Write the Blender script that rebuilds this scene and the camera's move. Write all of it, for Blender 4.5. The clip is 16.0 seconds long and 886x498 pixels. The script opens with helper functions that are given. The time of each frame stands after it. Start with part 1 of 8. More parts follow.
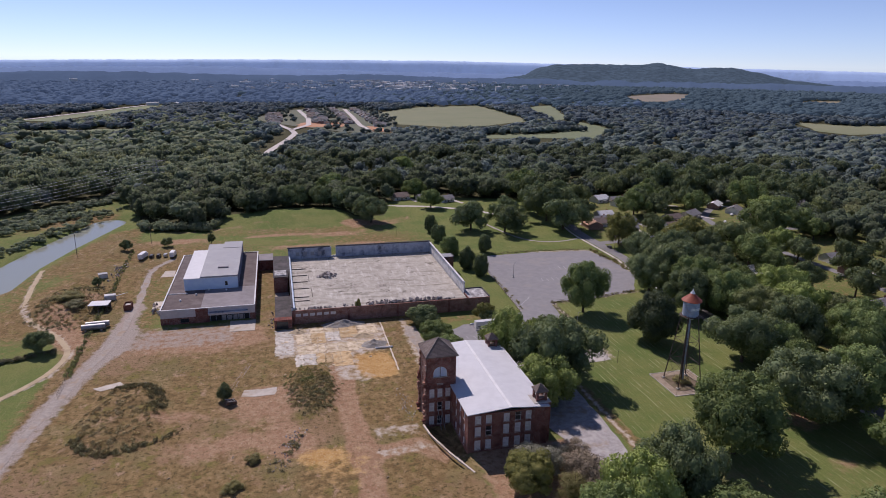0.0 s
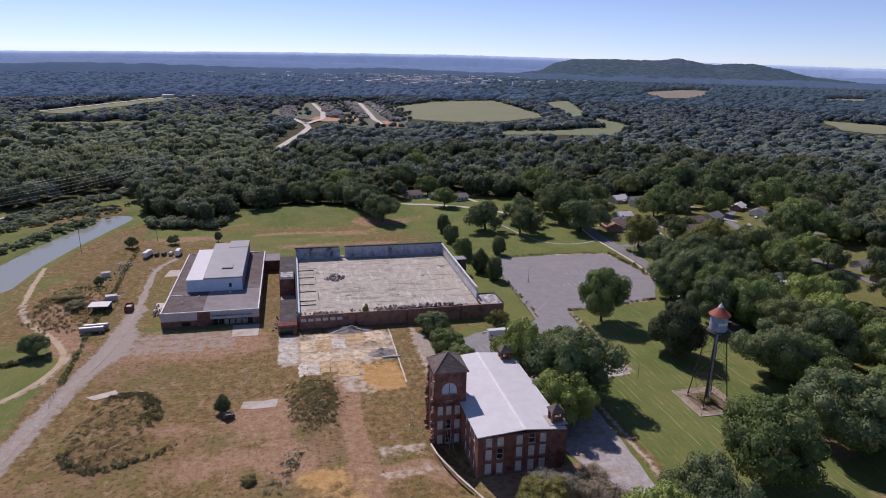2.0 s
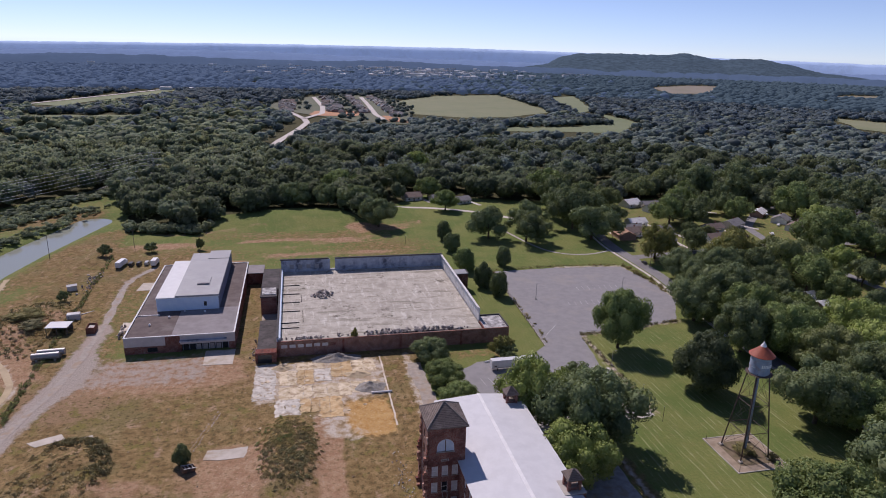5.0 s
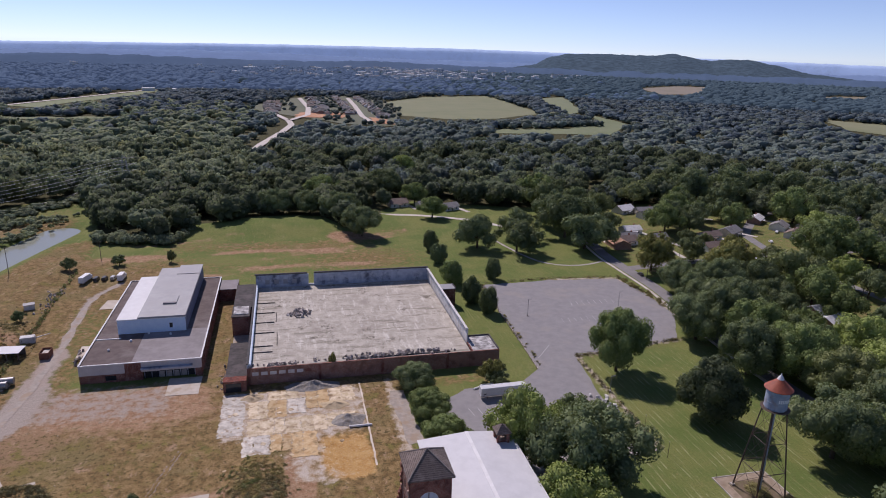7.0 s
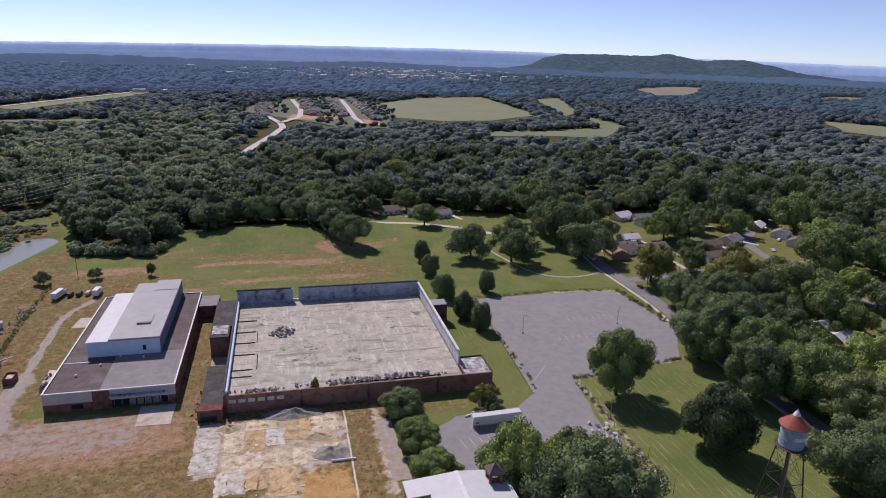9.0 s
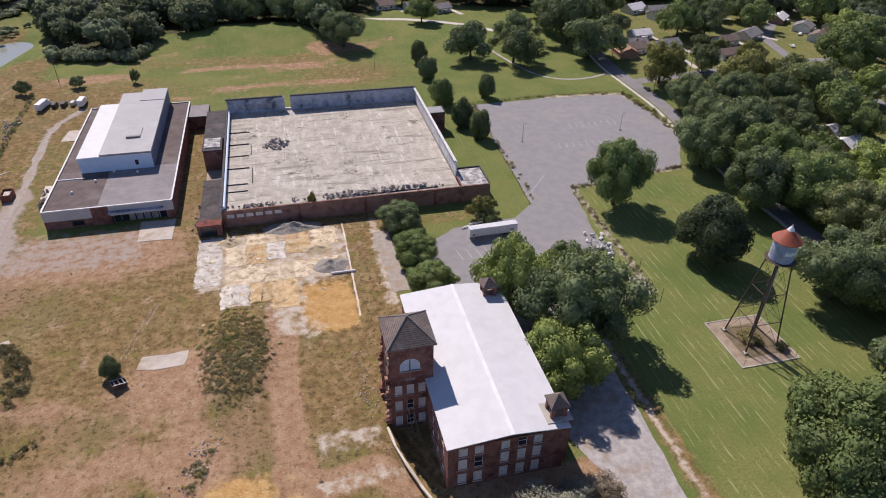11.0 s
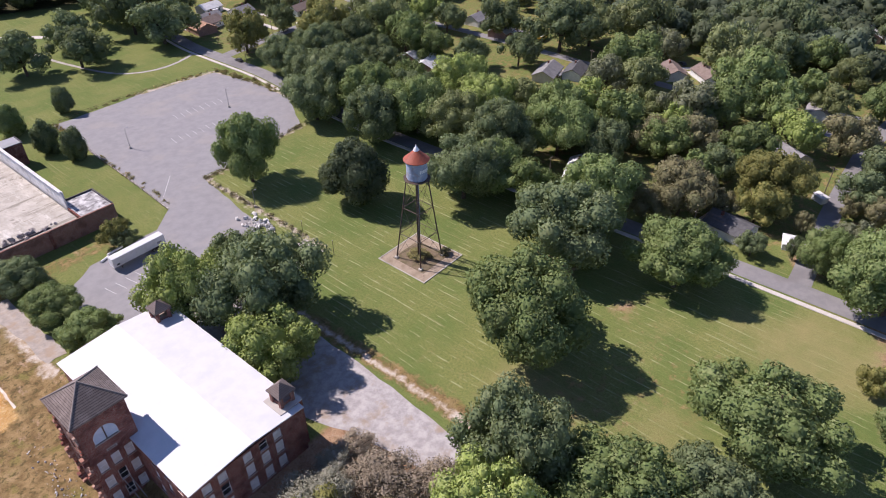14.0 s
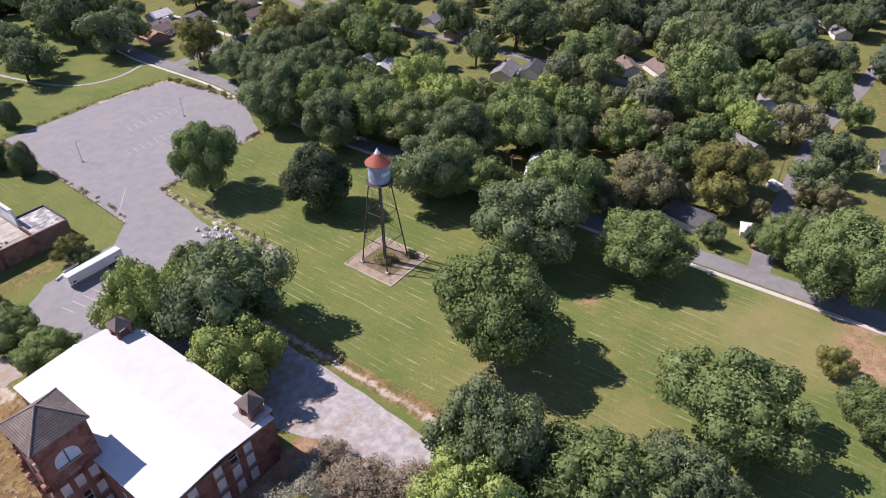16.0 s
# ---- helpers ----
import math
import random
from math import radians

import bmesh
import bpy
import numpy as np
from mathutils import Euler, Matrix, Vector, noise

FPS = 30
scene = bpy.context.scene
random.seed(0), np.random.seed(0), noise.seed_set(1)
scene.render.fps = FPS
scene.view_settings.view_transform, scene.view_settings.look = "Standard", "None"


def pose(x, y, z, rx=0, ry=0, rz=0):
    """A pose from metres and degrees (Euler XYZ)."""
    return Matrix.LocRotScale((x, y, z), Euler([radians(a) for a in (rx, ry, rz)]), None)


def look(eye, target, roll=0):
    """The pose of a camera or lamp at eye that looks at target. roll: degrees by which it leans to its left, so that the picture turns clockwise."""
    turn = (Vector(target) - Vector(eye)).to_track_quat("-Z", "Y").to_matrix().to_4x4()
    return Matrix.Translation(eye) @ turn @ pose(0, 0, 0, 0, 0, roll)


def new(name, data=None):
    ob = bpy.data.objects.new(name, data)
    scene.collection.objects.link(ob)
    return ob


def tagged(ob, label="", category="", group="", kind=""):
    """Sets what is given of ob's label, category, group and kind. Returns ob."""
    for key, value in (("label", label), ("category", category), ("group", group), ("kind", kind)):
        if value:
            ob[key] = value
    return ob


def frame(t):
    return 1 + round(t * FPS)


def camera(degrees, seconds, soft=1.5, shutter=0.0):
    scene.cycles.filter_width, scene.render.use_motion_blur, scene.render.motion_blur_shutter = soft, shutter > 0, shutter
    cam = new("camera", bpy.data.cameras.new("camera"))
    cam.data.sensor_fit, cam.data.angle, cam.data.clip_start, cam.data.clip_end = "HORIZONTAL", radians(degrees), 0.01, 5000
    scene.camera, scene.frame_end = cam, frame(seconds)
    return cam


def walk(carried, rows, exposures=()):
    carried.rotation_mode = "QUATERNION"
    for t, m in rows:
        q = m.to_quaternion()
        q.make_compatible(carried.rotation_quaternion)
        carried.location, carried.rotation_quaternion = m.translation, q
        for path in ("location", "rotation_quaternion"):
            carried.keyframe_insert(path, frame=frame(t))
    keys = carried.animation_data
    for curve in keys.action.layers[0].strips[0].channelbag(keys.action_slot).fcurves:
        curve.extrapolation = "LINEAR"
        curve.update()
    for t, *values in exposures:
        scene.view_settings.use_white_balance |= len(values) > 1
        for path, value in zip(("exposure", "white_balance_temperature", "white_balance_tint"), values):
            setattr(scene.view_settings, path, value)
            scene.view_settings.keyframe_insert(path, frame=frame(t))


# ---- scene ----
import itertools

# ---------------------------------------------------------------- camera
cam = camera(68.15, 16.0, soft=1.0)
ROWS = [
    (0.0, -49.91, -162.06, 111.18, -14.40, -15.97, 0.86),
    (0.5, -48.99, -160.01, 111.41, -14.20, -16.12, 0.96),
    (1.0, -48.11, -156.80, 111.51, -13.78, -16.26, 1.07),
    (1.5, -46.90, -153.08, 111.65, -13.32, -16.39, 1.16),
    (2.0, -45.72, -149.03, 111.66, -13.11, -16.49, 1.26),
    (2.5, -44.32, -144.93, 111.69, -13.21, -16.59, 1.32),
    (3.0, -43.03, -140.36, 111.82, -13.39, -16.69, 1.38),
    (5.5, -35.51, -112.89, 112.03, -12.81, -17.07, 1.67),
    (6.0, -33.91, -108.12, 112.34, -13.28, -16.92, 1.67),
    (6.5, -32.75, -103.85, 112.44, -13.84, -17.00, 1.69),
    (7.0, -31.39, -99.27, 112.25, -13.85, -17.00, 1.72),
    (7.5, -30.00, -94.87, 112.26, -13.86, -16.95, 1.75),
    (8.0, -28.99, -91.33, 112.58, -14.28, -16.90, 1.78),
    (9.3, -24.90, -83.60, 114.60, -14.20, -17.10, 1.62),
    (9.8, -23.10, -81.20, 115.60, -14.10, -19.30, 1.32),
    (10.3, -21.95, -79.85, 116.35, -13.98, -25.30, 1.05),
    (10.5, -21.88, -79.68, 116.47, -13.98, -27.94, 0.98),
    (11.0, -22.31, -79.50, 116.72, -14.41, -34.63, 1.15),
    (11.5, -22.38, -78.99, 117.12, -14.79, -37.50, 1.25),
    (12.0, -21.77, -79.05, 116.72, -15.03, -37.31, 1.03),
    (12.5, -20.37, -78.71, 115.96, -21.39, -37.10, 0.43),
    (13.0, -20.55, -77.61, 114.32, -35.14, -36.65, 0.13),
    (13.5, -21.79, -77.08, 114.38, -46.76, -36.48, -0.21),
    (14.0, -22.05, -76.45, 114.21, -49.89, -36.47, -0.29),
    (14.5, -21.87, -76.37, 114.01, -51.56, -36.46, -0.45),
    (15.0, -21.96, -76.48, 113.89, -52.58, -36.31, -0.48),
    (15.5, -21.97, -76.31, 113.77, -53.28, -36.30, -0.51),
    (16.0, -21.75, -76.29, 113.85, -53.59, -36.33, -0.60),
]


def view(x, y, z, yaw, pitch, roll):
    """A camera pose from its place, heading, tilt and lean."""
    ahead = Vector((-math.sin(radians(yaw)) * math.cos(radians(pitch)),
                    math.cos(radians(yaw)) * math.cos(radians(pitch)), math.sin(radians(pitch))))
    return look((x, y, z), Vector((x, y, z)) + ahead * 10, roll)


walk(cam, [(r[0], view(*r[1:])) for r in ROWS],
     [(0.0, -0.38, 6020, 27), (8.2, -0.38, 6020, 27), (10.3, -0.12, 6150, 23), (11.3, 0.06, 6250, 21), (12.3, 0.06, 6250, 21), (13.0, 0.12, 6150, 24), (13.7, 0.38, 6050, 25),
      (16.0, 0.44, 6050, 25)])

# ---------------------------------------------------------------- light
SUN_EL, SUN_AZ = 47.8, 16.8  # height; turn from +y towards -x
sky = bpy.data.worlds.new("sky")
scene.world = sky
sky.use_nodes = True
sn = sky.node_tree.nodes
tex = sn.new("ShaderNodeTexSky")
tex.sky_type, tex.sun_disc = "NISHITA", False
tex.sun_elevation, tex.sun_rotation = radians(SUN_EL), radians(-SUN_AZ)
tex.air_density, tex.dust_density, tex.ozone_density = 0.55, 0.0, 2.0
tint = sn.new("ShaderNodeMix")
tint.data_type, tint.blend_type = "RGBA", "MULTIPLY"
tint.inputs[0].default_value, tint.inputs[7].default_value = 1.0, (0.93, 0.985, 1.05, 1.0)
pale = sn.new("ShaderNodeHueSaturation")
pale.inputs["Saturation"].default_value = 0.86
sky.node_tree.links.new(tex.outputs[0], pale.inputs["Color"])
sky.node_tree.links.new(pale.outputs[0], tint.inputs[6])
sky.node_tree.links.new(tint.outputs[2], sn["Background"].inputs[0])
sn["Background"].inputs[1].default_value = 0.122
lamp = bpy.data.lights.new("sun", "SUN")
lamp.energy, lamp.angle, lamp.color = 4.9, radians(0.5), (1.0, 0.91, 0.78)
sun = new("sun", lamp)
sun_way = Vector((-math.sin(radians(SUN_AZ)) * math.cos(radians(SUN_EL)),
                  math.cos(radians(SUN_AZ)) * math.cos(radians(SUN_EL)), math.sin(radians(SUN_EL))))
sun.matrix_world = look(sun_way * 300, (0, 0, 0))

# ---------------------------------------------------------------- materials


def node(nt, kind, **values):
    n = nt.nodes.new(kind)
    for k, v in values.items():
        n.inputs[k].default_value = v
    return n


def noise_at(nt, coord, scale, detail=4.0, rough=0.6, stretch=None):
    src = coord
    if stretch:
        m = nt.nodes.new("ShaderNodeMapping")
        m.inputs["Scale"].default_value = stretch
        nt.links.new(coord, m.inputs["Vector"])
        src = m.outputs[0]
    n = node(nt, "ShaderNodeTexNoise", Scale=scale, Detail=detail, Roughness=rough)
    nt.links.new(src, n.inputs["Vector"])
    return n.outputs["Fac"]


def ramp(nt, fac, lo, hi):
    r = nt.nodes.new("ShaderNodeMapRange")
    r.interpolation_type = "SMOOTHSTEP"
    r.inputs["From Min"].default_value, r.inputs["From Max"].default_value = lo, hi
    nt.links.new(fac, r.inputs["Value"])
    return r.outputs[0]


def mixed(nt, fac, a, b, kind="MIX"):
    m = nt.nodes.new("ShaderNodeMix")
    m.data_type, m.blend_type = "RGBA", kind
    for sock, v in ((m.inputs[0], fac), (m.inputs[6], a), (m.inputs[7], b)):
        if isinstance(v, (int, float)):
            sock.default_value = v
        elif isinstance(v, tuple):
            sock.default_value = (*v, 1.0)
        else:
            nt.links.new(v, sock)
    return m.outputs[2]


def bare(name):
    m = bpy.data.materials.new(name)
    m.use_nodes = True
    nt = m.node_tree
    return m, nt, nt.nodes["Principled BSDF"], nt.nodes.new("ShaderNodeNewGeometry").outputs["Position"]


def surface(name, a, b, scale=1.0, c=None, scale_c=0.1, amount=0.7, rough=0.85, metal=0.0, bump=0.0, stretch=None,
            per_thing=0.0, gloss=0.3):
    """A material that varies between a and b at one size, with patches of c at another."""
    m, nt, bsdf, pos = bare(name)
    col = mixed(nt, ramp(nt, noise_at(nt, pos, scale, 5.0, 0.65, stretch), 0.3, 0.7), a, b)
    if c:
        f = ramp(nt, noise_at(nt, pos, scale_c, 4.0, 0.6), 0.5, 0.68)
        k = nt.nodes.new("ShaderNodeMath")
        k.operation = "MULTIPLY"
        k.inputs[1].default_value = amount
        nt.links.new(f, k.inputs[0])
        col = mixed(nt, k.outputs[0], col, c)
    if per_thing:
        info = nt.nodes.new("ShaderNodeObjectInfo")
        hsv = nt.nodes.new("ShaderNodeHueSaturation")
        mr = nt.nodes.new("ShaderNodeMapRange")
        mr.inputs["To Min"].default_value, mr.inputs["To Max"].default_value = 1 - per_thing, 1 + per_thing
        nt.links.new(info.outputs["Random"], mr.inputs["Value"])
        nt.links.new(mr.outputs[0], hsv.inputs["Value"])
        nt.links.new(col, hsv.inputs["Color"])
        col = hsv.outputs[0]
    nt.links.new(col, bsdf.inputs["Base Color"])
    bsdf.inputs["Roughness"].default_value, bsdf.inputs["Metallic"].default_value = rough, metal
    bsdf.inputs["Specular IOR Level"].default_value = gloss
    if bump:
        bp = node(nt, "ShaderNodeBump", Strength=bump, Distance=0.1)
        nt.links.new(noise_at(nt, pos, scale * 4, 5.0), bp.inputs["Height"])
        nt.links.new(bp.outputs[0], bsdf.inputs["Normal"])
    return m


def leaves(name, a, b, c, scale=0.25, shine=0.25, spread=0.12, through_col=(0.36, 0.42, 0.12), let=0.22):
    """Foliage: light and dark greens, per tree and per clump, partly let through."""
    m, nt, bsdf, pos = bare(name)
    geo = nt.nodes.new("ShaderNodeNewGeometry")
    isl = geo.outputs["Random Per Island"]
    col = mixed(nt, ramp(nt, noise_at(nt, pos, scale, 3.0), 0.35, 0.65), a, b)
    col = mixed(nt, ramp(nt, isl, 0.55, 1.0), col, c)
    own = nt.nodes.new("ShaderNodeAttribute")
    own.attribute_name = "tone"
    split = nt.nodes.new("ShaderNodeSeparateColor")
    nt.links.new(own.outputs["Color"], split.inputs[0])
    col = mixed(nt, split.outputs[1], col, (b[0] * 1.45, b[1] * 1.22, b[2] * 0.8))
    info = nt.nodes.new("ShaderNodeObjectInfo")
    hsv = nt.nodes.new("ShaderNodeHueSaturation")
    mr = nt.nodes.new("ShaderNodeMapRange")
    mr.inputs["To Min"].default_value, mr.inputs["To Max"].default_value = 1 - 1.5 * spread, 1 + 1.5 * spread
    nt.links.new(info.outputs["Random"], mr.inputs["Value"])
    sum_ = nt.nodes.new("ShaderNodeMath")
    nt.links.new(mr.outputs[0], sum_.inputs[0])
    nt.links.new(split.outputs[0], sum_.inputs[1])
    nt.links.new(sum_.outputs[0], hsv.inputs["Value"])
    nt.links.new(col, hsv.inputs["Color"])
    nt.links.new(hsv.outputs[0], bsdf.inputs["Base Color"])
    bsdf.inputs["Roughness"].default_value = 0.7
    bsdf.inputs["Specular IOR Level"].default_value = shine * 0.5
    tr = nt.nodes.new("ShaderNodeBsdfTranslucent")
    nt.links.new(mixed(nt, 0.5, hsv.outputs[0], through_col), tr.inputs["Color"])
    mx = nt.nodes.new("ShaderNodeMixShader")
    mx.inputs[0].default_value = let
    nt.links.new(bsdf.outputs[0], mx.inputs[1])
    nt.links.new(tr.outputs[0], mx.inputs[2])
    nt.links.new(mx.outputs[0], nt.nodes["Material Output"].inputs[0])
    return m


def brickwork(name, a, b, stain, mortar):
    """Brick courses of true size with stains."""
    m, nt, bsdf, pos = bare(name)
    sep = nt.nodes.new("ShaderNodeSeparateXYZ")
    nt.links.new(pos, sep.inputs[0])
    add = nt.nodes.new("ShaderNodeMath")
    nt.links.new(sep.outputs[0], add.inputs[0])
    nt.links.new(sep.outputs[1], add.inputs[1])
    com = nt.nodes.new("ShaderNodeCombineXYZ")
    nt.links.new(add.outputs[0], com.inputs[0])
    nt.links.new(sep.outputs[2], com.inputs[1])
    br = node(nt, "ShaderNodeTexBrick", Scale=1.0)
    br.inputs["Color1"].default_value, br.inputs["Color2"].default_value = (*a, 1), (*b, 1)
    br.inputs["Mortar"].default_value = (*mortar, 1)
    br.inputs["Brick Width"].default_value, br.inputs["Row Height"].default_value = 0.22, 0.075
    br.inputs["Mortar Size"].default_value = 0.01
    nt.links.new(com.outputs[0], br.inputs["Vector"])
    col = mixed(nt, ramp(nt, noise_at(nt, pos, 0.35, 5.0, 0.65), 0.42, 0.72), br.outputs["Color"], stain)
    nt.links.new(col, bsdf.inputs["Base Color"])
    bsdf.inputs["Roughness"].default_value = 0.9
    bsdf.inputs["Specular IOR Level"].default_value = 0.2
    return m


BRICK = brickwork("red_brick", (0.24, 0.075, 0.05), (0.17, 0.05, 0.04), (0.1, 0.04, 0.035), (0.3, 0.24, 0.2))
BRICK_PALE = brickwork("weathered_brick", (0.3, 0.14, 0.1), (0.22, 0.1, 0.08), (0.16, 0.09, 0.07), (0.36, 0.3, 0.26))
BRICK_LIGHT = surface("faded_brick_stubs", (0.42, 0.25, 0.18), (0.28, 0.12, 0.09), 1.2, (0.5, 0.42, 0.36), 0.5)
WHITE_ROOF = surface("white_membrane", (0.575, 0.58, 0.595), (0.625, 0.63, 0.645), 0.35, (0.51, 0.515, 0.53), 0.2, 0.35, 0.55)
def shingles(name, a, b, gap):
    """Roof shingles in level courses with a dark butt line below each."""
    m, nt, bsdf, pos = bare(name)
    z = nt.nodes.new("ShaderNodeSeparateXYZ")
    nt.links.new(pos, z.inputs[0])
    f = nt.nodes.new("ShaderNodeMath")
    f.operation = "MULTIPLY"
    f.inputs[1].default_value = 1 / gap
    nt.links.new(z.outputs[2], f.inputs[0])
    fr = nt.nodes.new("ShaderNodeMath")
    fr.operation = "FRACT"
    nt.links.new(f.outputs[0], fr.inputs[0])
    col = mixed(nt, ramp(nt, noise_at(nt, pos, 1.5, 5.0, 0.65), 0.3, 0.7), a, b)
    col = mixed(nt, ramp(nt, noise_at(nt, pos, 0.3, 4.0), 0.5, 0.7), col, tuple(c * 1.25 for c in b))
    col = mixed(nt, ramp(nt, fr.outputs[0], 0.3, 0.05), col, tuple(c * 0.4 for c in a))
    nt.links.new(col, bsdf.inputs["Base Color"])
    bsdf.inputs["Roughness"].default_value = 0.9
    bsdf.inputs["Specular IOR Level"].default_value = 0.2
    bp = node(nt, "ShaderNodeBump", Strength=0.6, Distance=0.05)
    nt.links.new(fr.outputs[0], bp.inputs["Height"])
    nt.links.new(bp.outputs[0], bsdf.inputs["Normal"])
    return m


SHINGLE = shingles("brown_shingle", (0.15, 0.118, 0.105), (0.205, 0.168, 0.15), 0.27)
SHINGLE_RIDGE = surface("ridge_shingle", (0.24, 0.2, 0.18), (0.3, 0.26, 0.23), 1.5)
BOARD = surface("painted_board", (0.55, 0.53, 0.5), (0.68, 0.66, 0.64), 0.7, (0.35, 0.33, 0.31), 0.6, 0.6)
WHITE_PAINT = surface("white_paint", (0.7, 0.7, 0.7), (0.8, 0.8, 0.8), 0.6, (0.55, 0.54, 0.52), 0.3, 0.4)
DARK_GLASS = surface("dark_pane", (0.02, 0.022, 0.025), (0.04, 0.04, 0.045), 0.8, rough=0.15, gloss=0.5)
PALE_GLASS = surface("pale_pane", (0.42, 0.5, 0.6), (0.55, 0.6, 0.68), 0.5, rough=0.3)
CONCRETE = surface("old_concrete", (0.4, 0.37, 0.33), (0.52, 0.485, 0.435), 0.25, (0.22, 0.205, 0.185), 0.08, 0.6)
CONCRETE_PALE = surface("pale_concrete", (0.5, 0.45, 0.38), (0.62, 0.56, 0.49), 0.35, (0.4, 0.3, 0.19), 0.13, 0.7,
                        per_thing=0.2)
WALL_BLUE = surface("faded_blue_wall", (0.3, 0.335, 0.41), (0.47, 0.5, 0.56), 0.4, (0.07, 0.08, 0.11), 0.16, 0.9)
WALL_PALE = surface("whitewashed_wall", (0.55, 0.54, 0.53), (0.7, 0.69, 0.67), 0.5, (0.34, 0.32, 0.31), 0.3, 0.6)
COPING = surface("dark_coping", (0.05, 0.05, 0.055), (0.1, 0.09, 0.09), 0.6)
ROOF_BROWN = surface("brown_gravel_roof", (0.095, 0.072, 0.068), (0.135, 0.105, 0.1), 0.3, (0.2, 0.175, 0.17), 0.09, 0.6)
ROOF_PATCHY = surface("peeling_white_roof", (0.12, 0.11, 0.11), (0.62, 0.61, 0.6), 0.55, (0.3, 0.29, 0.28), 0.3)
ROOF_GREY = surface("grey_patched_roof", (0.22, 0.2, 0.205), (0.28, 0.258, 0.262), 0.25, (0.18, 0.165, 0.165), 0.1, 0.6)
METAL_GREY = surface("grey_metal_roof", (0.27, 0.27, 0.28), (0.32, 0.32, 0.33), 0.2, (0.24, 0.235, 0.24), 0.1, 0.4,
                     rough=0.5)
METAL_BLUE = surface("pale_metal_siding", (0.55, 0.66, 0.8), (0.63, 0.73, 0.84), 0.5, (0.5, 0.6, 0.72), 0.2, 0.4, 0.6)
PANEL_PALE = surface("pale_fascia", (0.48, 0.44, 0.42), (0.55, 0.51, 0.49), 0.5)
TAR = surface("black_tar", (0.04, 0.035, 0.035), (0.08, 0.07, 0.07), 0.5, (0.12, 0.1, 0.1), 0.2)
RUBBLE_WHITE = surface("white_broken_concrete", (0.5, 0.48, 0.45), (0.72, 0.7, 0.67), 0.8, per_thing=0.15)
RUBBLE = surface("broken_concrete", (0.24, 0.21, 0.195), (0.52, 0.47, 0.43), 0.8, per_thing=0.3)
RUST_ROOF = surface("rust_red_metal", (0.34, 0.09, 0.05), (0.27, 0.07, 0.04), 0.8, (0.2, 0.06, 0.04), 0.5, rough=0.6)
TANK_PAINT = surface("weathered_blue_grey_paint", (0.24, 0.3, 0.4), (0.36, 0.4, 0.47), 0.6, (0.3, 0.22, 0.19), 0.5, 0.6,
                     rough=0.55)
STEEL = surface("dark_rusty_steel", (0.06, 0.045, 0.04), (0.11, 0.08, 0.065), 1.0, (0.16, 0.08, 0.05), 0.5, rough=0.7)
STEEL_GREY = surface("galvanised_steel", (0.28, 0.28, 0.29), (0.36, 0.36, 0.37), 1.0, rough=0.5, metal=0.6)
WOOD_GREY = surface("weathered_wood", (0.14, 0.11, 0.09), (0.2, 0.165, 0.135), 1.0, bump=0.3)
BARK = surface("bark", (0.07, 0.05, 0.035), (0.12, 0.09, 0.065), 1.5, bump=0.5)
ASPHALT = surface("aged_asphalt", (0.232, 0.225, 0.231), (0.276, 0.267, 0.27), 0.3, (0.315, 0.285, 0.26), 0.07, 0.45)
ROAD = surface("street_asphalt", (0.2, 0.195, 0.2), (0.25, 0.24, 0.24), 0.3, (0.17, 0.16, 0.16), 0.05)
DRIVE = surface("grey_drive", (0.3, 0.28, 0.275), (0.45, 0.425, 0.41), 0.55, (0.3, 0.235, 0.17), 0.16, 0.85)
WALKWAY = surface("pale_walk", (0.5, 0.46, 0.42), (0.58, 0.54, 0.5), 0.4, (0.42, 0.38, 0.34), 0.15)
GRAVEL = surface("gravel", (0.29, 0.255, 0.225), (0.4, 0.35, 0.3), 0.7, (0.34, 0.255, 0.18), 0.2, 0.85)
TRACK = surface("tan_dirt_track", (0.43, 0.34, 0.215), (0.5, 0.4, 0.26), 0.4, (0.36, 0.28, 0.18), 0.15)
LINE = surface("worn_line_paint", (0.62, 0.62, 0.6), (0.42, 0.41, 0.41), 0.8)
RUBBER = surface("rubber", (0.02, 0.02, 0.02), (0.035, 0.035, 0.035), 2.0)
SLAB_CREAM = surface("cream_concrete", (0.46, 0.36, 0.22), (0.7, 0.61, 0.46), 0.5, (0.25, 0.17, 0.095), 0.42, 0.9, per_thing=0.12)
SLAB_GREY = surface("grey_concrete", (0.4, 0.37, 0.32), (0.66, 0.62, 0.55), 0.5, (0.28, 0.205, 0.13), 0.45, 0.9, per_thing=0.12)
SLAB_TAN = surface("tan_concrete", (0.42, 0.27, 0.12), (0.58, 0.45, 0.27), 0.45, (0.24, 0.165, 0.08), 0.4, 0.9, per_thing=0.12)
BRICK_PAVE = surface("brick_edging", (0.27, 0.21, 0.15), (0.38, 0.31, 0.235), 0.8, (0.2, 0.15, 0.095), 0.4)

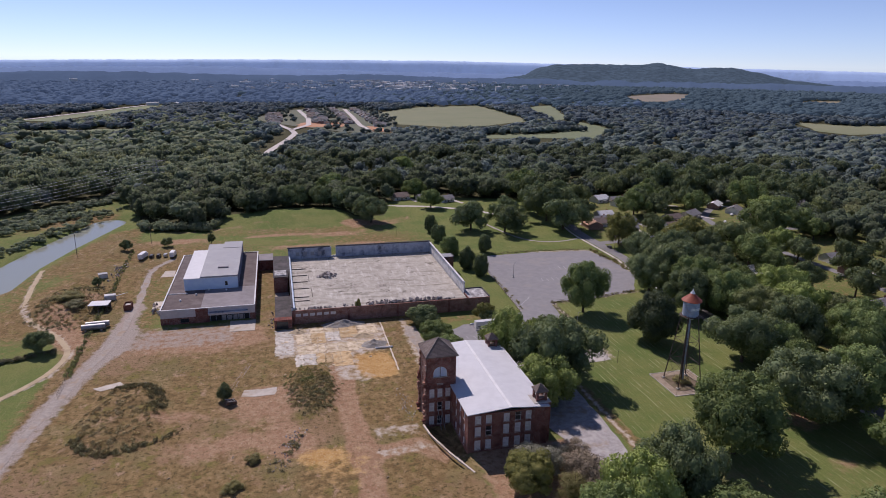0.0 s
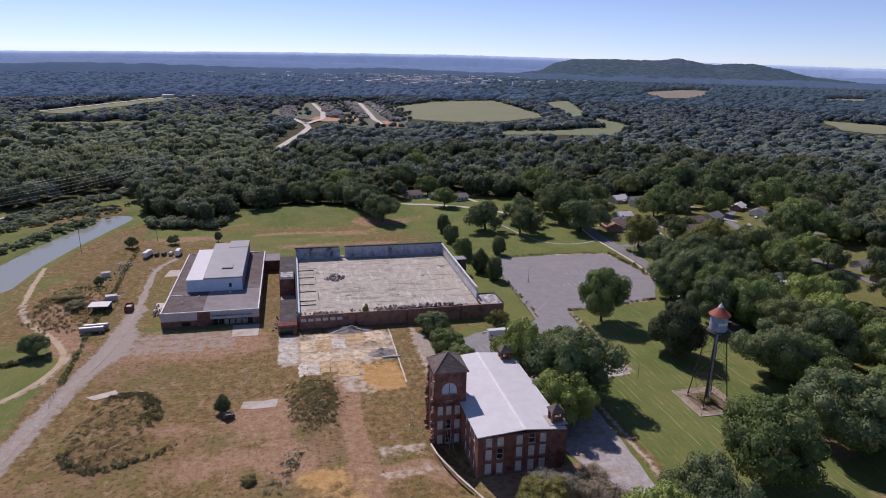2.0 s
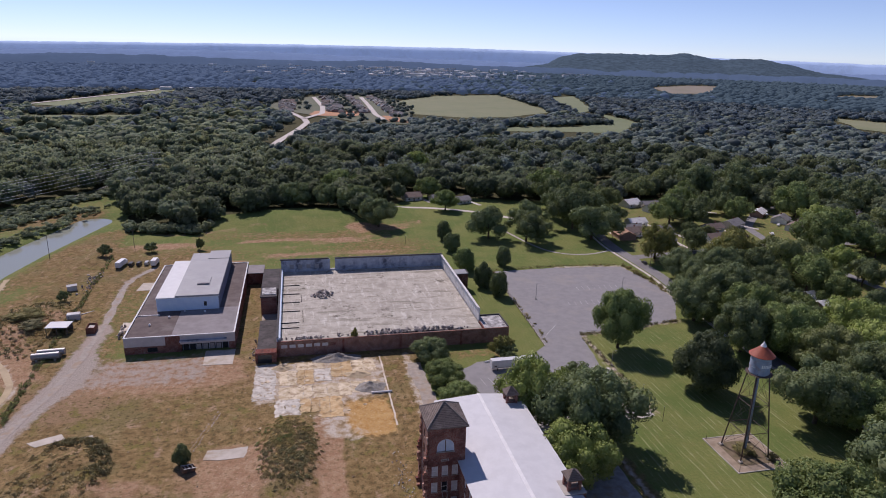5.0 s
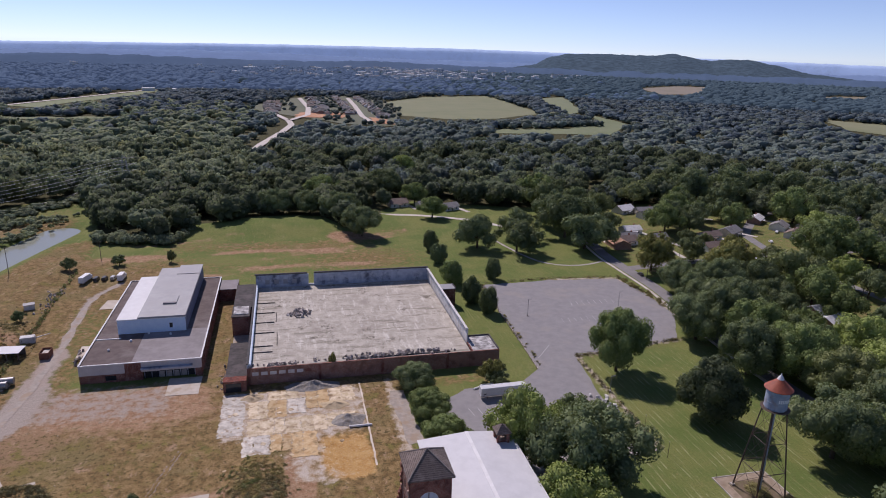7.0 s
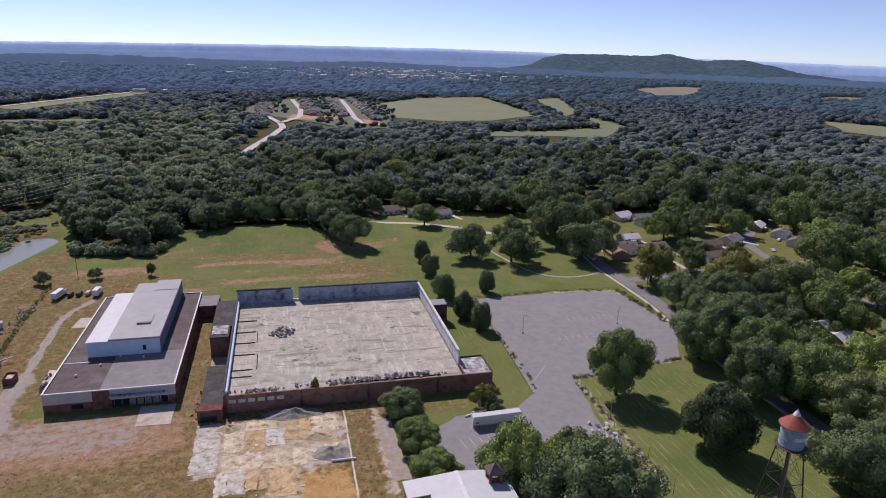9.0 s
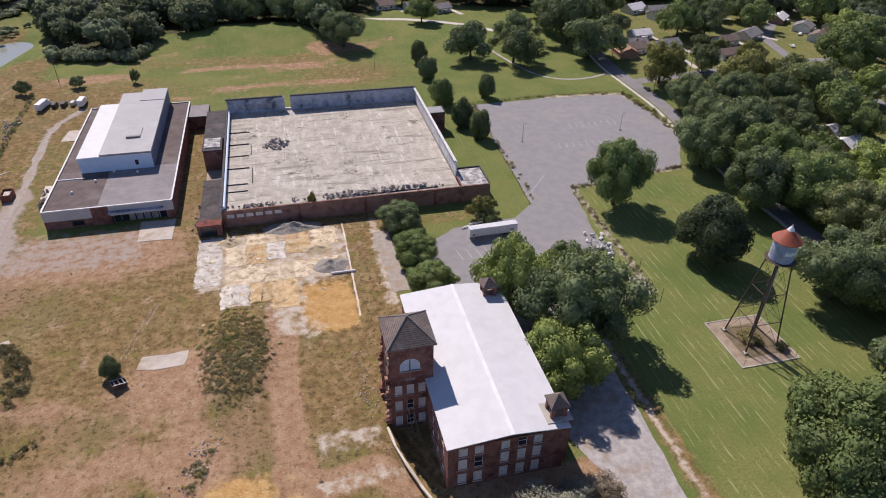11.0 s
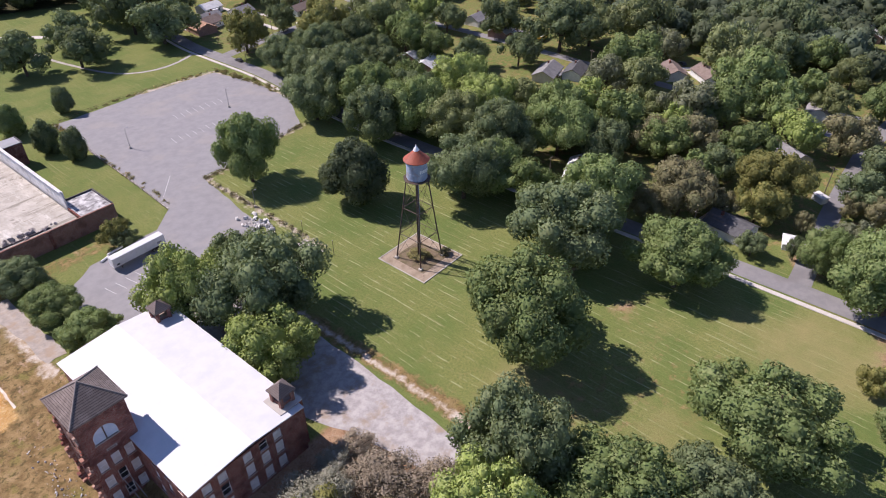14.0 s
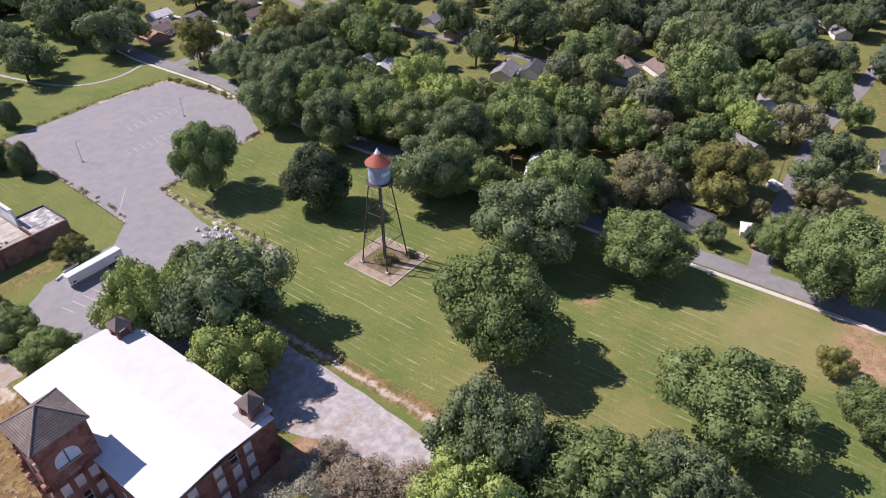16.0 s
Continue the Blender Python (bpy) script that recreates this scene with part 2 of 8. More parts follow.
OAK = leaves("oak_leaves", (0.155, 0.215, 0.076), (0.193, 0.25, 0.09), (0.262, 0.31, 0.128))
OAK_DARK = leaves("dark_leaves", (0.124, 0.166, 0.082), (0.153, 0.194, 0.094), (0.218, 0.252, 0.126), shine=0.3)
LIME = leaves("bright_leaves", (0.25, 0.32, 0.085), (0.3, 0.36, 0.105), (0.36, 0.41, 0.155), let=0.14, spread=0.06)
GOLD = leaves("yellowing_leaves", (0.21, 0.2, 0.065), (0.25, 0.235, 0.075), (0.16, 0.185, 0.07))
BROWN = leaves("brown_leaves", (0.205, 0.195, 0.105), (0.245, 0.226, 0.122), (0.195, 0.208, 0.1), through_col=(0.3, 0.25, 0.13))
EVERGREEN = leaves("evergreen_leaves", (0.062, 0.088, 0.046), (0.08, 0.105, 0.052), (0.115, 0.14, 0.07), shine=0.5, let=0.15)
OLIVE = leaves("olive_leaves", (0.18, 0.212, 0.092), (0.222, 0.25, 0.108), (0.265, 0.29, 0.14))
ASHEN = leaves("pale_thin_leaves", (0.19, 0.21, 0.125), (0.23, 0.245, 0.15), (0.27, 0.28, 0.18))
GREY_GREEN = leaves("grey_green_twigs", (0.3, 0.3, 0.23), (0.38, 0.37, 0.3), (0.24, 0.24, 0.17), through_col=(0.34, 0.33, 0.24))
TWIGS = leaves("dry_twigs", (0.36, 0.3, 0.22), (0.44, 0.37, 0.28), (0.28, 0.24, 0.17), through_col=(0.38, 0.32, 0.22))
WEED = leaves("weedy_growth", (0.3, 0.275, 0.12), (0.36, 0.32, 0.15), (0.25, 0.25, 0.1), through_col=(0.34, 0.3, 0.13), let=0.4)
HAY_WEED = leaves("dry_tall_grass", (0.33, 0.27, 0.14), (0.4, 0.33, 0.18), (0.28, 0.25, 0.12), through_col=(0.38, 0.32, 0.17), let=0.4)
# Haze blue is mixed into the next four leaf colours, strongest farthest off.
WOODS = leaves("woodland_leaves", (0.122, 0.16, 0.105), (0.154, 0.19, 0.12), (0.185, 0.216, 0.14), 0.02, let=0.5, through_col=(0.24, 0.3, 0.16))
WOODS_LIGHT = leaves("light_woodland_leaves", (0.205, 0.255, 0.172), (0.245, 0.29, 0.192), (0.28, 0.322, 0.215), 0.02, let=0.5, through_col=(0.32, 0.37, 0.2))
WOODS_BEYOND_HAZE = leaves("farther_leaves_haze_tint", (0.151, 0.199, 0.19), (0.185, 0.233, 0.218), (0.218, 0.26, 0.237), 0.015, let=0.5, through_col=(0.26, 0.32, 0.24))
WOODS_MID_HAZE = leaves("mid_leaves_haze_tint", (0.134, 0.185, 0.218), (0.162, 0.213, 0.241), (0.188, 0.235, 0.263), 0.006, let=0.5, through_col=(0.22, 0.28, 0.28))
WOODS_DEEP = leaves("deep_woodland_leaves", (0.096, 0.128, 0.08), (0.122, 0.154, 0.09), (0.155, 0.185, 0.11), 0.03, let=0.5, through_col=(0.22, 0.27, 0.13))

# ---------------------------------------------------------------- mesh helpers


def mesh_np(name, verts, quads=None, tris=None):
    """A mesh from arrays of places and of corner numbers."""
    me = bpy.data.meshes.new(name)
    verts = np.asarray(verts, np.float32)
    loops, starts, at = [], [], 0
    for f, n in ((quads, 4), (tris, 3)):
        if f is not None and len(f):
            f = np.asarray(f, np.int32)
            loops.append(f.ravel())
            starts.append(at + n * np.arange(len(f), dtype=np.int32))
            at += f.size
    loops, starts = np.concatenate(loops), np.concatenate(starts)
    me.vertices.add(len(verts))
    me.vertices.foreach_set("co", verts.ravel())
    me.loops.add(len(loops))
    me.loops.foreach_set("vertex_index", loops)
    me.polygons.add(len(starts))
    me.polygons.foreach_set("loop_start", starts)
    me.update(calc_edges=True)
    me.validate()
    return me


def thing(name, label, category, x=0.0, y=0.0, z=0.0, turn=0.0, group="", kind=""):
    """An Empty at a thing's base, to carry its parts."""
    ob = new(name)
    ob.empty_display_size = 0.5
    ob.matrix_world = pose(x, y, z, 0, 0, turn)
    return tagged(ob, label, category, group, kind)


def put(name, data, material, parent=None, label="", place=None):
    ob = new(name, data)
    if not data.materials:
        data.materials.append(material)
    if parent:
        ob.parent = parent
    if place is not None:
        ob.matrix_local = place
    if label:
        ob["label"] = label
    return ob


def part(name, bm, material, parent=None, label="", place=None):
    """Links a bmesh as one mesh object under a thing or a part."""
    me = bpy.data.meshes.new(name)
    bm.normal_update()
    bm.to_mesh(me)
    bm.free()
    return put(name, me, material, parent, label, place)


def box(x0, x1, y0, y1, z0, z1, bm=None, bevel=0.0):
    bm = bm or bmesh.new()
    m = Matrix.Translation(((x0 + x1) / 2, (y0 + y1) / 2, (z0 + z1) / 2)) @ Matrix.Diagonal((x1 - x0, y1 - y0, z1 - z0, 1))
    made = bmesh.ops.create_cube(bm, size=1, matrix=m)
    if bevel:
        edges = list({e for v in made["verts"] for e in v.link_edges})
        bmesh.ops.bevel(bm, geom=edges, offset=bevel, segments=1, affect="EDGES")
    return bm


def tube(a, b, ra, rb=None, sides=8, bm=None):
    """A straight tapered rod from a to b."""
    bm = bm or bmesh.new()
    a, b = Vector(a), Vector(b)
    m = Matrix.Translation((a + b) / 2) @ (b - a).to_track_quat("Z", "Y").to_matrix().to_4x4()
    bmesh.ops.create_cone(bm, cap_ends=True, segments=sides, radius1=ra, radius2=ra if rb is None else rb,
                          depth=(b - a).length, matrix=m)
    return bm


def lathe(rings, sides=24, bm=None, x=0.0, y=0.0):
    """A turned body through rings of (radius, height)."""
    bm = bm or bmesh.new()
    rows = [[bm.verts.new((x + r * math.cos(2 * math.pi * k / sides), y + r * math.sin(2 * math.pi * k / sides), z))
             for k in range(sides)] for r, z in rings]
    for lo, hi in zip(rows, rows[1:]):
        for k in range(sides):
            bm.faces.new((lo[k], lo[(k + 1) % sides], hi[(k + 1) % sides], hi[k]))
    bm.faces.new(rows[0][::-1])
    bm.faces.new(rows[-1])
    return bm


def pyramid(x0, x1, y0, y1, z0, z1, lip=0.3, bm=None):
    """A hipped roof to one point, with a lip at its eaves."""
    bm = bm or bmesh.new()
    box(x0, x1, y0, y1, z0 - lip, z0, bm)
    base = [bm.verts.new(p) for p in ((x0, y0, z0), (x1, y0, z0), (x1, y1, z0), (x0, y1, z0))]
    peak = bm.verts.new(((x0 + x1) / 2, (y0 + y1) / 2, z1))
    for k in range(4):
        bm.faces.new((base[k], base[(k + 1) % 4], peak))
    return bm


def sheet(points, z, bm=None, thick=0.0, rough=0.0, seed=0, step=4.0):
    """A flat patch with the given outline, its edge broken up a little."""
    bm = bm or bmesh.new()
    rng = random.Random(seed)
    out = []
    for (ax, ay), (bx, by) in zip(points, points[1:] + points[:1]):
        n = max(1, int(math.hypot(bx - ax, by - ay) / step)) if rough else 1
        for k in range(n):
            f = k / n
            out.append((ax + (bx - ax) * f + rng.uniform(-rough, rough), ay + (by - ay) * f + rng.uniform(-rough, rough)))
    top = [bm.verts.new((px, py, z)) for px, py in out]
    f = bm.faces.new(top)
    f.normal_update()
    if f.normal.z < 0:
        f.normal_flip()
    if thick:
        made = bmesh.ops.extrude_face_region(bm, geom=[f])
        bmesh.ops.translate(bm, verts=[v for v in made["geom"] if isinstance(v, bmesh.types.BMVert)], vec=(0, 0, -thick))
    bmesh.ops.triangulate(bm, faces=bm.faces[:], ngon_method="EAR_CLIP")
    bmesh.ops.recalc_face_normals(bm, faces=bm.faces[:])
    return bm


def strip(line, width, z, bm=None, rough=0.0, seed=0, drop=0.0):
    """A road of some width along a line of points."""
    bm = bm or bmesh.new()
    rng = random.Random(seed)
    fine = []
    for (ax, ay), (bx, by) in zip(line, line[1:]):
        n = max(1, int(math.hypot(bx - ax, by - ay) / 5))
        fine += [(ax + (bx - ax) * k / n, ay + (by - ay) * k / n) for k in range(n)]
    fine.append(line[-1])
    for _ in range(3):
        fine = [fine[0]] + [((a[0] + 2 * b[0] + c[0]) / 4, (a[1] + 2 * b[1] + c[1]) / 4)
                            for a, b, c in zip(fine, fine[1:], fine[2:])] + [fine[-1]]
    rows = []
    for k, (px, py) in enumerate(fine):
        a, b = fine[max(0, k - 1)], fine[min(len(fine) - 1, k + 1)]
        d = math.hypot(b[0] - a[0], b[1] - a[1]) or 1
        nx, ny = -(b[1] - a[1]) / d, (b[0] - a[0]) / d
        w0, w1 = width / 2 + rng.uniform(-rough, rough), width / 2 + rng.uniform(-rough, rough)
        rows.append([bm.verts.new((px + nx * w0, py + ny * w0, z)), bm.verts.new((px - nx * w1, py - ny * w1, z))])
    for p, q in zip(rows, rows[1:]):
        bm.faces.new((p[0], p[1], q[1], q[0]))
    if drop:
        made = bmesh.ops.extrude_face_region(bm, geom=bm.faces[:])
        bmesh.ops.translate(bm, verts=[v for v in made["geom"] if isinstance(v, bmesh.types.BMVert)], vec=(0, 0, -drop))
    bmesh.ops.recalc_face_normals(bm, faces=bm.faces[:])
    return bm


def deck_material():
    """Old floor concrete with streaks both ways, dark damp marks and pale scrapes."""
    m, nt, bsdf, pos = bare("streaked_floor_concrete")
    col = mixed(nt, ramp(nt, noise_at(nt, pos, 0.3, 5.0, 0.65), 0.35, 0.65), (0.38, 0.35, 0.3), (0.5, 0.465, 0.405))
    col = mixed(nt, ramp(nt, noise_at(nt, pos, 0.5, 5.0, 0.7, (1.0, 0.16, 1.0)), 0.53, 0.66), col, (0.6, 0.575, 0.52))
    col = mixed(nt, ramp(nt, noise_at(nt, pos, 0.4, 5.0, 0.7, (0.14, 1.0, 1.0)), 0.55, 0.64), col, (0.27, 0.25, 0.205))
    col = mixed(nt, ramp(nt, noise_at(nt, pos, 1.1, 5.0, 0.75), 0.56, 0.68), col, (0.3, 0.275, 0.23))
    col = mixed(nt, ramp(nt, noise_at(nt, pos, 0.07, 5.0, 0.7), 0.55, 0.72), col, (0.32, 0.29, 0.25))
    col = mixed(nt, ramp(nt, noise_at(nt, pos, 0.13, 6.0, 0.78), 0.56, 0.66), col, (0.17, 0.155, 0.125))
    nt.links.new(col, bsdf.inputs["Base Color"])
    bsdf.inputs["Roughness"].default_value = 0.95
    bsdf.inputs["Specular IOR Level"].default_value = 0.15
    return m


DECK_FLOOR = deck_material()

# ---------------------------------------------------------------- ground


def soft(v, lo, hi):
    t = np.clip((v - lo) / (hi - lo), 0, 1)
    return t * t * (3 - 2 * t)


def patch(x, y, x0, x1, y0, y1, s):
    """1 inside a rectangle, falling to 0 over s metres."""
    d = np.maximum(np.maximum(x0 - x, x - x1), np.maximum(y0 - y, y - y1))
    return 1 - soft(d, -s, s)


def spot(x, y, cx, cy, rx, ry, s=0.4):
    return 1 - soft(np.hypot((x - cx) / rx, (y - cy) / ry), 1 - s, 1 + s)


def along(x, y, line, w, s):
    """1 within w of a line, falling to 0 over s."""
    best = np.full(np.shape(x), 1e9)
    for (ax, ay), (bx, by) in zip(line, line[1:]):
        dx, dy = bx - ax, by - ay
        t = np.clip(((x - ax) * dx + (y - ay) * dy) / (dx * dx + dy * dy), 0, 1)
        best = np.minimum(best, np.hypot(x - ax - t * dx, y - ay - t * dy))
    return 1 - soft(best, w - s, w + s)


WOOD_EDGE = [(-520, 330), (-245, 345), (-219, 386), (-204, 405), (-178, 430), (-160, 368), (-148, 336), (-139, 298), (-96, 288), (-88, 318), (-50, 338), (-12, 336), (4, 304), (26, 306),
             (34, 352), (60, 380), (130, 352), (150, 350), (470, 350)]
EDGE_X, EDGE_Y = np.array([p[0] for p in WOOD_EDGE], float), np.array([p[1] for p in WOOD_EDGE], float)
POND_LINE = [(-192, 190), (-190, 225), (-183, 260), (-174, 295), (-166, 326)]
DRIVE_WAY = [(-136, -30), (-131, 20), (-124, 70), (-117, 105), (-116, 145), (-118, 182), (-119, 205), (-110, 224)]
TAN_TRACK = [(-175, 215), (-171, 185), (-166, 156), (-157, 136), (-141, 118), (-131, 99), (-134, 80), (-146, 62), (-170, 35)]


def height(x, y):
    """The lie of the land."""
    z = -2.6 * along(x, y, POND_LINE, 11.0, 7.0)
    z = z + 1.6 * along(x, y, [(-150, 188), (-147, 222), (-143, 262), (-141, 300)], 4.0, 5.0)
    z = z + 1.7 * spot(x, y, -103, 40, 12, 15, 0.25) + 1.2 * spot(x, y, -102, 58, 10, 7, 0.3) + 2.3 * spot(x, y, -43, 49, 8, 15, 0.45) + 2.0 * spot(x, y, -148, 160, 14, 18)
    z = z + 3.0 * spot(x, y, -45, 322, 60, 22, 0.8)
    z = z - 1.6 * patch(x, y, -8.5, -0.5, -6, 20, 1.2)
    return z


def axis(lo, a, b, hi, step, grow):
    mid = list(np.arange(a, b + 0.1, step))
    left, right, d = [], [], step
    while (left[-1] if left else a) > lo:
        d *= grow
        left.append((left[-1] if left else a) - d)
    d = step
    while (right[-1] if right else b) < hi:
        d *= grow
        right.append((right[-1] if right else b) + d)
    return np.array(left[::-1] + mid + right)


gx = axis(-3200, -225, 190, 4200, 2.4, 1.11)
gy = axis(-900, -190, 345, 5000, 2.4, 1.11)
GX, GY = np.meshgrid(gx, gy)
GZ = height(GX, GY)
nx, ny = len(gx), len(gy)
cell = np.arange((ny - 1) * (nx - 1))
c0 = cell // (nx - 1) * nx + cell % (nx - 1)
ground_mesh = mesh_np("ground", np.stack([GX, GY, GZ], -1).reshape(-1, 3), quads=np.stack([c0, c0 + 1, c0 + nx + 1, c0 + nx], -1))

# What grows or lies where: first set dry grass, bare earth, clay; second set gravel, leaf litter, pale dust.
dry = patch(GX, GY, -132, 2, -400, 112, 6) + 0.55 * patch(GX, GY, -130, -100, 100, 235, 10) + 0.4 * spot(GX, GY, -40, 238, 78, 34, 0.8) + 0.36 * spot(GX, GY, -115, 240, 34, 34, 0.8) + 0.3 * spot(GX, GY, 22, 252, 30, 24, 0.9)
dry = dry + 0.4 * spot(GX, GY, -205, 375, 60, 60, 0.5) + 0.35 * along(GX, GY, [(-240, 200), (-226, 262), (-205, 312), (-178, 342)], 16, 8)
dry = dry + 0.4 * along(GX, GY, [(-90, 285), (-20, 275), (40, 300)], 12, 10) + 0.3 * patch(GX, GY, -172, -134, 120, 300, 14)
dry = dry + patch(GX, GY, -64, -46, 110, 196, 3) + 0.7 * along(GX, GY, [(51, 30), (52, -25), (46, -34)], 3, 3)
dry = dry + 0.25 * spot(GX, GY, 66, -30, 16, 16, 0.9) + 0.25 * spot(GX, GY, 100, -40, 26, 22, 0.9) + 0.5 * patch(GX, GY, -2, 40, 96, 108, 5)
dry = dry + 0.4 * along(GX, GY, [(72, 112), (88, 112), (126, 119), (134, 112)], 4, 3) + 0.22 * spot(GX, GY, 78, -66, 30, 24, 0.9) + 0.42 * patch(GX, GY, 150, 470, -260, 345, 12)
dry = dry + 0.42 * along(GX, GY, [(-182, 185), (-168, 222), (-156, 255), (-146, 290)], 10, 9) + 0.34 * patch(GX, GY, -160, -126, 130, 262, 10) + 0.5 * spot(GX, GY, -143, 152, 18, 30, 0.5)
dry = dry + 0.4 * patch(GX, GY, -420, -134, -120, 180, 16) * (1 - 0.8 * spot(GX, GY, -146, 84, 12, 18, 0.8))
dry = dry.clip(0, 1) * (1 - 0.3 * spot(GX, GY, -44, 56, 8, 12, 0.9)) * (1 - 0.4 * spot(GX, GY, -76, 69, 8, 10, 0.9)) * (1 - 0.38 * spot(GX, GY, -57, 77, 8, 16, 0.9)) * (1 - 0.3 * spot(GX, GY, -92, 52, 14, 7, 0.9))
earth = along(GX, GY, [(-31, 66), (-31, 30), (-29, -5), (-34, -60), (-40, -120)], 3.6, 3.6)
earth = earth + patch(GX, GY, -112, -56, 94, 121, 9) * 0.5 + 0.8 * along(GX, GY, [(-28, 6), (-12, 8), (-8, 2)], 4, 3)
earth = earth + 0.95 * patch(GX, GY, 2, 40, -28, 1, 5) + 0.4 * spot(GX, GY, -84, 92, 30, 16, 0.9)
earth = earth + 0.7 * along(GX, GY, [(-132, 105), (-150, 145), (-140, 160)], 8, 7) + 0.3 * spot(GX, GY, -60, 8, 26, 16)
earth = earth + 0.3 * spot(GX, GY, 112, 38, 9, 7, 0.9) + 0.6 * spot(GX, GY, 112, -6, 9, 8, 0.9) + 0.6 * spot(GX, GY, 124, -92, 10, 9, 0.9) + 0.62 * spot(GX, GY, 143, -86, 10, 10, 0.9) + 0.6 * spot(GX, GY, 106, -99, 8, 10, 0.9)
earth = earth + 0.5 * spot(GX, GY, 106, -30, 7, 6, 0.9) + 0.7 * spot(GX, GY, 158, -62, 9, 7, 0.9) + 0.4 * along(GX, GY, [(-70, 270), (-20, 262), (20, 266)], 5, 6) + 0.4 * along(GX, GY, [(-60, 240), (-10, 236), (30, 240)], 5, 6) + 0.45 * along(GX, GY, [(-140, 300), (-112, 285), (-88, 290), (-60, 300)], 5, 5) + 0.5 * along(GX, GY, [(0, 292), (22, 290), (40, 300)], 6, 6)
clay = 0.5 * patch(GX, GY, -25, -10, 53, 76, 6) + 0.25 * spot(GX, GY, -15, 68, 7, 9, 0.9) + 0.3 * spot(GX, GY, -29, 66, 6, 12, 0.9) + 0.45 * spot(GX, GY, -36, 4, 14, 9, 0.9) + 0.4 * spot(GX, GY, -45, -20, 20, 14, 0.9)
clay = clay + 0.42 * spot(GX, GY, -43, 9, 6, 4, 0.9) + 0.6 * spot(GX, GY, -16.5, 61, 5, 7, 0.9)
rim = 0.5 * along(GX, GY, [(58.5, 105), (60, 176), (61, 194)], 1.5, 1.5) + 0.55 * along(GX, GY, [(74, 50), (75, 112), (92, 114), (124, 119)], 2.2, 2.0) + 0.6 * along(GX, GY, [(138, 130), (138, 168), (134, 194), (98, 197)], 2.5, 2.5) + 0.6 * along(GX, GY, [(51.5, 40), (51, -24)], 1.6, 1.6)
for bx, by, bw in ((-40, 268, 3), (-10, 258, 2.5), (-70, 252, 3), (-30, 284, 3), (20, 272, 2.5), (-55, 228, 3), (-95, 232, 3), (-20, 240, 2.5), (35, 285, 3)):
    earth = earth + 0.36 * along(GX, GY, [(bx - 34, by - 5), (bx, by + 2), (bx + 30, by - 3)], bw, 4)
earth = earth + 0.52 * spot(GX, GY, 3, 294, 14, 9, 0.8) + 0.7 * spot(GX, GY, -112, 262, 22, 8, 0.9)
earth = earth + 0.7 * spot(GX, GY, -57, 40, 15, 11, 0.9) + 0.5 * spot(GX, GY, -58, 50, 9, 7, 0.9) + 0.55 * spot(GX, GY, -88, 40, 12, 6, 0.9) + 0.45 * spot(GX, GY, -78, 22, 22, 8, 0.9) + 0.5 * spot(GX, GY, -49, 18, 7, 9, 0.9)
clay = clay + 0.4 * spot(GX, GY, -38, 88, 14, 12, 0.9)
gravel = 0.7 * along(GX, GY, DRIVE_WAY[:5], 4.6, 3.5) + 0.6 * along(GX, GY, DRIVE_WAY[4:], 2.6, 3.0) + 0.5 * patch(GX, GY, -118, -66, 92, 121, 10)
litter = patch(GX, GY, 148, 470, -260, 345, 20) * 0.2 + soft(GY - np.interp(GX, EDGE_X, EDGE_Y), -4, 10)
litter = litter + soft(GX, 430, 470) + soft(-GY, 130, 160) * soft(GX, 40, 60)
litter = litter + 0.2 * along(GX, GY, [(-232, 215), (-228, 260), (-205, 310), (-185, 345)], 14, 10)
dust = rim + 0.34 * spot(GX, GY, -24, 66, 6, 12, 0.9) + 0.3 * spot(GX, GY, -20, 54, 9, 5, 0.9) + 0.45 * patch(GX, GY, -36, -26, 54, 80, 3) + 0.7 * along(GX, GY, TAN_TRACK, 1.8, 2.2) + 0.45 * along(GX, GY, [(-168, 236), (-159, 251), (-149, 265)], 1.5, 2.5) + 0.5 * patch(GX, GY, -25.5, -9.5, 13.5, 21, 1.5) + patch(GX, GY, -54, -9, 77, 106, 5) * 0.75 + 0.6 * along(GX, GY, [(-24, 6), (-9, 7)], 2.5, 2.5) + 0.7 * along(GX, GY, [(0, 62), (0.5, 106)], 2.0, 1.5)
mown = patch(GX, GY, 52, 134, -110, 108, 8)
sere = 0.5 * spot(GX, GY, 104, -52, 30, 26, 0.8) + spot(GX, GY, 66, -26, 14, 12, 0.8) + spot(GX, GY, 124, -84, 18, 22, 0.8) + 0.7 * spot(GX, GY, 62, -55, 16, 14, 0.8)
for key, (r, g, b) in (("soil", (dry, earth, clay)), ("cover", (gravel, litter, dust)), ("lawn", (mown, sere, 0 * dry))):
    at = ground_mesh.color_attributes.new(key, "FLOAT_COLOR", "POINT")
    at.data.foreach_set("color", np.stack([r, g, b, np.ones_like(r)], -1).clip(0, 1).astype(np.float32).ravel())


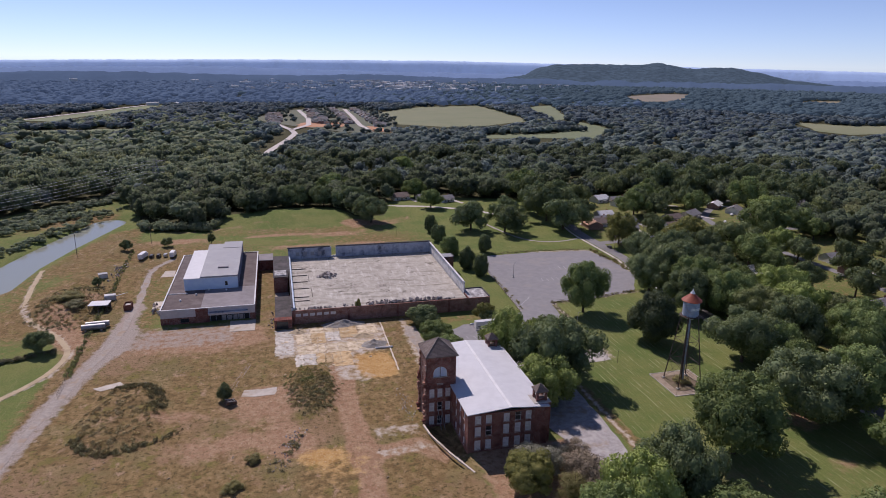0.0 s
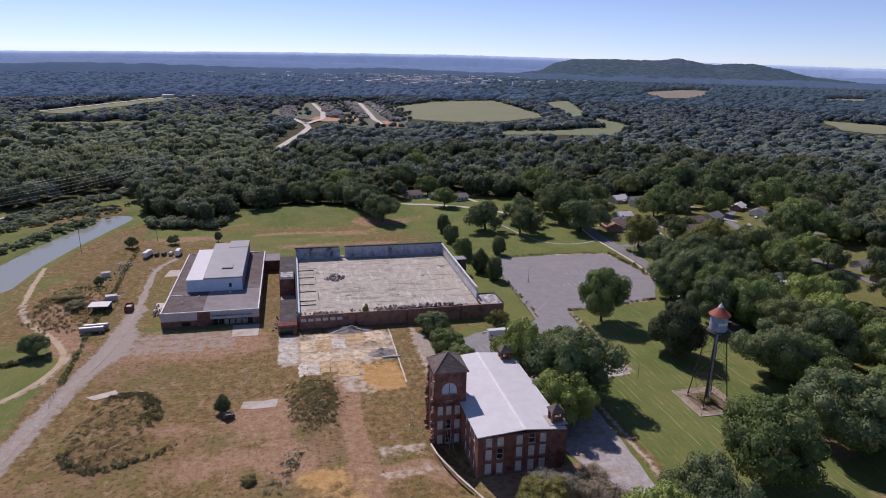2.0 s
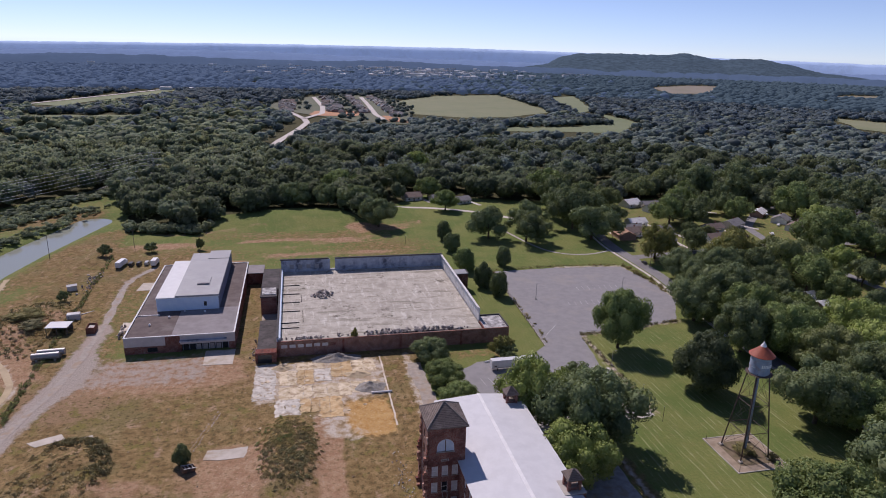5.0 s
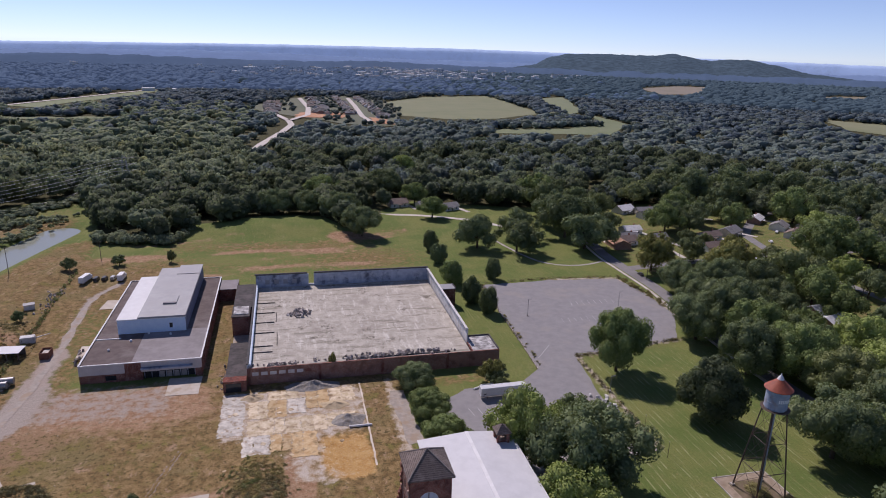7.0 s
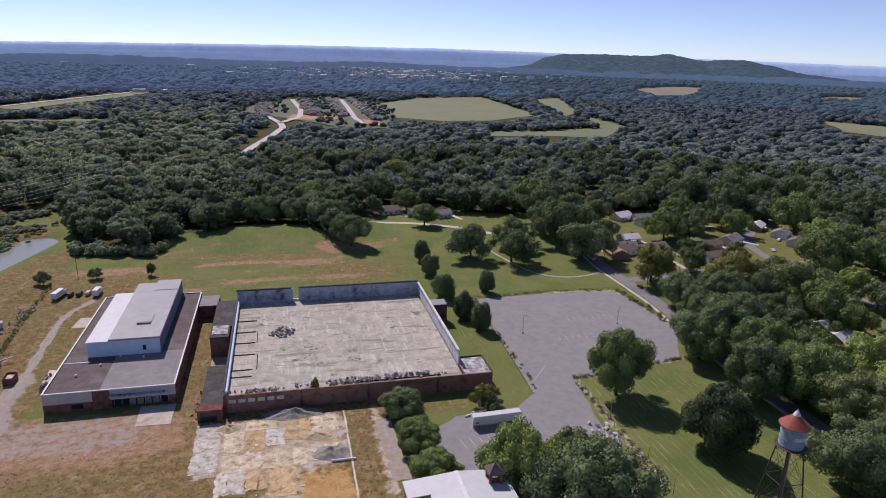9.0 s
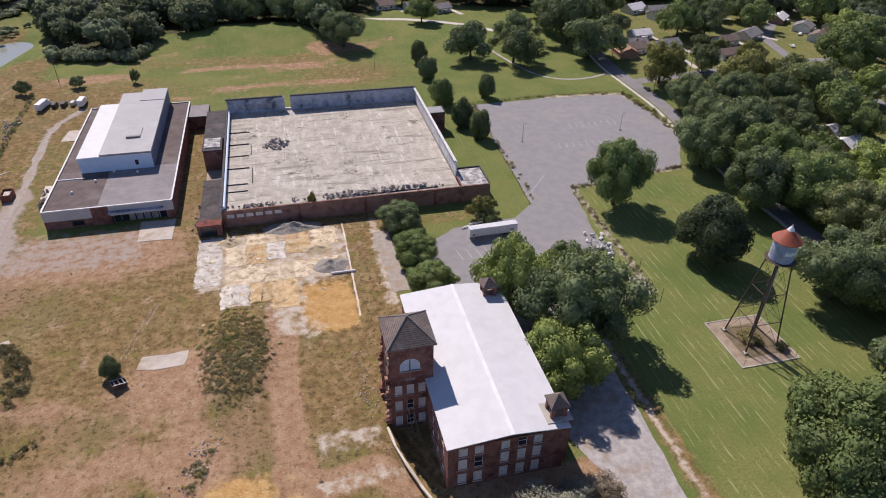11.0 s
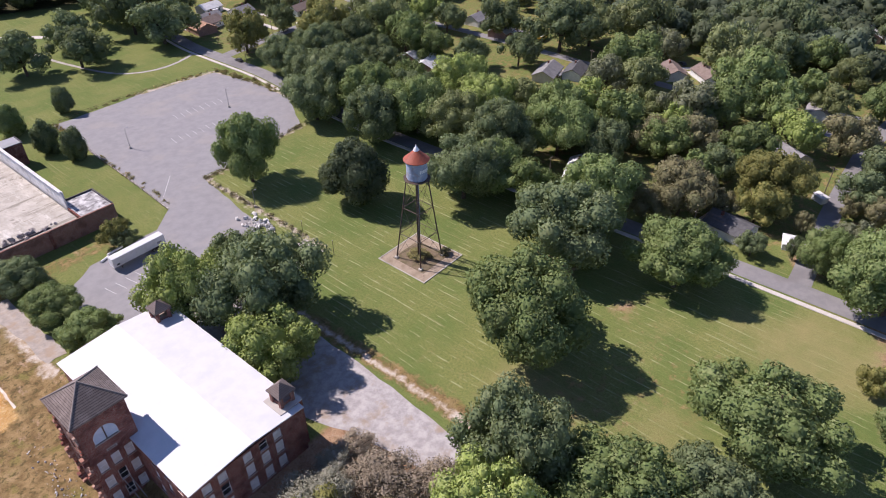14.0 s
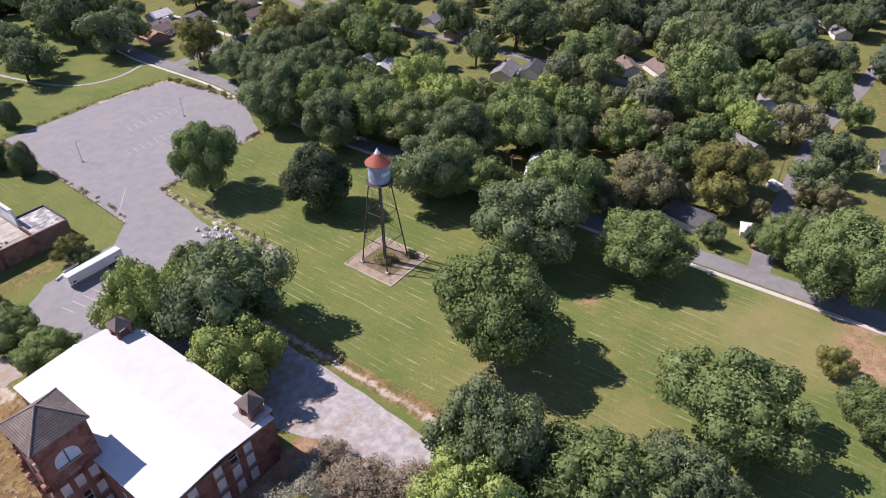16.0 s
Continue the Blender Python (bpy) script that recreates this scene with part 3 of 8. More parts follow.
def ground_material():
    m, nt, bsdf, pos = bare("grass_and_earth")
    n1, n2 = noise_at(nt, pos, 0.045, 5.0, 0.6), noise_at(nt, pos, 0.35, 5.0, 0.65)
    n3 = noise_at(nt, pos, 1.6, 4.0, 0.7)
    lawn = mixed(nt, ramp(nt, n1, 0.35, 0.65), (0.12, 0.168, 0.046), (0.2, 0.213, 0.07))
    lawn = mixed(nt, ramp(nt, n2, 0.5, 0.8), lawn, (0.205, 0.195, 0.076))
    rows = noise_at(nt, pos, 1.0, 4.0, 0.6, (1.3, 0.06, 1.0))
    lawn = mixed(nt, ramp(nt, rows, 0.54, 0.78), lawn, (0.27, 0.265, 0.122))
    lawn = mixed(nt, ramp(nt, n3, 0.25, 0.6), (0.115, 0.14, 0.04), lawn)
    xyz = nt.nodes.new("ShaderNodeSeparateXYZ")
    nt.links.new(pos, xyz.inputs[0])
    sway = nt.nodes.new("ShaderNodeMath")
    sway.operation = "MULTIPLY_ADD"
    nt.links.new(noise_at(nt, pos, 0.03, 2.0), sway.inputs[0])
    sway.inputs[1].default_value = 2.5
    nt.links.new(xyz.outputs[0], sway.inputs[2])
    turns = nt.nodes.new("ShaderNodeMath")
    turns.operation = "MULTIPLY"
    turns.inputs[1].default_value = 2 * math.pi / 2.1
    nt.links.new(sway.outputs[0], turns.inputs[0])
    wave = nt.nodes.new("ShaderNodeMath")
    wave.operation = "SINE"
    nt.links.new(turns.outputs[0], wave.inputs[0])
    swath = nt.nodes.new("ShaderNodeMath")
    swath.operation = "MULTIPLY"
    nt.links.new(ramp(nt, wave.outputs[0], 0.7, 1.0), swath.inputs[0])
    nt.links.new(ramp(nt, noise_at(nt, pos, 0.5, 5.0, 0.7, (1.0, 0.26, 1.0)), 0.47, 0.64), swath.inputs[1])
    kept = nt.nodes.new("ShaderNodeAttribute")
    kept.attribute_name = "lawn"
    kept_s = nt.nodes.new("ShaderNodeSeparateColor")
    nt.links.new(kept.outputs["Color"], kept_s.inputs[0])
    trace = nt.nodes.new("ShaderNodeMath")
    trace.operation = "MULTIPLY"
    nt.links.new(swath.outputs[0], trace.inputs[0])
    nt.links.new(kept_s.outputs[0], trace.inputs[1])
    lawn = mixed(nt, trace.outputs[0], lawn, (0.31, 0.325, 0.16))
    sear = nt.nodes.new("ShaderNodeMath")
    sear.operation = "MULTIPLY_ADD"
    nt.links.new(noise_at(nt, pos, 0.07, 6.0, 0.7), sear.inputs[0])
    sear.inputs[1].default_value = 1.6
    nt.links.new(kept_s.outputs[1], sear.inputs[2])
    lawn = mixed(nt, ramp(nt, sear.outputs[0], 1.2, 2.1), lawn, (0.265, 0.235, 0.1))
    n4, n5 = noise_at(nt, pos, 0.09, 6.0, 0.7), noise_at(nt, pos, 0.02, 5.0, 0.6)
    hay = mixed(nt, ramp(nt, n2, 0.35, 0.65), (0.165, 0.11, 0.047), (0.3, 0.208, 0.098))
    hay = mixed(nt, ramp(nt, n5, 0.53, 0.66), hay, (0.285, 0.188, 0.11))
    hay = mixed(nt, ramp(nt, n1, 0.5, 0.62), hay, (0.205, 0.162, 0.072))
    hay = mixed(nt, ramp(nt, n4, 0.56, 0.7), hay, (0.33, 0.238, 0.125))
    hay = mixed(nt, ramp(nt, noise_at(nt, pos, 0.14, 6.0, 0.72), 0.52, 0.62), hay, (0.19, 0.16, 0.052))
    hay = mixed(nt, ramp(nt, noise_at(nt, pos, 0.22, 6.0, 0.75, (1.0, 0.6, 1.0)), 0.56, 0.66), hay, (0.36, 0.25, 0.16))
    hay = mixed(nt, ramp(nt, n3, 0.58, 0.75), hay, (0.38, 0.3, 0.16))
    hay = mixed(nt, ramp(nt, noise_at(nt, pos, 0.75, 4.0, 0.75), 0.36, 0.5), (0.1, 0.078, 0.032), hay)
    hay = mixed(nt, ramp(nt, noise_at(nt, pos, 2.6, 3.0, 0.7), 0.3, 0.42), (0.09, 0.06, 0.03), hay)
    soil = mixed(nt, ramp(nt, n2, 0.3, 0.7), (0.29, 0.168, 0.098), (0.4, 0.275, 0.172))
    soil = mixed(nt, ramp(nt, n3, 0.55, 0.75), soil, (0.5, 0.41, 0.33))
    soil = mixed(nt, ramp(nt, noise_at(nt, pos, 0.75, 4.0, 0.75), 0.34, 0.5), (0.2, 0.13, 0.068), soil)
    clay_c = mixed(nt, ramp(nt, n2, 0.3, 0.7), (0.4, 0.215, 0.065), (0.52, 0.34, 0.14))
    clay_c = mixed(nt, ramp(nt, n3, 0.5, 0.7), clay_c, (0.55, 0.42, 0.25))
    stone = mixed(nt, ramp(nt, n3, 0.3, 0.7), (0.3, 0.26, 0.225), (0.42, 0.365, 0.315))
    stone = mixed(nt, ramp(nt, n1, 0.45, 0.65), stone, (0.37, 0.305, 0.26))
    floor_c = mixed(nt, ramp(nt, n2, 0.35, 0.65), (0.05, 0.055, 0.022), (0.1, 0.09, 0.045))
    dust_c = mixed(nt, ramp(nt, n2, 0.3, 0.65), (0.34, 0.24, 0.13), (0.52, 0.46, 0.39))
    col = mixed(nt, ramp(nt, noise_at(nt, pos, 5.0, 3.0, 0.8), 0.6, 0.85), lawn, (0.22, 0.22, 0.1))
    fine = noise_at(nt, pos, 4.0, 4.0, 0.8)
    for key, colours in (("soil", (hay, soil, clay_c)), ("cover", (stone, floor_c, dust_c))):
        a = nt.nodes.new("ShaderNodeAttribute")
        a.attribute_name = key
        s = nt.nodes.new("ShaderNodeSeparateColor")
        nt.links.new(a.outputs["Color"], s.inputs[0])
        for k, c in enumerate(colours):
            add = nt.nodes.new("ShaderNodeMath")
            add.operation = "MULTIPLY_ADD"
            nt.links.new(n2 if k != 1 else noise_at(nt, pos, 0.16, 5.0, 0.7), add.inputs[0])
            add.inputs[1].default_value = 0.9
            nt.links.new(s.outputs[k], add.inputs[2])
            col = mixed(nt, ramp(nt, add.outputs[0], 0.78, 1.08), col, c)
    grain = nt.nodes.new("ShaderNodeMapRange")
    grain.inputs["From Min"].default_value, grain.inputs["From Max"].default_value = 0.3, 0.7
    grain.inputs["To Min"].default_value, grain.inputs["To Max"].default_value = 0.62, 1.35
    nt.links.new(fine, grain.inputs["Value"])
    hsv = nt.nodes.new("ShaderNodeHueSaturation")
    nt.links.new(col, hsv.inputs["Color"])
    nt.links.new(grain.outputs[0], hsv.inputs["Value"])
    col = hsv.outputs[0]
    nt.links.new(col, bsdf.inputs["Base Color"])
    bsdf.inputs["Roughness"].default_value = 0.95
    bsdf.inputs["Specular IOR Level"].default_value = 0.1
    bp = node(nt, "ShaderNodeBump", Strength=0.45, Distance=0.4)
    tufts = nt.nodes.new("ShaderNodeMath")
    nt.links.new(n3, tufts.inputs[0])
    nt.links.new(noise_at(nt, pos, 0.6, 6.0, 0.7), tufts.inputs[1])
    nt.links.new(tufts.outputs[0], bp.inputs["Height"])
    nt.links.new(bp.outputs[0], bsdf.inputs["Normal"])
    return m


tagged(put("ground", ground_mesh, ground_material()), "dry brown field, green lawns and bare clay earth", "ground", kind="structure")

water_m, wnt, wb, wpos = bare("pond_water")
wb.inputs["Base Color"].default_value = (0.29, 0.31, 0.255, 1)
wb.inputs["Roughness"].default_value = 0.12
wbump = node(wnt, "ShaderNodeBump", Strength=0.08, Distance=0.1)
wnt.links.new(noise_at(wnt, wpos, 1.2, 3.0), wbump.inputs["Height"])
wnt.links.new(wbump.outputs[0], wb.inputs["Normal"])
tagged(part("pond", sheet([(-220, 180), (-150, 180), (-140, 350), (-220, 350)], -1.3), water_m), "still brown-green pond water between grassy banks",
       "pond", kind="structure")

LOT = [(61, 194.5), (98, 196), (134, 193), (138, 168), (137, 143), (124, 120), (108, 116.5), (91, 113.5), (75, 114), (73.5, 103), (69.5, 76),
       (56, 60), (38, 60), (18, 62), (14, 74), (15, 88), (26, 95), (48, 97), (56.5, 105), (58, 130), (59, 154), (60, 176)]
tagged(part("parking_lot", sheet(LOT, 0.06, rough=0.35, seed=3), ASPHALT), "worn grey asphalt parking lot with faded lines", "parking lot", kind="structure")
tagged(part("driveway", sheet([(30, 59), (29, 9), (33, -4), (35, -14), (36, -22), (41, -26), (46, -24.5), (47.2, -14), (47.8, -2), (48.4, 14), (49.5, 40), (50, 66)], 0.09, rough=0.3,
                              seed=5), DRIVE), "cracked grey driveway beside the mill", "driveway", kind="structure")
STREET = [(141, -420), (143, -150), (142.6, -60), (141, 20), (139.5, 95), (144, 140), (148, 175), (147, 230), (151, 262), (160, 300), (168, 345)]
tagged(part("street", strip(STREET, 7.0, 0.07), ROAD), "grey asphalt residential street", "street", kind="structure")
tagged(part("pavement", strip([(p[0] - 5.2 + (0.6 if 0 < p[1] < 100 else 0), p[1]) for p in STREET[:9]], 1.5, 0.2, drop=0.3), WALKWAY),
       "pale concrete pavement along the street", "pavement", kind="structure")
for k, (line, w) in enumerate((([(147, 207), (180, 212), (215, 215), (255, 219), (330, 216), (470, 205)], 6.5),
                               ([(146, -62), (188, -59), (245, -57), (300, -63), (420, -70)], 6.0),
                               ([(252, 219), (262, 260), (300, 300), (360, 330)], 6.0),
                               ([(246, -57), (252, 30), (254, 120), (252, 219)], 5.5),
                               ([(22, 346), (60, 338), (90, 322), (110, 300)], 4.5))):
    tagged(part("side_street", strip(line, w, 0.06 + 0.004 * k), ROAD if k != 4 else WALKWAY), "narrow grey side street between houses", "street",
           kind="structure")
tagged(part("footpath", strip([(88, 300), (94, 262), (100, 236), (106, 222), (118, 215), (132, 217), (141, 222)], 1.6, 0.07), DRIVE),
       "pale curving footpath across the lawn", "footpath", kind="structure")
tagged(part("dirt_track", strip(TAN_TRACK, 2.0, 0.12, rough=0.3, seed=2), TRACK), "tan bare dirt track on the grass", "dirt track", kind="structure")
tagged(part("woodland_road", strip([(-250, 312), (-231.5, 348), (-208, 386), (-188, 419), (-184, 445), (-182, 470)], 3.2, 0.08, rough=0.5, seed=6), WALKWAY), "pale track along the wood's edge",
       "dirt track", kind="structure")
tagged(part("tower_pad", sheet([(62, 48), (73, 49), (74, 58), (64, 60)], 0.08, rough=0.5, seed=8, step=2), CONCRETE), "small broken concrete pad on the lawn", "concrete pad", kind="structure")
tagged(part("gravel_road", strip(DRIVE_WAY, 2.6, 0.06, rough=0.6, seed=4), GRAVEL), "grey gravel access road through dry grass", "gravel road",
       kind="structure")

# ---------------------------------------------------------------- walls with openings


def wall(a, b, z0, z1, thick, holes, parent, material, name="wall", label=""):
    """A wall from a to b (plan points) with rectangular openings (from, to, sill, head), as one mesh."""
    ax, ay = a
    length = math.hypot(b[0] - ax, b[1] - ay)
    us = sorted({0.0, length, *[h[0] for h in holes], *[h[1] for h in holes]})
    zs = sorted({z0, z1, *[h[2] for h in holes], *[h[3] for h in holes]})
    bm = bmesh.new()
    for z_lo, z_hi in zip(zs, zs[1:]):
        run = None
        for u_lo, u_hi in list(zip(us, us[1:])) + [(length, length + 1)]:
            mid_u, mid_z = (u_lo + u_hi) / 2, (z_lo + z_hi) / 2
            solid = mid_u < length and not any(h[0] < mid_u < h[1] and h[2] < mid_z < h[3] for h in holes)
            if solid and run is None:
                run = u_lo
            if not solid and run is not None:
                box(run, u_lo, 0, thick, z_lo, z_hi, bm)
                run = None
    bmesh.ops.remove_doubles(bm, verts=bm.verts[:], dist=0.001)
    me_place = pose(ax, ay, 0, 0, 0, math.degrees(math.atan2(b[1] - ay, b[0] - ax)))
    left, first = set(bm.verts), None
    while left:
        seen, todo = set(), [next(v for v in bm.verts if v in left)]
        while todo:
            v = todo.pop()
            if v not in seen:
                seen.add(v)
                todo += [e.other_vert(v) for e in v.link_edges]
        left -= seen
        piece, twin = bmesh.new(), {}
        for v in bm.verts:
            if v in seen:
                twin[v] = piece.verts.new(v.co)
        for f in bm.faces:
            if f.verts[0] in seen:
                piece.faces.new([twin[v] for v in f.verts])
        made = part(name, piece, material, parent, label, me_place)
        first = first or made
    bm.free()
    return first


def window(parent, a, b, u, z, w, h, fill, thick=0.45, sill=True, label=""):
    """A framed opening: a recessed board or pane, a timber surround and a sill."""
    ang = math.degrees(math.atan2(b[1] - a[1], b[0] - a[0]))
    top = thing("window", "", "")
    for key in ("label", "category"):
        if key in top:
            del top[key]
    top.parent = parent
    top.matrix_local = pose(a[0], a[1], 0, 0, 0, ang) @ pose(u, 0, z)
    if label:
        top["label"] = label
    surround = bmesh.new()
    for x0, x1, z0, z1 in ((-w / 2, -w / 2 + 0.1, 0, h), (w / 2 - 0.1, w / 2, 0, h), (-w / 2 + 0.1, w / 2 - 0.1, h - 0.1, h),
                           (-w / 2 + 0.1, w / 2 - 0.1, 0, 0.1), (-w / 2 + 0.1, w / 2 - 0.1, h * 0.5 - 0.05, h * 0.5 + 0.05)):
        box(x0, x1, 0.16, 0.3, z0, z1, surround)
    part("window_frame", surround, WHITE_PAINT, top)
    part("pane", box(-w / 2 + 0.1, w / 2 - 0.1, 0.2, 0.25, 0.1, h - 0.1), fill, top)
    if sill:
        part("window_sill", box(-w / 2 - 0.12, w / 2 + 0.12, -0.1, 0.2, -0.16, -0.002), CONCRETE, top)
    return top


def opening_rows(us, zs, w, h):
    return [(u - w / 2, u + w / 2, z, z + h) for u in us for z in zs]


# ---------------------------------------------------------------- brick mill with its clock-house tower
mill = thing("mill_building", "red brick mill with white flat roof and boarded windows", "mill")
MX, MY, EAVE, RIDGE = 25.0, 48.3, 12.6, 13.7
S_COLS, S_ROWS = (3.1, 6.4, 11.9, 15.5, 18.8), (0.8, 5.2, 9.2)
wall((0, 0), (MX, 0), -0.3, EAVE, 0.5, opening_rows(S_COLS, S_ROWS, 1.85, 3.1), mill, BRICK)
for k, (u, z) in enumerate(itertools.product(S_COLS, S_ROWS)):
    window(mill, (0, 0), (MX, 0), u, z, 1.85, 3.1, BOARD if k % 7 != 4 else DARK_GLASS)
W_COLS = (4.0, 8.5, 13.0, 34.5, 39.0, 43.5)
wall((0, MY), (0, 0.5), -2.0, EAVE, 0.5, opening_rows([MY - u for u in W_COLS], S_ROWS, 1.6, 2.5), mill, BRICK)
for u, z in itertools.product(W_COLS, S_ROWS):
    window(mill, (0, MY), (0, 0), MY - u, z, 1.6, 2.5, BOARD)
E_COLS = (9.0, 14.0, 19.0, 24.0, 29.0, 34.0, 39.0)
wall((MX, 0.5), (MX, MY), -0.3, EAVE, 0.5, opening_rows(E_COLS, S_ROWS, 1.6, 2.5), mill, BRICK)
for u, z in itertools.product(E_COLS, S_ROWS):
    window(mill, (MX, 0.5), (MX, MY), u, z, 1.6, 2.5, BOARD)
wall((MX - 0.5, MY), (0.5, MY), -0.3, EAVE, 0.5, opening_rows((5, 12, 19), S_ROWS, 1.6, 2.5), mill, BRICK)
for u, z in itertools.product((5, 12, 19), S_ROWS):
    window(mill, (MX - 0.5, MY), (0.5, MY), u, z, 1.6, 2.5, BOARD)

roof = bmesh.new()
rv = [[roof.verts.new((x, y, z)) for x, z in ((-0.45, EAVE), (13.0, RIDGE), (MX + 0.4, EAVE), (MX + 0.4, EAVE + 0.25), (13.0, RIDGE + 0.25), (-0.45, EAVE + 0.25))]
      for y in (-0.55, MY + 0.4)]
for k in range(6):
    roof.faces.new((rv[0][k], rv[0][(k + 1) % 6], rv[1][(k + 1) % 6], rv[1][k]))
roof.faces.new(rv[0][::-1])
roof.faces.new(rv[1])
bmesh.ops.recalc_face_normals(roof, faces=roof.faces[:])
roof_part = part("roof", roof, WHITE_ROOF, mill, "low white membrane roof")
part("ridge_cap", box(12.55, 13.45, -0.6, MY + 0.45, RIDGE + 0.2, RIDGE + 0.31), WHITE_PAINT, roof_part, "bright white ridge seam")
part("cornice", box(-0.3, MX + 0.3, -0.3, -0.003, EAVE - 0.5, EAVE - 0.01), BRICK, mill, "corbelled brick cornice")


def belfry(x, y, base):
    """A small open brick belfry with a hipped roof, on its square stair turret."""
    b = thing("belfry", "small brick belfry with brown hipped roof", "belfry", x, y, group="belfries on the mill")
    part("turret", box(-2.6, 2.6, -2.6, 2.6, 0, base), BRICK, b, "square brick stair turret")
    part("ledge", box(-2.75, 2.75, -2.75, 2.75, base, base + 0.18), CONCRETE, b, "pale stone ledge")
    for sx, sy in itertools.product((-1, 1), (-1, 1)):
        part("pier", box(sx * 1.35 - 0.35, sx * 1.35 + 0.35, sy * 1.35 - 0.35, sy * 1.35 + 0.35, base + 0.18, base + 2.7), BRICK, b)
    part("parapet", box(-1.35, 1.35, -1.35, 1.35, base + 0.18, base + 0.9), BRICK, b)
    part("lintel", box(-1.7, 1.7, -1.7, 1.7, base + 2.7, base + 3.1), BRICK, b)
    part("roof", pyramid(-2.05, 2.05, -2.05, 2.05, base + 3.35, base + 5.3, 0.25), SHINGLE, b, "brown shingle hipped roof")
    return b


belfry(23.6, 3.6, 13.2)
belfry(21.6, 44.5, 12.75)

TX0, TX1, TY0, TY1, TTOP = -8.0, 1.4, 19.0, 28.9, 22.7
tower = thing("mill_tower", "square red brick tower with hipped brown roof", "tower")
T_COLS, T_ROWS = (1.7, 4.3, 6.9), (-0.6, 4.2, 8.9)
T_HOLES = opening_rows(T_COLS, T_ROWS, 1.6, 2.9)
wall((TX0, TY0), (TX1, TY0), -1.8, 14.6, 0.6, T_HOLES, tower, BRICK, label="brick front wall with window openings")
for k, (u, z) in enumerate(itertools.product(T_COLS, T_ROWS)):
    window(tower, (TX0, TY0), (TX1, TY0), u, z, 1.6, 2.9, BOARD if k not in (3, 4) else DARK_GLASS)
# upper stage of the front, with a round-headed opening
arch = bmesh.new()
AC, AR, AZ = 4.3, 2.2, 15.9
ring = [(AC + AR * math.cos(a), AZ + 1.3 + AR * math.sin(a)) for a in [math.pi * k / 14 for k in range(15)]]
loop = [(AC + AR, AZ)] + ring + [(AC - AR, AZ)]
out = [(9.4, 14.6), (9.4, 18.0), (9.4, 22.7), (0, 22.7), (0, 18.0), (0, 14.6)]
for y in (0.0, 0.6):
    pv = [arch.verts.new((px, y, pz)) for px, pz in loop]
    ov = [arch.verts.new((px, y, pz)) for px, pz in out]
    fs = [(ov[0], ov[1], pv[1], pv[0]), (ov[1], ov[2], *pv[8:0:-1]), (ov[2], ov[3], pv[8]), (ov[3], ov[4], *pv[15:7:-1]),
          (ov[4], ov[5], pv[16], pv[15]), (ov[5], ov[0], pv[0], pv[16])]
    for f in fs:
        arch.faces.new(f)
arch.verts.ensure_lookup_table()
n_in = len(loop)
half = n_in + len(out)
for k in range(n_in):
    a, b = k, (k + 1) % n_in
    arch.faces.new((arch.verts[a], arch.verts[b], arch.verts[half + b], arch.verts[half + a]))
bmesh.ops.recalc_face_normals(arch, faces=arch.faces[:])
part("upper_wall", arch, BRICK, tower, "brick upper stage with an arched opening", pose(TX0, TY0, 0))
fan = thing("arched_window", "", "")
for key in ("label", "category"):
    if key in fan:
        del fan[key]
fan["label"] = "white round-headed window with a centre bar"
fan.parent = tower
fan.matrix_local = pose(TX0 + AC, TY0, AZ)
glass = bmesh.new()
gv = [glass.verts.new((px - AC, 0.22, pz - AZ)) for px, pz in loop]
gf = glass.faces.new(gv)
ex = bmesh.ops.extrude_face_region(glass, geom=[gf])
bmesh.ops.translate(glass, verts=[v for v in ex["geom"] if isinstance(v, bmesh.types.BMVert)], vec=(0, 0.06, 0))
bmesh.ops.recalc_face_normals(glass, faces=glass.faces[:])
part("pane", glass, PALE_GLASS, fan)
part("mullion", box(-0.1, 0.1, 0.1, 0.2, 0, 3.4), STEEL, fan, "dark upright bar")
part("window_sill", box(-2.4, 2.4, -0.12, 0.3, -0.22, -0.002), CONCRETE, fan)
rim = bmesh.new()
for (px, pz), (qx, qz) in zip(loop, loop[1:]):
    tube((px - AC, 0.12, pz - AZ), (qx - AC, 0.12, qz - AZ), 0.11, sides=5, bm=rim)
part("window_frame", rim, WHITE_PAINT, fan)
plaque = part("date_stone", box(TX0 + 3.3, TX0 + 5.3, TY0 - 0.06, TY0 - 0.003, 13.1, 13.75), CONCRETE, tower, "small carved date stone")
for k in range(4):
    part("carved_mark", box(TX0 + 3.55 + 0.4 * k, TX0 + 3.8 + 0.4 * k, TY0 - 0.09, TY0 - 0.06, 13.25, 13.6), STEEL, plaque)
wall((TX0, TY1), (TX0, TY0 + 0.6), -1.0, TTOP, 0.6, [(3.2, 5.0, 12.2, 15.0), (3.2, 5.0, 7.6, 10.4), (3.4, 4.8, 16.8, 19.4)], tower, BRICK_PALE,
     label="weathered brick side where a wing was torn off")
wall((TX1, TY0 + 0.6), (TX1, TY1), 12.0, TTOP, 0.6, [(3.4, 6.0, 16.6, 19.8)], tower, BRICK)
wall((TX1 - 0.6, TY1), (TX0 + 0.6, TY1), -1.0, TTOP, 0.6, [(3.4, 5.4, 16.6, 19.6)], tower, BRICK)
part("tower_floor", box(TX0 + 0.6, TX1 - 0.6, TY0 + 0.6, TY1 - 0.6, 16.0, 16.25), WOOD_GREY, tower, "timber belfry floor")
rng = random.Random(11)
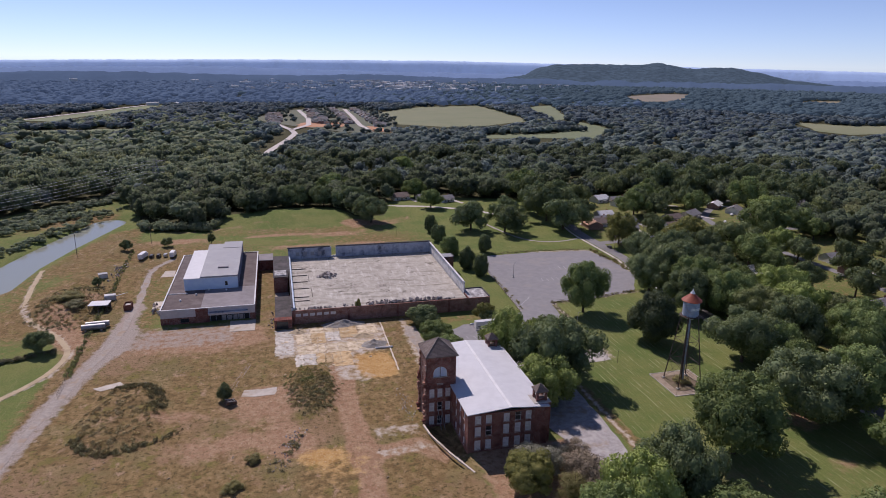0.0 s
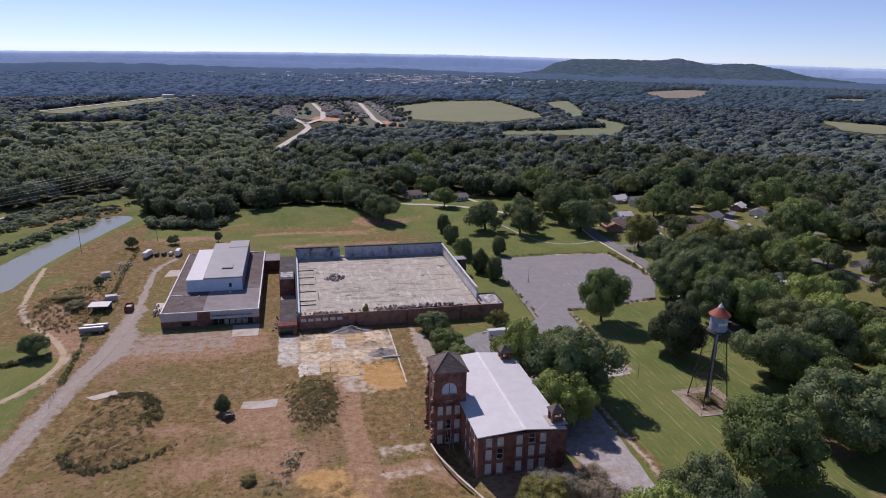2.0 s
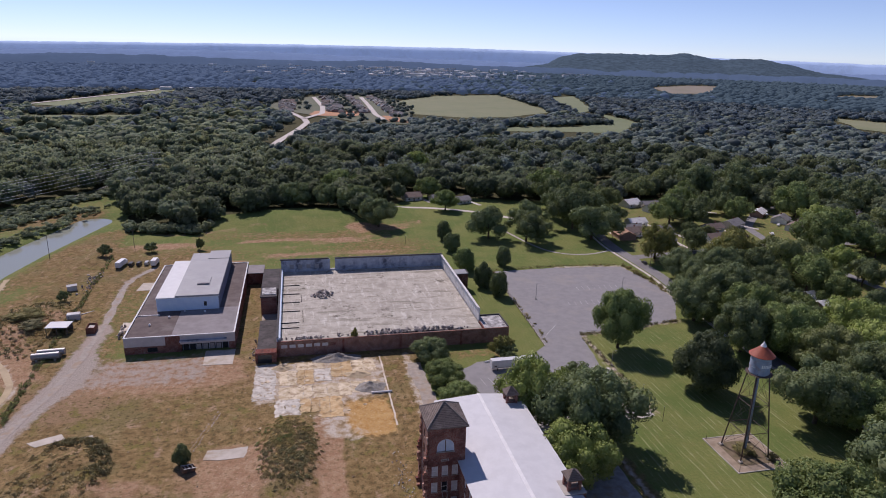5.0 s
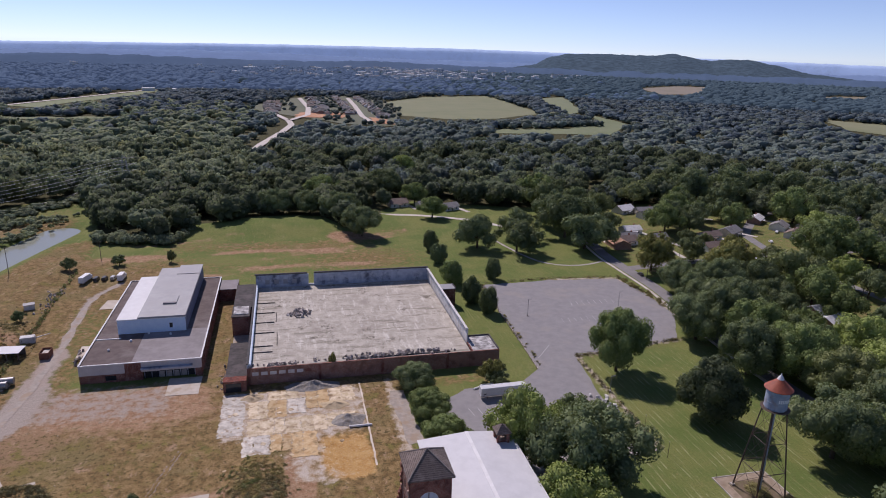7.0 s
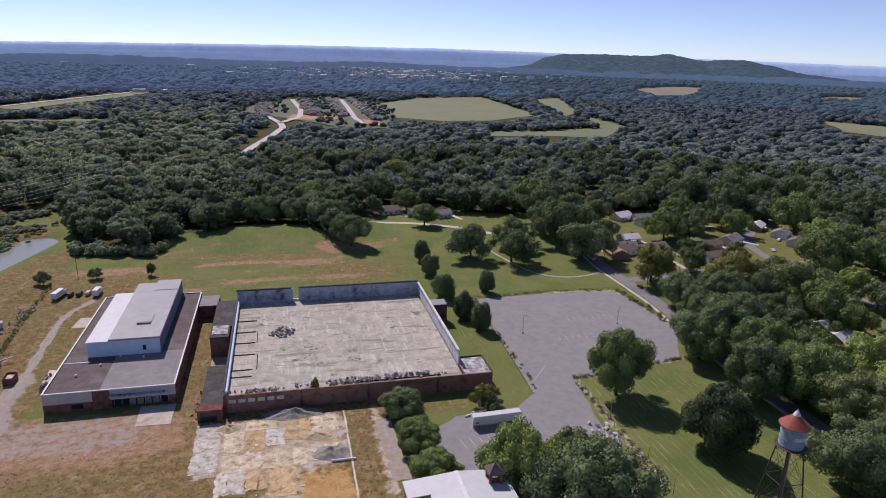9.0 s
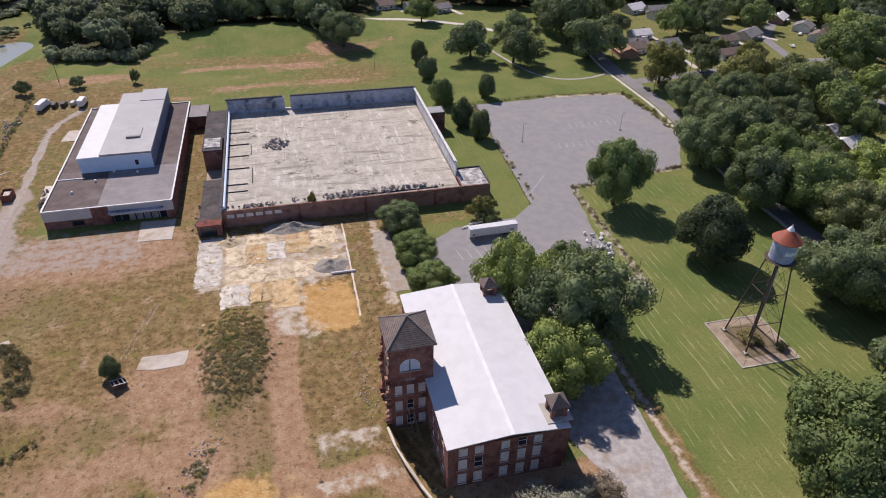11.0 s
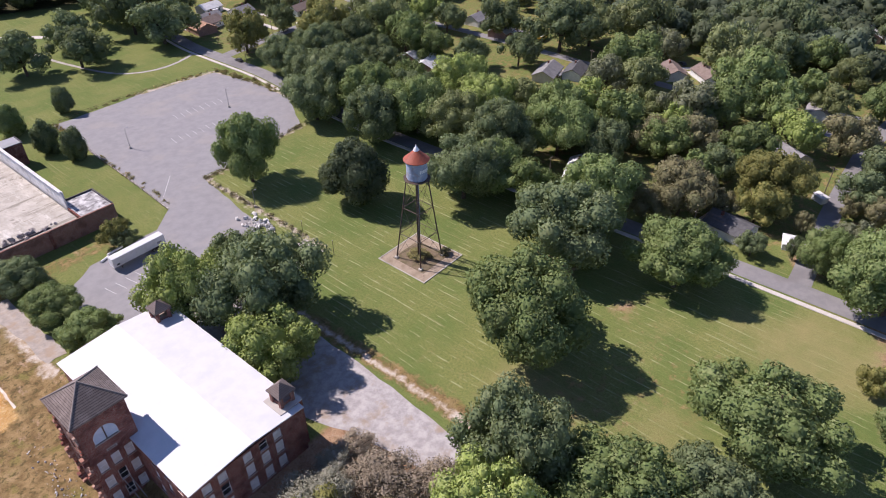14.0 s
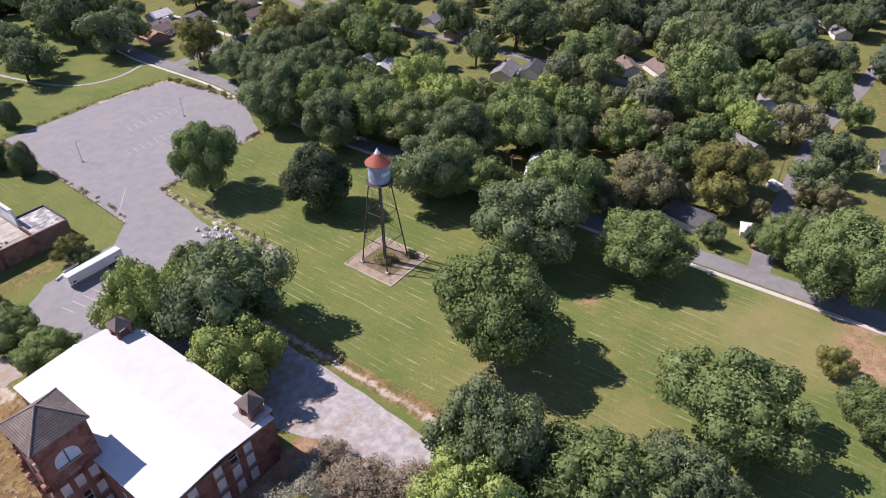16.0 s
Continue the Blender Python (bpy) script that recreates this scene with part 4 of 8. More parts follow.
for k in range(34):
    z = -1.0 + k * 0.66
    if z > 21:
        break
    for side in (0, 1):
        y = TY0 + 0.2 + side * 8.6 + rng.uniform(0, 0.3)
        d = rng.uniform(0.25, 1.3) * (1.0 if z < 14 else 0.5)
        part("broken_brick_stub", box(TX0 - d, TX0 - 0.003, y, y + rng.uniform(0.5, 1.1), z, z + 0.6), BRICK_LIGHT if rng.random() < 0.6 else BRICK, tower)
t_roof = part("roof", pyramid(TX0 - 0.6, TX1 + 0.6, TY0 - 0.6, TY1 + 0.6, 23.05, 27.2, 0.35), SHINGLE, tower, "brown shingle hipped roof")
for cx, cy in itertools.product((TX0 - 0.6, TX1 + 0.6), (TY0 - 0.6, TY1 + 0.6)):
    part("hip_ridge", tube((cx, cy, 23.07), ((TX0 + TX1) / 2, (TY0 + TY1) / 2, 27.23), 0.14, sides=6), SHINGLE_RIDGE, t_roof, "pale hip ridge")
for k in range(2):
    part("prop", tube((-3.6 + 1.2 * k, 16.6, -1.7), (-4.3 + 1.2 * k, 18.9, 4.4), 0.09), STEEL_GREY, tower, "pale leaning steel prop")
edge = [(-9.2, 18.4), (-8.4, 13), (-7.0, 8), (-5.0, 2), (-2.6, -4), (-0.5, -9.5)]
for (ax, ay), (bx, by) in zip(edge, edge[1:]):
    tagged(part("kerb_stone", strip([(ax, ay), (bx, by)], 0.55, 0.16, drop=0.5, rough=0.08, seed=int(ay * 7)), CONCRETE_PALE),
           "pale broken concrete kerb beside the tower", "kerb", "kerb of the sunken yard")

# ---------------------------------------------------------------- roofless factory floor
X0, X1, Y0, Y1, DECK = -47.0, 33.0, 111.0, 192.5, 5.6
shell = thing("factory_shell", "roofless factory with a bare concrete upper floor", "factory")
part("deck", box(X0 + 0.5, X1 - 0.5, Y0 + 0.4, Y1 - 0.5, DECK - 0.4, DECK), DECK_FLOOR, shell, "stained bare concrete floor slab")
wall((X0, Y0), (X1 + 10.2, Y0), 0, DECK + 0.45, 0.4, [(u, u + 2.2, 3.4, 4.7) for u in (1.6, 4.6, 7.6, 10.6, 13.6, 16.6, 19.4)], shell, BRICK_PALE,
     label="low weathered brick front wall")
for u in (1.6, 4.6, 7.6, 10.6, 13.6, 16.6, 19.4):
    part("blocked_window", box(X0 + u, X0 + u + 2.2, Y0 + 0.08, Y0 + 0.3, 3.4, 4.7), WALL_PALE if u < 18 else BRICK, shell, "window blocked with pale masonry")
for u in (0.2, 24.0, 46.0, 70.0):
    part("pilaster", box(X0 + u, X0 + u + 0.9, Y0 - 0.25, Y0 - 0.003, 0, DECK + 0.55), BRICK, shell)
part("coping", box(X0, X1 + 10.2, Y0 - 0.08, Y0 + 0.45, DECK + 0.45, DECK + 0.6), BRICK_PALE, shell)
# far wall: pale inside, with a row of blocked lights and one break
n_holes = [(u, u + 2.0, DECK + 1.4, DECK + 3.6) for u in (4.0, 8.0, 12.0, 16.0)] + [(23.4, 25.8, DECK + 0.2, 11.5)]
wall((X0 + 0.5, Y1 - 0.5), (X1, Y1 - 0.5), 0, 11.5, 0.5, n_holes, shell, WALL_BLUE, label="tall far wall with faded pale blue paint")
for u in (4.0, 8.0, 12.0, 16.0):
    part("blocked_window", box(X0 + 0.5 + u, X0 + 2.5 + u, Y1 - 0.35, Y1 - 0.15, DECK + 1.4, DECK + 3.6), METAL_GREY, shell)
part("coping", box(X0, X0 + 23.3, Y1 - 0.65, Y1 + 0.15, 11.5, 12.1), COPING, shell, "dark wall coping")
part("coping", box(X0 + 26.4, X1 + 0.1, Y1 - 0.65, Y1 + 0.15, 11.5, 12.1), COPING, shell, "dark wall coping")
part("broken_end", box(X0 + 23.3, X0 + 26.4, Y1 - 0.4, Y1 + 0.6, 5.0, 6.4), WALL_PALE, shell, "pale block in the wall's break")
wall((X1, Y1 - 0.5), (X1, Y0 + 9.0), 0, 11.3, 0.5, [], shell, WALL_PALE, label="whitewashed side wall, partly peeled")
part("coping", box(X1 - 0.6, X1 + 0.1, Y0 + 9.0, Y1 - 0.65, 11.3, 11.55), WALL_PALE, shell, "pale worn coping")
wall((X0, Y1), (X0, Y0 + 0.4), 0, 7.6, 0.5, [], shell, WALL_BLUE, label="long side wall with flaking blue paint")
part("coping", box(X0 - 0.1, X0 + 0.6, Y0 + 0.4, Y1 - 0.65, 7.6, 7.85), COPING, shell, "dark wall coping")
part("wall_pipe", tube((X0 + 1.0, Y0 + 1.0, 7.0), (X0 + 1.0, Y1 - 1.0, 7.0), 0.45, sides=10), METAL_BLUE, shell, "long pale blue pipe beside the wall")
# Pipe outlines beside the west wall, built as low dark bars.
for y in (124.0, 129.0, 141.0, 151.0, 161.0, 172.0):
    part("low_wall", box(X0 + 0.5, X0 + rng.uniform(8.0, 9.3), y, y + 0.16, DECK, DECK + 0.35), TAR, shell, "thin dark pipe outline on the floor")
part("low_wall", box(X0 + 9.8, X0 + 9.98, 129.4, 141.0, DECK, DECK + 0.4), TAR, shell)
part("low_wall", box(X0 + 9.4, X0 + 9.57, 151.4, 160.9, DECK, DECK + 0.4), TAR, shell)
part("low_wall", box(X0 + 44, X0 + 72, Y0 + 2.2, Y0 + 2.5, DECK, DECK + 0.35), TAR, shell)
# joints of the floor bays
joints = bmesh.new()
for k in range(1, 20):
    box(X0 + 4 * k - 0.05, X0 + 4 * k + 0.05, Y0 + 4, Y1 - 1, DECK, DECK + 0.012, joints)
for k in range(1, 13):
    box(X0 + 1, X1 - 1, Y0 + 6 * k - 0.06, Y0 + 6 * k + 0.06, DECK, DECK + 0.016, joints)
part("floor_joint", joints, surface("joint_dirt", (0.36, 0.325, 0.27), (0.5, 0.455, 0.385), 0.4), shell, "dirty bay joints")
# corner blocks
se = thing("corner_block", "low brick block with white roof remains", "annex", X1 + 0.003, Y0 + 0.4)
part("wall", box(0, 10.2, 0.003, 13.0, 0, 5.9), BRICK, se)
part("roof", box(0.4, 9.8, 0.4, 12.6, 5.9, 6.02), ROOF_PATCHY, se, "patchy whitewashed roof")
part("parapet", box(9.8, 10.25, 0, 13.0, 5.9, 6.5), COPING, se)
part("parapet", box(0, 9.8, 12.6, 13.0, 5.9, 6.5), COPING, se)
ne = thing("side_block", "small brick side block with pale flat roof", "annex", X1 + 0.003, 170)
part("wall", box(0, 8.4, 0, 6.0, 0, 8.3), BRICK, ne)
part("roof", box(-0.0, 8.6, -0.2, 6.2, 8.3, 8.6), METAL_GREY, ne, "pale flat roof")
part("parapet", box(8.2, 8.6, -0.2, 6.2, 8.6, 8.9), COPING, ne)
# long side annexe
ax_ = thing("side_annex", "narrow tar-roofed annex with a brick stair stub", "annex", X0 - 7.6, 107.0)
part("wall", box(0.0, 7.5, 0.0, 3.6, 0, 4.0), BRICK, ax_)
# Thin dark sheet on the wall stands for the shade inside an opening.
part("doorway", box(0.8, 5.8, -0.05, -0.003, 0, 3.2), DARK_GLASS, ax_, "dark sheet standing for an open loading doorway")
part("roof", box(0.4, 7.5, 3.6, 32.0, 2.9, 3.3), TAR, ax_, "sagging black tar roof")
part("wall", box(0.4, 0.8, 3.6, 32.0, 0, 2.9), BRICK, ax_)
part("slab", box(0.6, 7.0, 32.2, 45.0, 0, 0.6), GRAVEL, ax_, "bare brown rubble floor")
part("stair_stub", box(0.2, 6.8, 45.0, 56.0, 0, 8.4), BRICK, ax_, "square brick stair stub")
part("stub_roof", box(0.0, 7.0, 44.8, 56.2, 8.4, 8.7), TAR, ax_)
part("white_box", box(0.7, 6.4, 47.0, 55.0, 8.7, 9.0), ROOF_PATCHY, ax_, "pale roof housing")
part("rear_wing", box(0.2, 7.4, 56.3, 84.0, 0, 7.6), BRICK, ax_)
part("rear_roof", box(0.0, 7.45, 56.3, 84.2, 7.6, 7.9), TAR, ax_, "black tar roof")
link = thing("link_corridor", "covered corridor between two buildings", "corridor", -62.6, 192)
part("wall", box(0.003, 7.9, 0, 12.0, 0, 5.6), BRICK, link, "dark brick wall")
part("roof", box(0.003, 7.9, -0.3, 12.3, 5.6, 5.9), ROOF_GREY, link, "pale grey flat roof")
# rubble along the near edge and one heap inside


def rubble(name, label, cx, cy, z, sx, sy, count, seed, size=(0.4, 1.5), tall=0.8, stone=None):
    heap = thing(name, label, "rubble", cx, cy, z)
    r = random.Random(seed)
    shapes = []
    for k in range(5):
        bm = bmesh.new()
        bmesh.ops.create_icosphere(bm, subdivisions=1, radius=0.5)
        for v in bm.verts:
            v.co *= r.uniform(0.65, 1.25)
        me = bpy.data.meshes.new("chunk")
        bm.to_mesh(me)
        bm.free()
        me.materials.append(stone or RUBBLE)
        shapes.append(me)
    for k in range(count):
        x, y = max(-1, min(1, r.gauss(0, 0.45))) * sx, max(-1, min(1, r.gauss(0, 0.45))) * sy
        s = r.uniform(*size)
        put("chunk", shapes[k % 5], stone or RUBBLE, heap, "", pose(x, y, 0.2 * s + tall * r.random() * max(0, 1 - math.hypot(x / sx, y / sy)),
                                                          r.uniform(0, 90), r.uniform(0, 90), r.uniform(0, 360))
            @ Matrix.Diagonal((s * r.uniform(0.8, 1.8), s, s * 0.6, 1)))
    return heap


rubble("rubble_heap", "dark broken concrete heaped on the bare floor", -28, 159, DECK, 5.0, 5.0, 70, 1, (0.5, 2.0))
rubble("rubble_heap", "grey rubble along the front wall's top edge", 2, 114.5, DECK, 26, 2.2, 150, 2, (0.4, 1.6))
rubble("rubble_heap", "pale rubble at the floor's corner", -36, 113.5, DECK, 9, 1.5, 50, 3, (0.4, 1.2))


def mound(label, cx, cy, rx, ry, h, material, seed):
    """A low heap of loose grains with an uneven outline."""
    bm, n, m = bmesh.new(), 28, 8
    rows = []
    for j in range(1, m + 1):
        f = j / m
        ring = []
        for k in range(n):
            a = 2 * math.pi * k / n
            w = 1 + 0.25 * noise.noise((math.cos(a) * 1.5 + seed, math.sin(a) * 1.5, 0))
            z = h * (1 - f) ** 1.3 * (1 + 0.5 * noise.noise((f * 3 * math.cos(a) + seed, f * 3 * math.sin(a), 4))) - (0.15 if j == m else 0)
            ring.append(bm.verts.new((rx * f * w * math.cos(a), ry * f * w * math.sin(a), z)))
        rows.append(ring)
    peak = bm.verts.new((0, 0, h))
    for k in range(n):
        bm.faces.new((peak, rows[0][k], rows[0][(k + 1) % n]))
        for p, q in zip(rows, rows[1:]):
            bm.faces.new((p[k], q[k], q[(k + 1) % n], p[(k + 1) % n]))
    ob = part("spoil_mound", bm, material, None, "", pose(cx, cy, 0.02))
    return tagged(ob, label, "gravel heap")


HEAP = surface("crushed_concrete", (0.2, 0.19, 0.175), (0.34, 0.32, 0.29), 1.2, (0.27, 0.22, 0.15), 0.4, bump=0.8)
mound("grey heap of crushed concrete before the wall", -26, 106.5, 10.5, 3.6, 2.2, HEAP, 1)
mound("grey heap of crushed concrete on the clay", -15, 83, 5.5, 4.5, 2.2, HEAP, 5)
mound("tan heap of earth on the broken floor", -19, 93, 5, 3, 1.3, TRACK, 8)
mound("brown earth heap by the annex", -45, 102, 4, 2.6, 1.4, TRACK, 11)
rubble("concrete_debris", "white broken concrete spilled on the asphalt", 69, 75, 0.05, 3.2, 9, 60, 6, (0.5, 1.9), 0.3, RUBBLE_WHITE)
rubble("concrete_debris", "pale debris beside the gravel", -136, 205, 0, 4, 18, 50, 7, (0.4, 1.5), 0.3)
rubble("concrete_debris", "pale debris in the dry grass", -106, 140, 0, 4, 10, 30, 8, (0.5, 1.8), 0.2)
rubble("concrete_debris", "pale stones at the annex side", -55.5, 118, 0, 1.5, 9, 30, 9, (0.3, 1.0), 0.2)
rubble("concrete_debris", "pale broken concrete strewn in the field", -49, 19.5, 0, 4, 7, 60, 10, (0.15, 0.6), 0.15, RUBBLE_WHITE)
rubble("concrete_debris", "dark broken footings in the weeds", -53.5, 8, 0, 4, 9, 34, 11, (0.15, 0.6), 0.2)
rubble("concrete_debris", "scattered stones beside the tower", -12, 32, 0, 3, 12, 70, 12, (0.15, 0.55), 0.15, RUBBLE_WHITE)

# ---------------------------------------------------------------- works hall with its raised centre
hall = thing("works_hall", "low brown-roofed works hall with raised centre", "hall")
HX0, HX1, HY0, HY1, HZ = -102.0, -62.7, 121.5, 207.0, 6.6
wall((HX0, HY0), (HX1, HY0), 0, 3.0, 0.4, [(8.0, 11.5, 0.6, 2.4), (20.0, 37.0, 0.0, 3.0)], hall, BRICK)
part("window_band", box(HX0 + 8.0, HX0 + 11.5, HY0 + 0.15, HY0 + 0.3, 0.6, 2.4), DARK_GLASS, hall, "dark window band")
part("fascia", box(HX0, HX0 + 14.4, HY0 - 0.12, HY0 + 0.4, 3.0, HZ), PANEL_PALE, hall, "pale upper fascia panels")
part("brick_pier", box(HX0 + 14.4, HX0 + 19.6, HY0 - 0.2, HY0 + 0.4, 3.0, HZ), BRICK, hall, "red brick pier")
part("fascia", box(HX0 + 19.6, HX1, HY0 + 0.0, HY0 + 0.4, 3.0, HZ), PANEL_PALE, hall, "pale grey upper fascia")
part("canopy", box(HX0 + 19.6, HX1 - 3.0, HY0 - 1.6, HY0 - 0.003, 4.4, 4.75), WALL_BLUE, hall, "thin pale canopy")
front = part("shopfront", box(HX0 + 20.0, HX0 + 37.0, HY0 + 1.2, HY0 + 1.4, 0, 3.0), DARK_GLASS, hall, "recessed dark glazed front")
for k in range(8):
    part("mullion", box(HX0 + 20.2 + 2.35 * k, HX0 + 20.4 + 2.35 * k, HY0 + 1.0, HY0 + 1.19, 0, 3.0), WALL_BLUE, front)
for k in range(4):
    part("door_leaf", box(HX0 + 25.2 + 2.4 * k, HX0 + 26.8 + 2.4 * k, HY0 + 0.9, HY0 + 0.98, 0.1, 2.3), STEEL_GREY, front, "grey door leaf")
wall((HX1, HY0 + 0.4), (HX1, HY1), 0, HZ, 0.4, [], hall, BRICK, label="long brick side wall")
wall((HX0, HY1), (HX0, HY0 + 0.4), 0, HZ, 0.4, [], hall, BRICK, label="long brick side wall")
wall((HX1 - 0.4, HY1), (HX0 + 0.4, HY1), 0, HZ, 0.4, [], hall, BRICK)
h_roof = part("roof", box(HX0 + 0.4, HX1 - 0.4, HY0 + 0.4, HY1 - 0.4, HZ - 0.5, HZ - 0.2), ROOF_BROWN, hall, "brown gravelled flat roof")
part("roof_patch", box(HX0 + 16.5, HX1 - 0.4, HY0 + 0.5, HY0 + 27.0, HZ - 0.2, HZ - 0.17), ROOF_GREY, h_roof, "paler grey roof section")
part("roof_divider", box(HX0 + 0.4, HX0 + 9.0, 143.0, 143.4, HZ - 0.2, HZ + 0.05), WHITE_PAINT, h_roof, "white roof divider")
for b in ((HX0 - 0.12, HX0 + 0.4, HY0, HY1), (HX1 - 0.4, HX1 + 0.12, HY0, HY1)):
    part("edge_flashing", box(b[0], b[1], b[2], b[3], HZ, HZ + 0.22), WHITE_PAINT, hall, "white metal roof edge")
part("edge_flashing", box(HX0 + 0.4, HX1 - 0.4, HY0 - 0.14, HY0 + 0.3, HZ, HZ + 0.2), WHITE_PAINT, hall, "white metal roof edge")
part("edge_flashing", box(HX0 + 0.4, HX1 - 0.4, HY1 - 0.3, HY1 + 0.1, HZ, HZ + 0.2), WHITE_PAINT, hall, "white metal roof edge")
for x, y in ((-95, 133), (-89, 140), (-76, 144), (-84, 146)):
    part("roof_vent", lathe([(0.35, 0), (0.35, 0.5), (0.5, 0.55), (0.3, 0.8)], 10), WHITE_PAINT, h_roof, "", pose(x, y, HZ - 0.2))
SIDING_SHADED = surface("shaded_blue_siding", (0.12, 0.14, 0.2), (0.16, 0.18, 0.25), 0.5, (0.09, 0.1, 0.14), 0.2, 0.5, 0.6)
PX0, PX1, PY0, PY1 = -94.8, -70.8, 147.2, 207.6
centre = part("raised_centre", box(PX0, PX1, PY0, PY1 - 12, HZ - 0.2, 12.0), METAL_BLUE, hall, "raised metal-clad centre, pale blue")
part("side_roof", box(PX0 - 0.2, -87.6, PY0 - 0.25, PY1 - 12, 12.0, 12.25), WHITE_ROOF, centre, "bright white side roof")
part("main_roof", box(-87.6, PX1 + 0.2, PY0 - 0.25, PY1 - 12, 12.0, 12.9), METAL_GREY, centre, "grey metal main roof")
part("rear_house", box(-80.0, PX1 + 0.02, PY1 - 12, PY1, HZ - 0.2, 12.7), METAL_BLUE, centre)
part("rear_roof", box(-80.2, PX1 + 0.25, PY1 - 12.2, PY1 + 0.2, 12.7, 13.1), METAL_GREY, centre, "higher grey roof end")
part("rear_house", box(-88.0, -80.2, PY1 - 12, PY1 - 1, HZ - 0.2, 11.9), METAL_BLUE, centre)
part("rear_roof", box(-88.2, -80.3, PY1 - 12, PY1 - 0.8, 11.9, 12.3), METAL_GREY, centre)
part("roof_step", box(-80.4, -75.6, 159.0, 160.2, 12.9, 13.5), ROOF_GREY, centre, "low grey roof step")
part("roof_step", box(-76.8, -75.6, 160.2, 168.0, 12.9, 13.2), METAL_GREY, centre)
# Shade of the side away from the sun, put into a darker sheet.
part("shaded_side", box(PX1 + 0.03, PX1 + 0.12, PY0 + 0.1, PY1 - 0.1, HZ - 0.15, 11.95), SIDING_SHADED, centre, "dark slate-blue sheet for the shaded side")
part("hatch", box(-76.6, -75.5, PY0 - 0.06, PY0 - 0.003, 8.0, 9.9), DARK_GLASS, centre, "small dark wall hatch")
part("eave_trim", box(PX0 - 0.25, PX1 + 0.25, PY0 - 0.32, PY0 - 0.25, 11.9, 12.2), WHITE_PAINT, centre)
siding = bmesh.new()
for k in range(1, 40):
    x = PX0 + k * 0.6
    box(x - 0.04, x + 0.04, PY0 - 0.04, PY0 - 0.002, HZ, 11.9, siding)
part("siding_rib", siding, METAL_BLUE, centre, "upright siding ribs")
tagged(part("concrete_pad", sheet([(-73.5, 120.5), (-62.6, 120.3), (-62.8, 108.0), (-73.2, 108.4)], 0.12, thick=0.3, rough=0.1), CONCRETE_PALE),
       "pale concrete pad before the works hall", "concrete pad")
tagged(part("concrete_pad", sheet([(-109.3, 143), (-104.6, 142.6), (-105.4, 152.4), (-109.4, 152.8)], 0.12, thick=0.3, rough=0.3), CONCRETE_PALE),
       "broken pale concrete pad beside the hall", "concrete pad")
tagged(part("concrete_pad", sheet([(-111.5, 201), (-106, 201), (-105.6, 190.5), (-112.4, 190.5)], 0.12, thick=0.3, rough=0.2), CONCRETE_PALE),
       "pale concrete pad beside the hall", "concrete pad")
loading = thing("loading_dock", "pale concrete dock behind the factory", "dock", -42, 192)
part("platform", box(0, 14, 0, 9, 0, 1.2), CONCRETE_PALE, loading)
part("crate", box(0.6, 3.2, 3, 5, 1.2, 2.3), STEEL, loading, "dark crate")

# ---------------------------------------------------------------- water tower
wt = thing("water_tower", "old steel water tower with rust-red conical roof", "water tower", 89.0, 26.0)
TB = 25.6
for sx, sy in ((-1, -1), (1, -1), (1, 1), (-1, 1)):
    leg = part("leg", tube((sx * 4.6, sy * 4.6, 0), (sx * 2.0, sy * 2.0, TB + 0.6), 0.2, 0.16, 8), STEEL, wt)
    part("footing", box(sx * 4.6 - 0.5, sx * 4.6 + 0.5, sy * 4.6 - 0.5, sy * 4.6 + 0.5, 0, 0.6), CONCRETE, leg, "concrete footing block")


def leg_at(sx, sy, z):
    f = 1 - z / (TB + 0.6)
    return Vector((sx * (2.0 + 2.6 * f), sy * (2.0 + 2.6 * f), z))


CORNERS = [(-1, -1), (1, -1), (1, 1), (-1, 1)]
for lo, hi in ((0.8, 8.5), (8.5, 17.0), (17.0, TB - 0.4)):
    for a, b in zip(CORNERS, CORNERS[1:] + CORNERS[:1]):
        if hi < 20:
            part("strut", tube(leg_at(*a, hi), leg_at(*b, hi), 0.1, sides=6), STEEL, wt)
        part("tie_rod", tube(leg_at(*a, lo), leg_at(*b, hi), 0.045, sides=5), STEEL, wt)
        part("tie_rod", tube(leg_at(*b, lo), leg_at(*a, hi), 0.045, sides=5), STEEL, wt)
part("riser_pipe", tube((0, 0, 0), (0, 0, TB - 0.4), 0.45, sides=14), TANK_PAINT, wt, "pale central riser pipe")
tank = part("tank", lathe([(0.5, TB - 0.9), (1.5, TB - 0.55), (2.4, TB + 0.2), (2.75, TB + 0.9), (2.78, TB + 3.4), (2.75, TB + 6.2)], 32), TANK_PAINT, wt,
            "blue-grey riveted tank with worn lettering")
for z in (TB + 1.0, TB + 2.7, TB + 4.4):
    part("seam_band", lathe([(2.76, z), (2.83, z + 0.02), (2.83, z + 0.14), (2.76, z + 0.16)], 32), TANK_PAINT, tank)
for k in range(8):
    a = radians(-118 + 9.5 * k)
    part("letter_mark", box(-0.16, 0.16, -0.02, 0.02, -0.45, 0.45), WHITE_PAINT, tank, "", pose(2.83 * math.cos(a), 2.83 * math.sin(a), TB + 3.6, 0, 0,
                                                                                         math.degrees(a) + 90))
cone = part("roof", lathe([(3.45, TB + 6.1), (3.5, TB + 6.25), (1.9, TB + 7.7), (0.75, TB + 8.8), (0.7, TB + 8.85)], 32), RUST_ROOF, wt, "rust-red conical roof")
part("cap", lathe([(0.85, TB + 8.75), (0.6, TB + 9.3), (0.18, TB + 9.9), (0.05, TB + 10.4)], 16), WHITE_PAINT, cone, "white pointed cap")
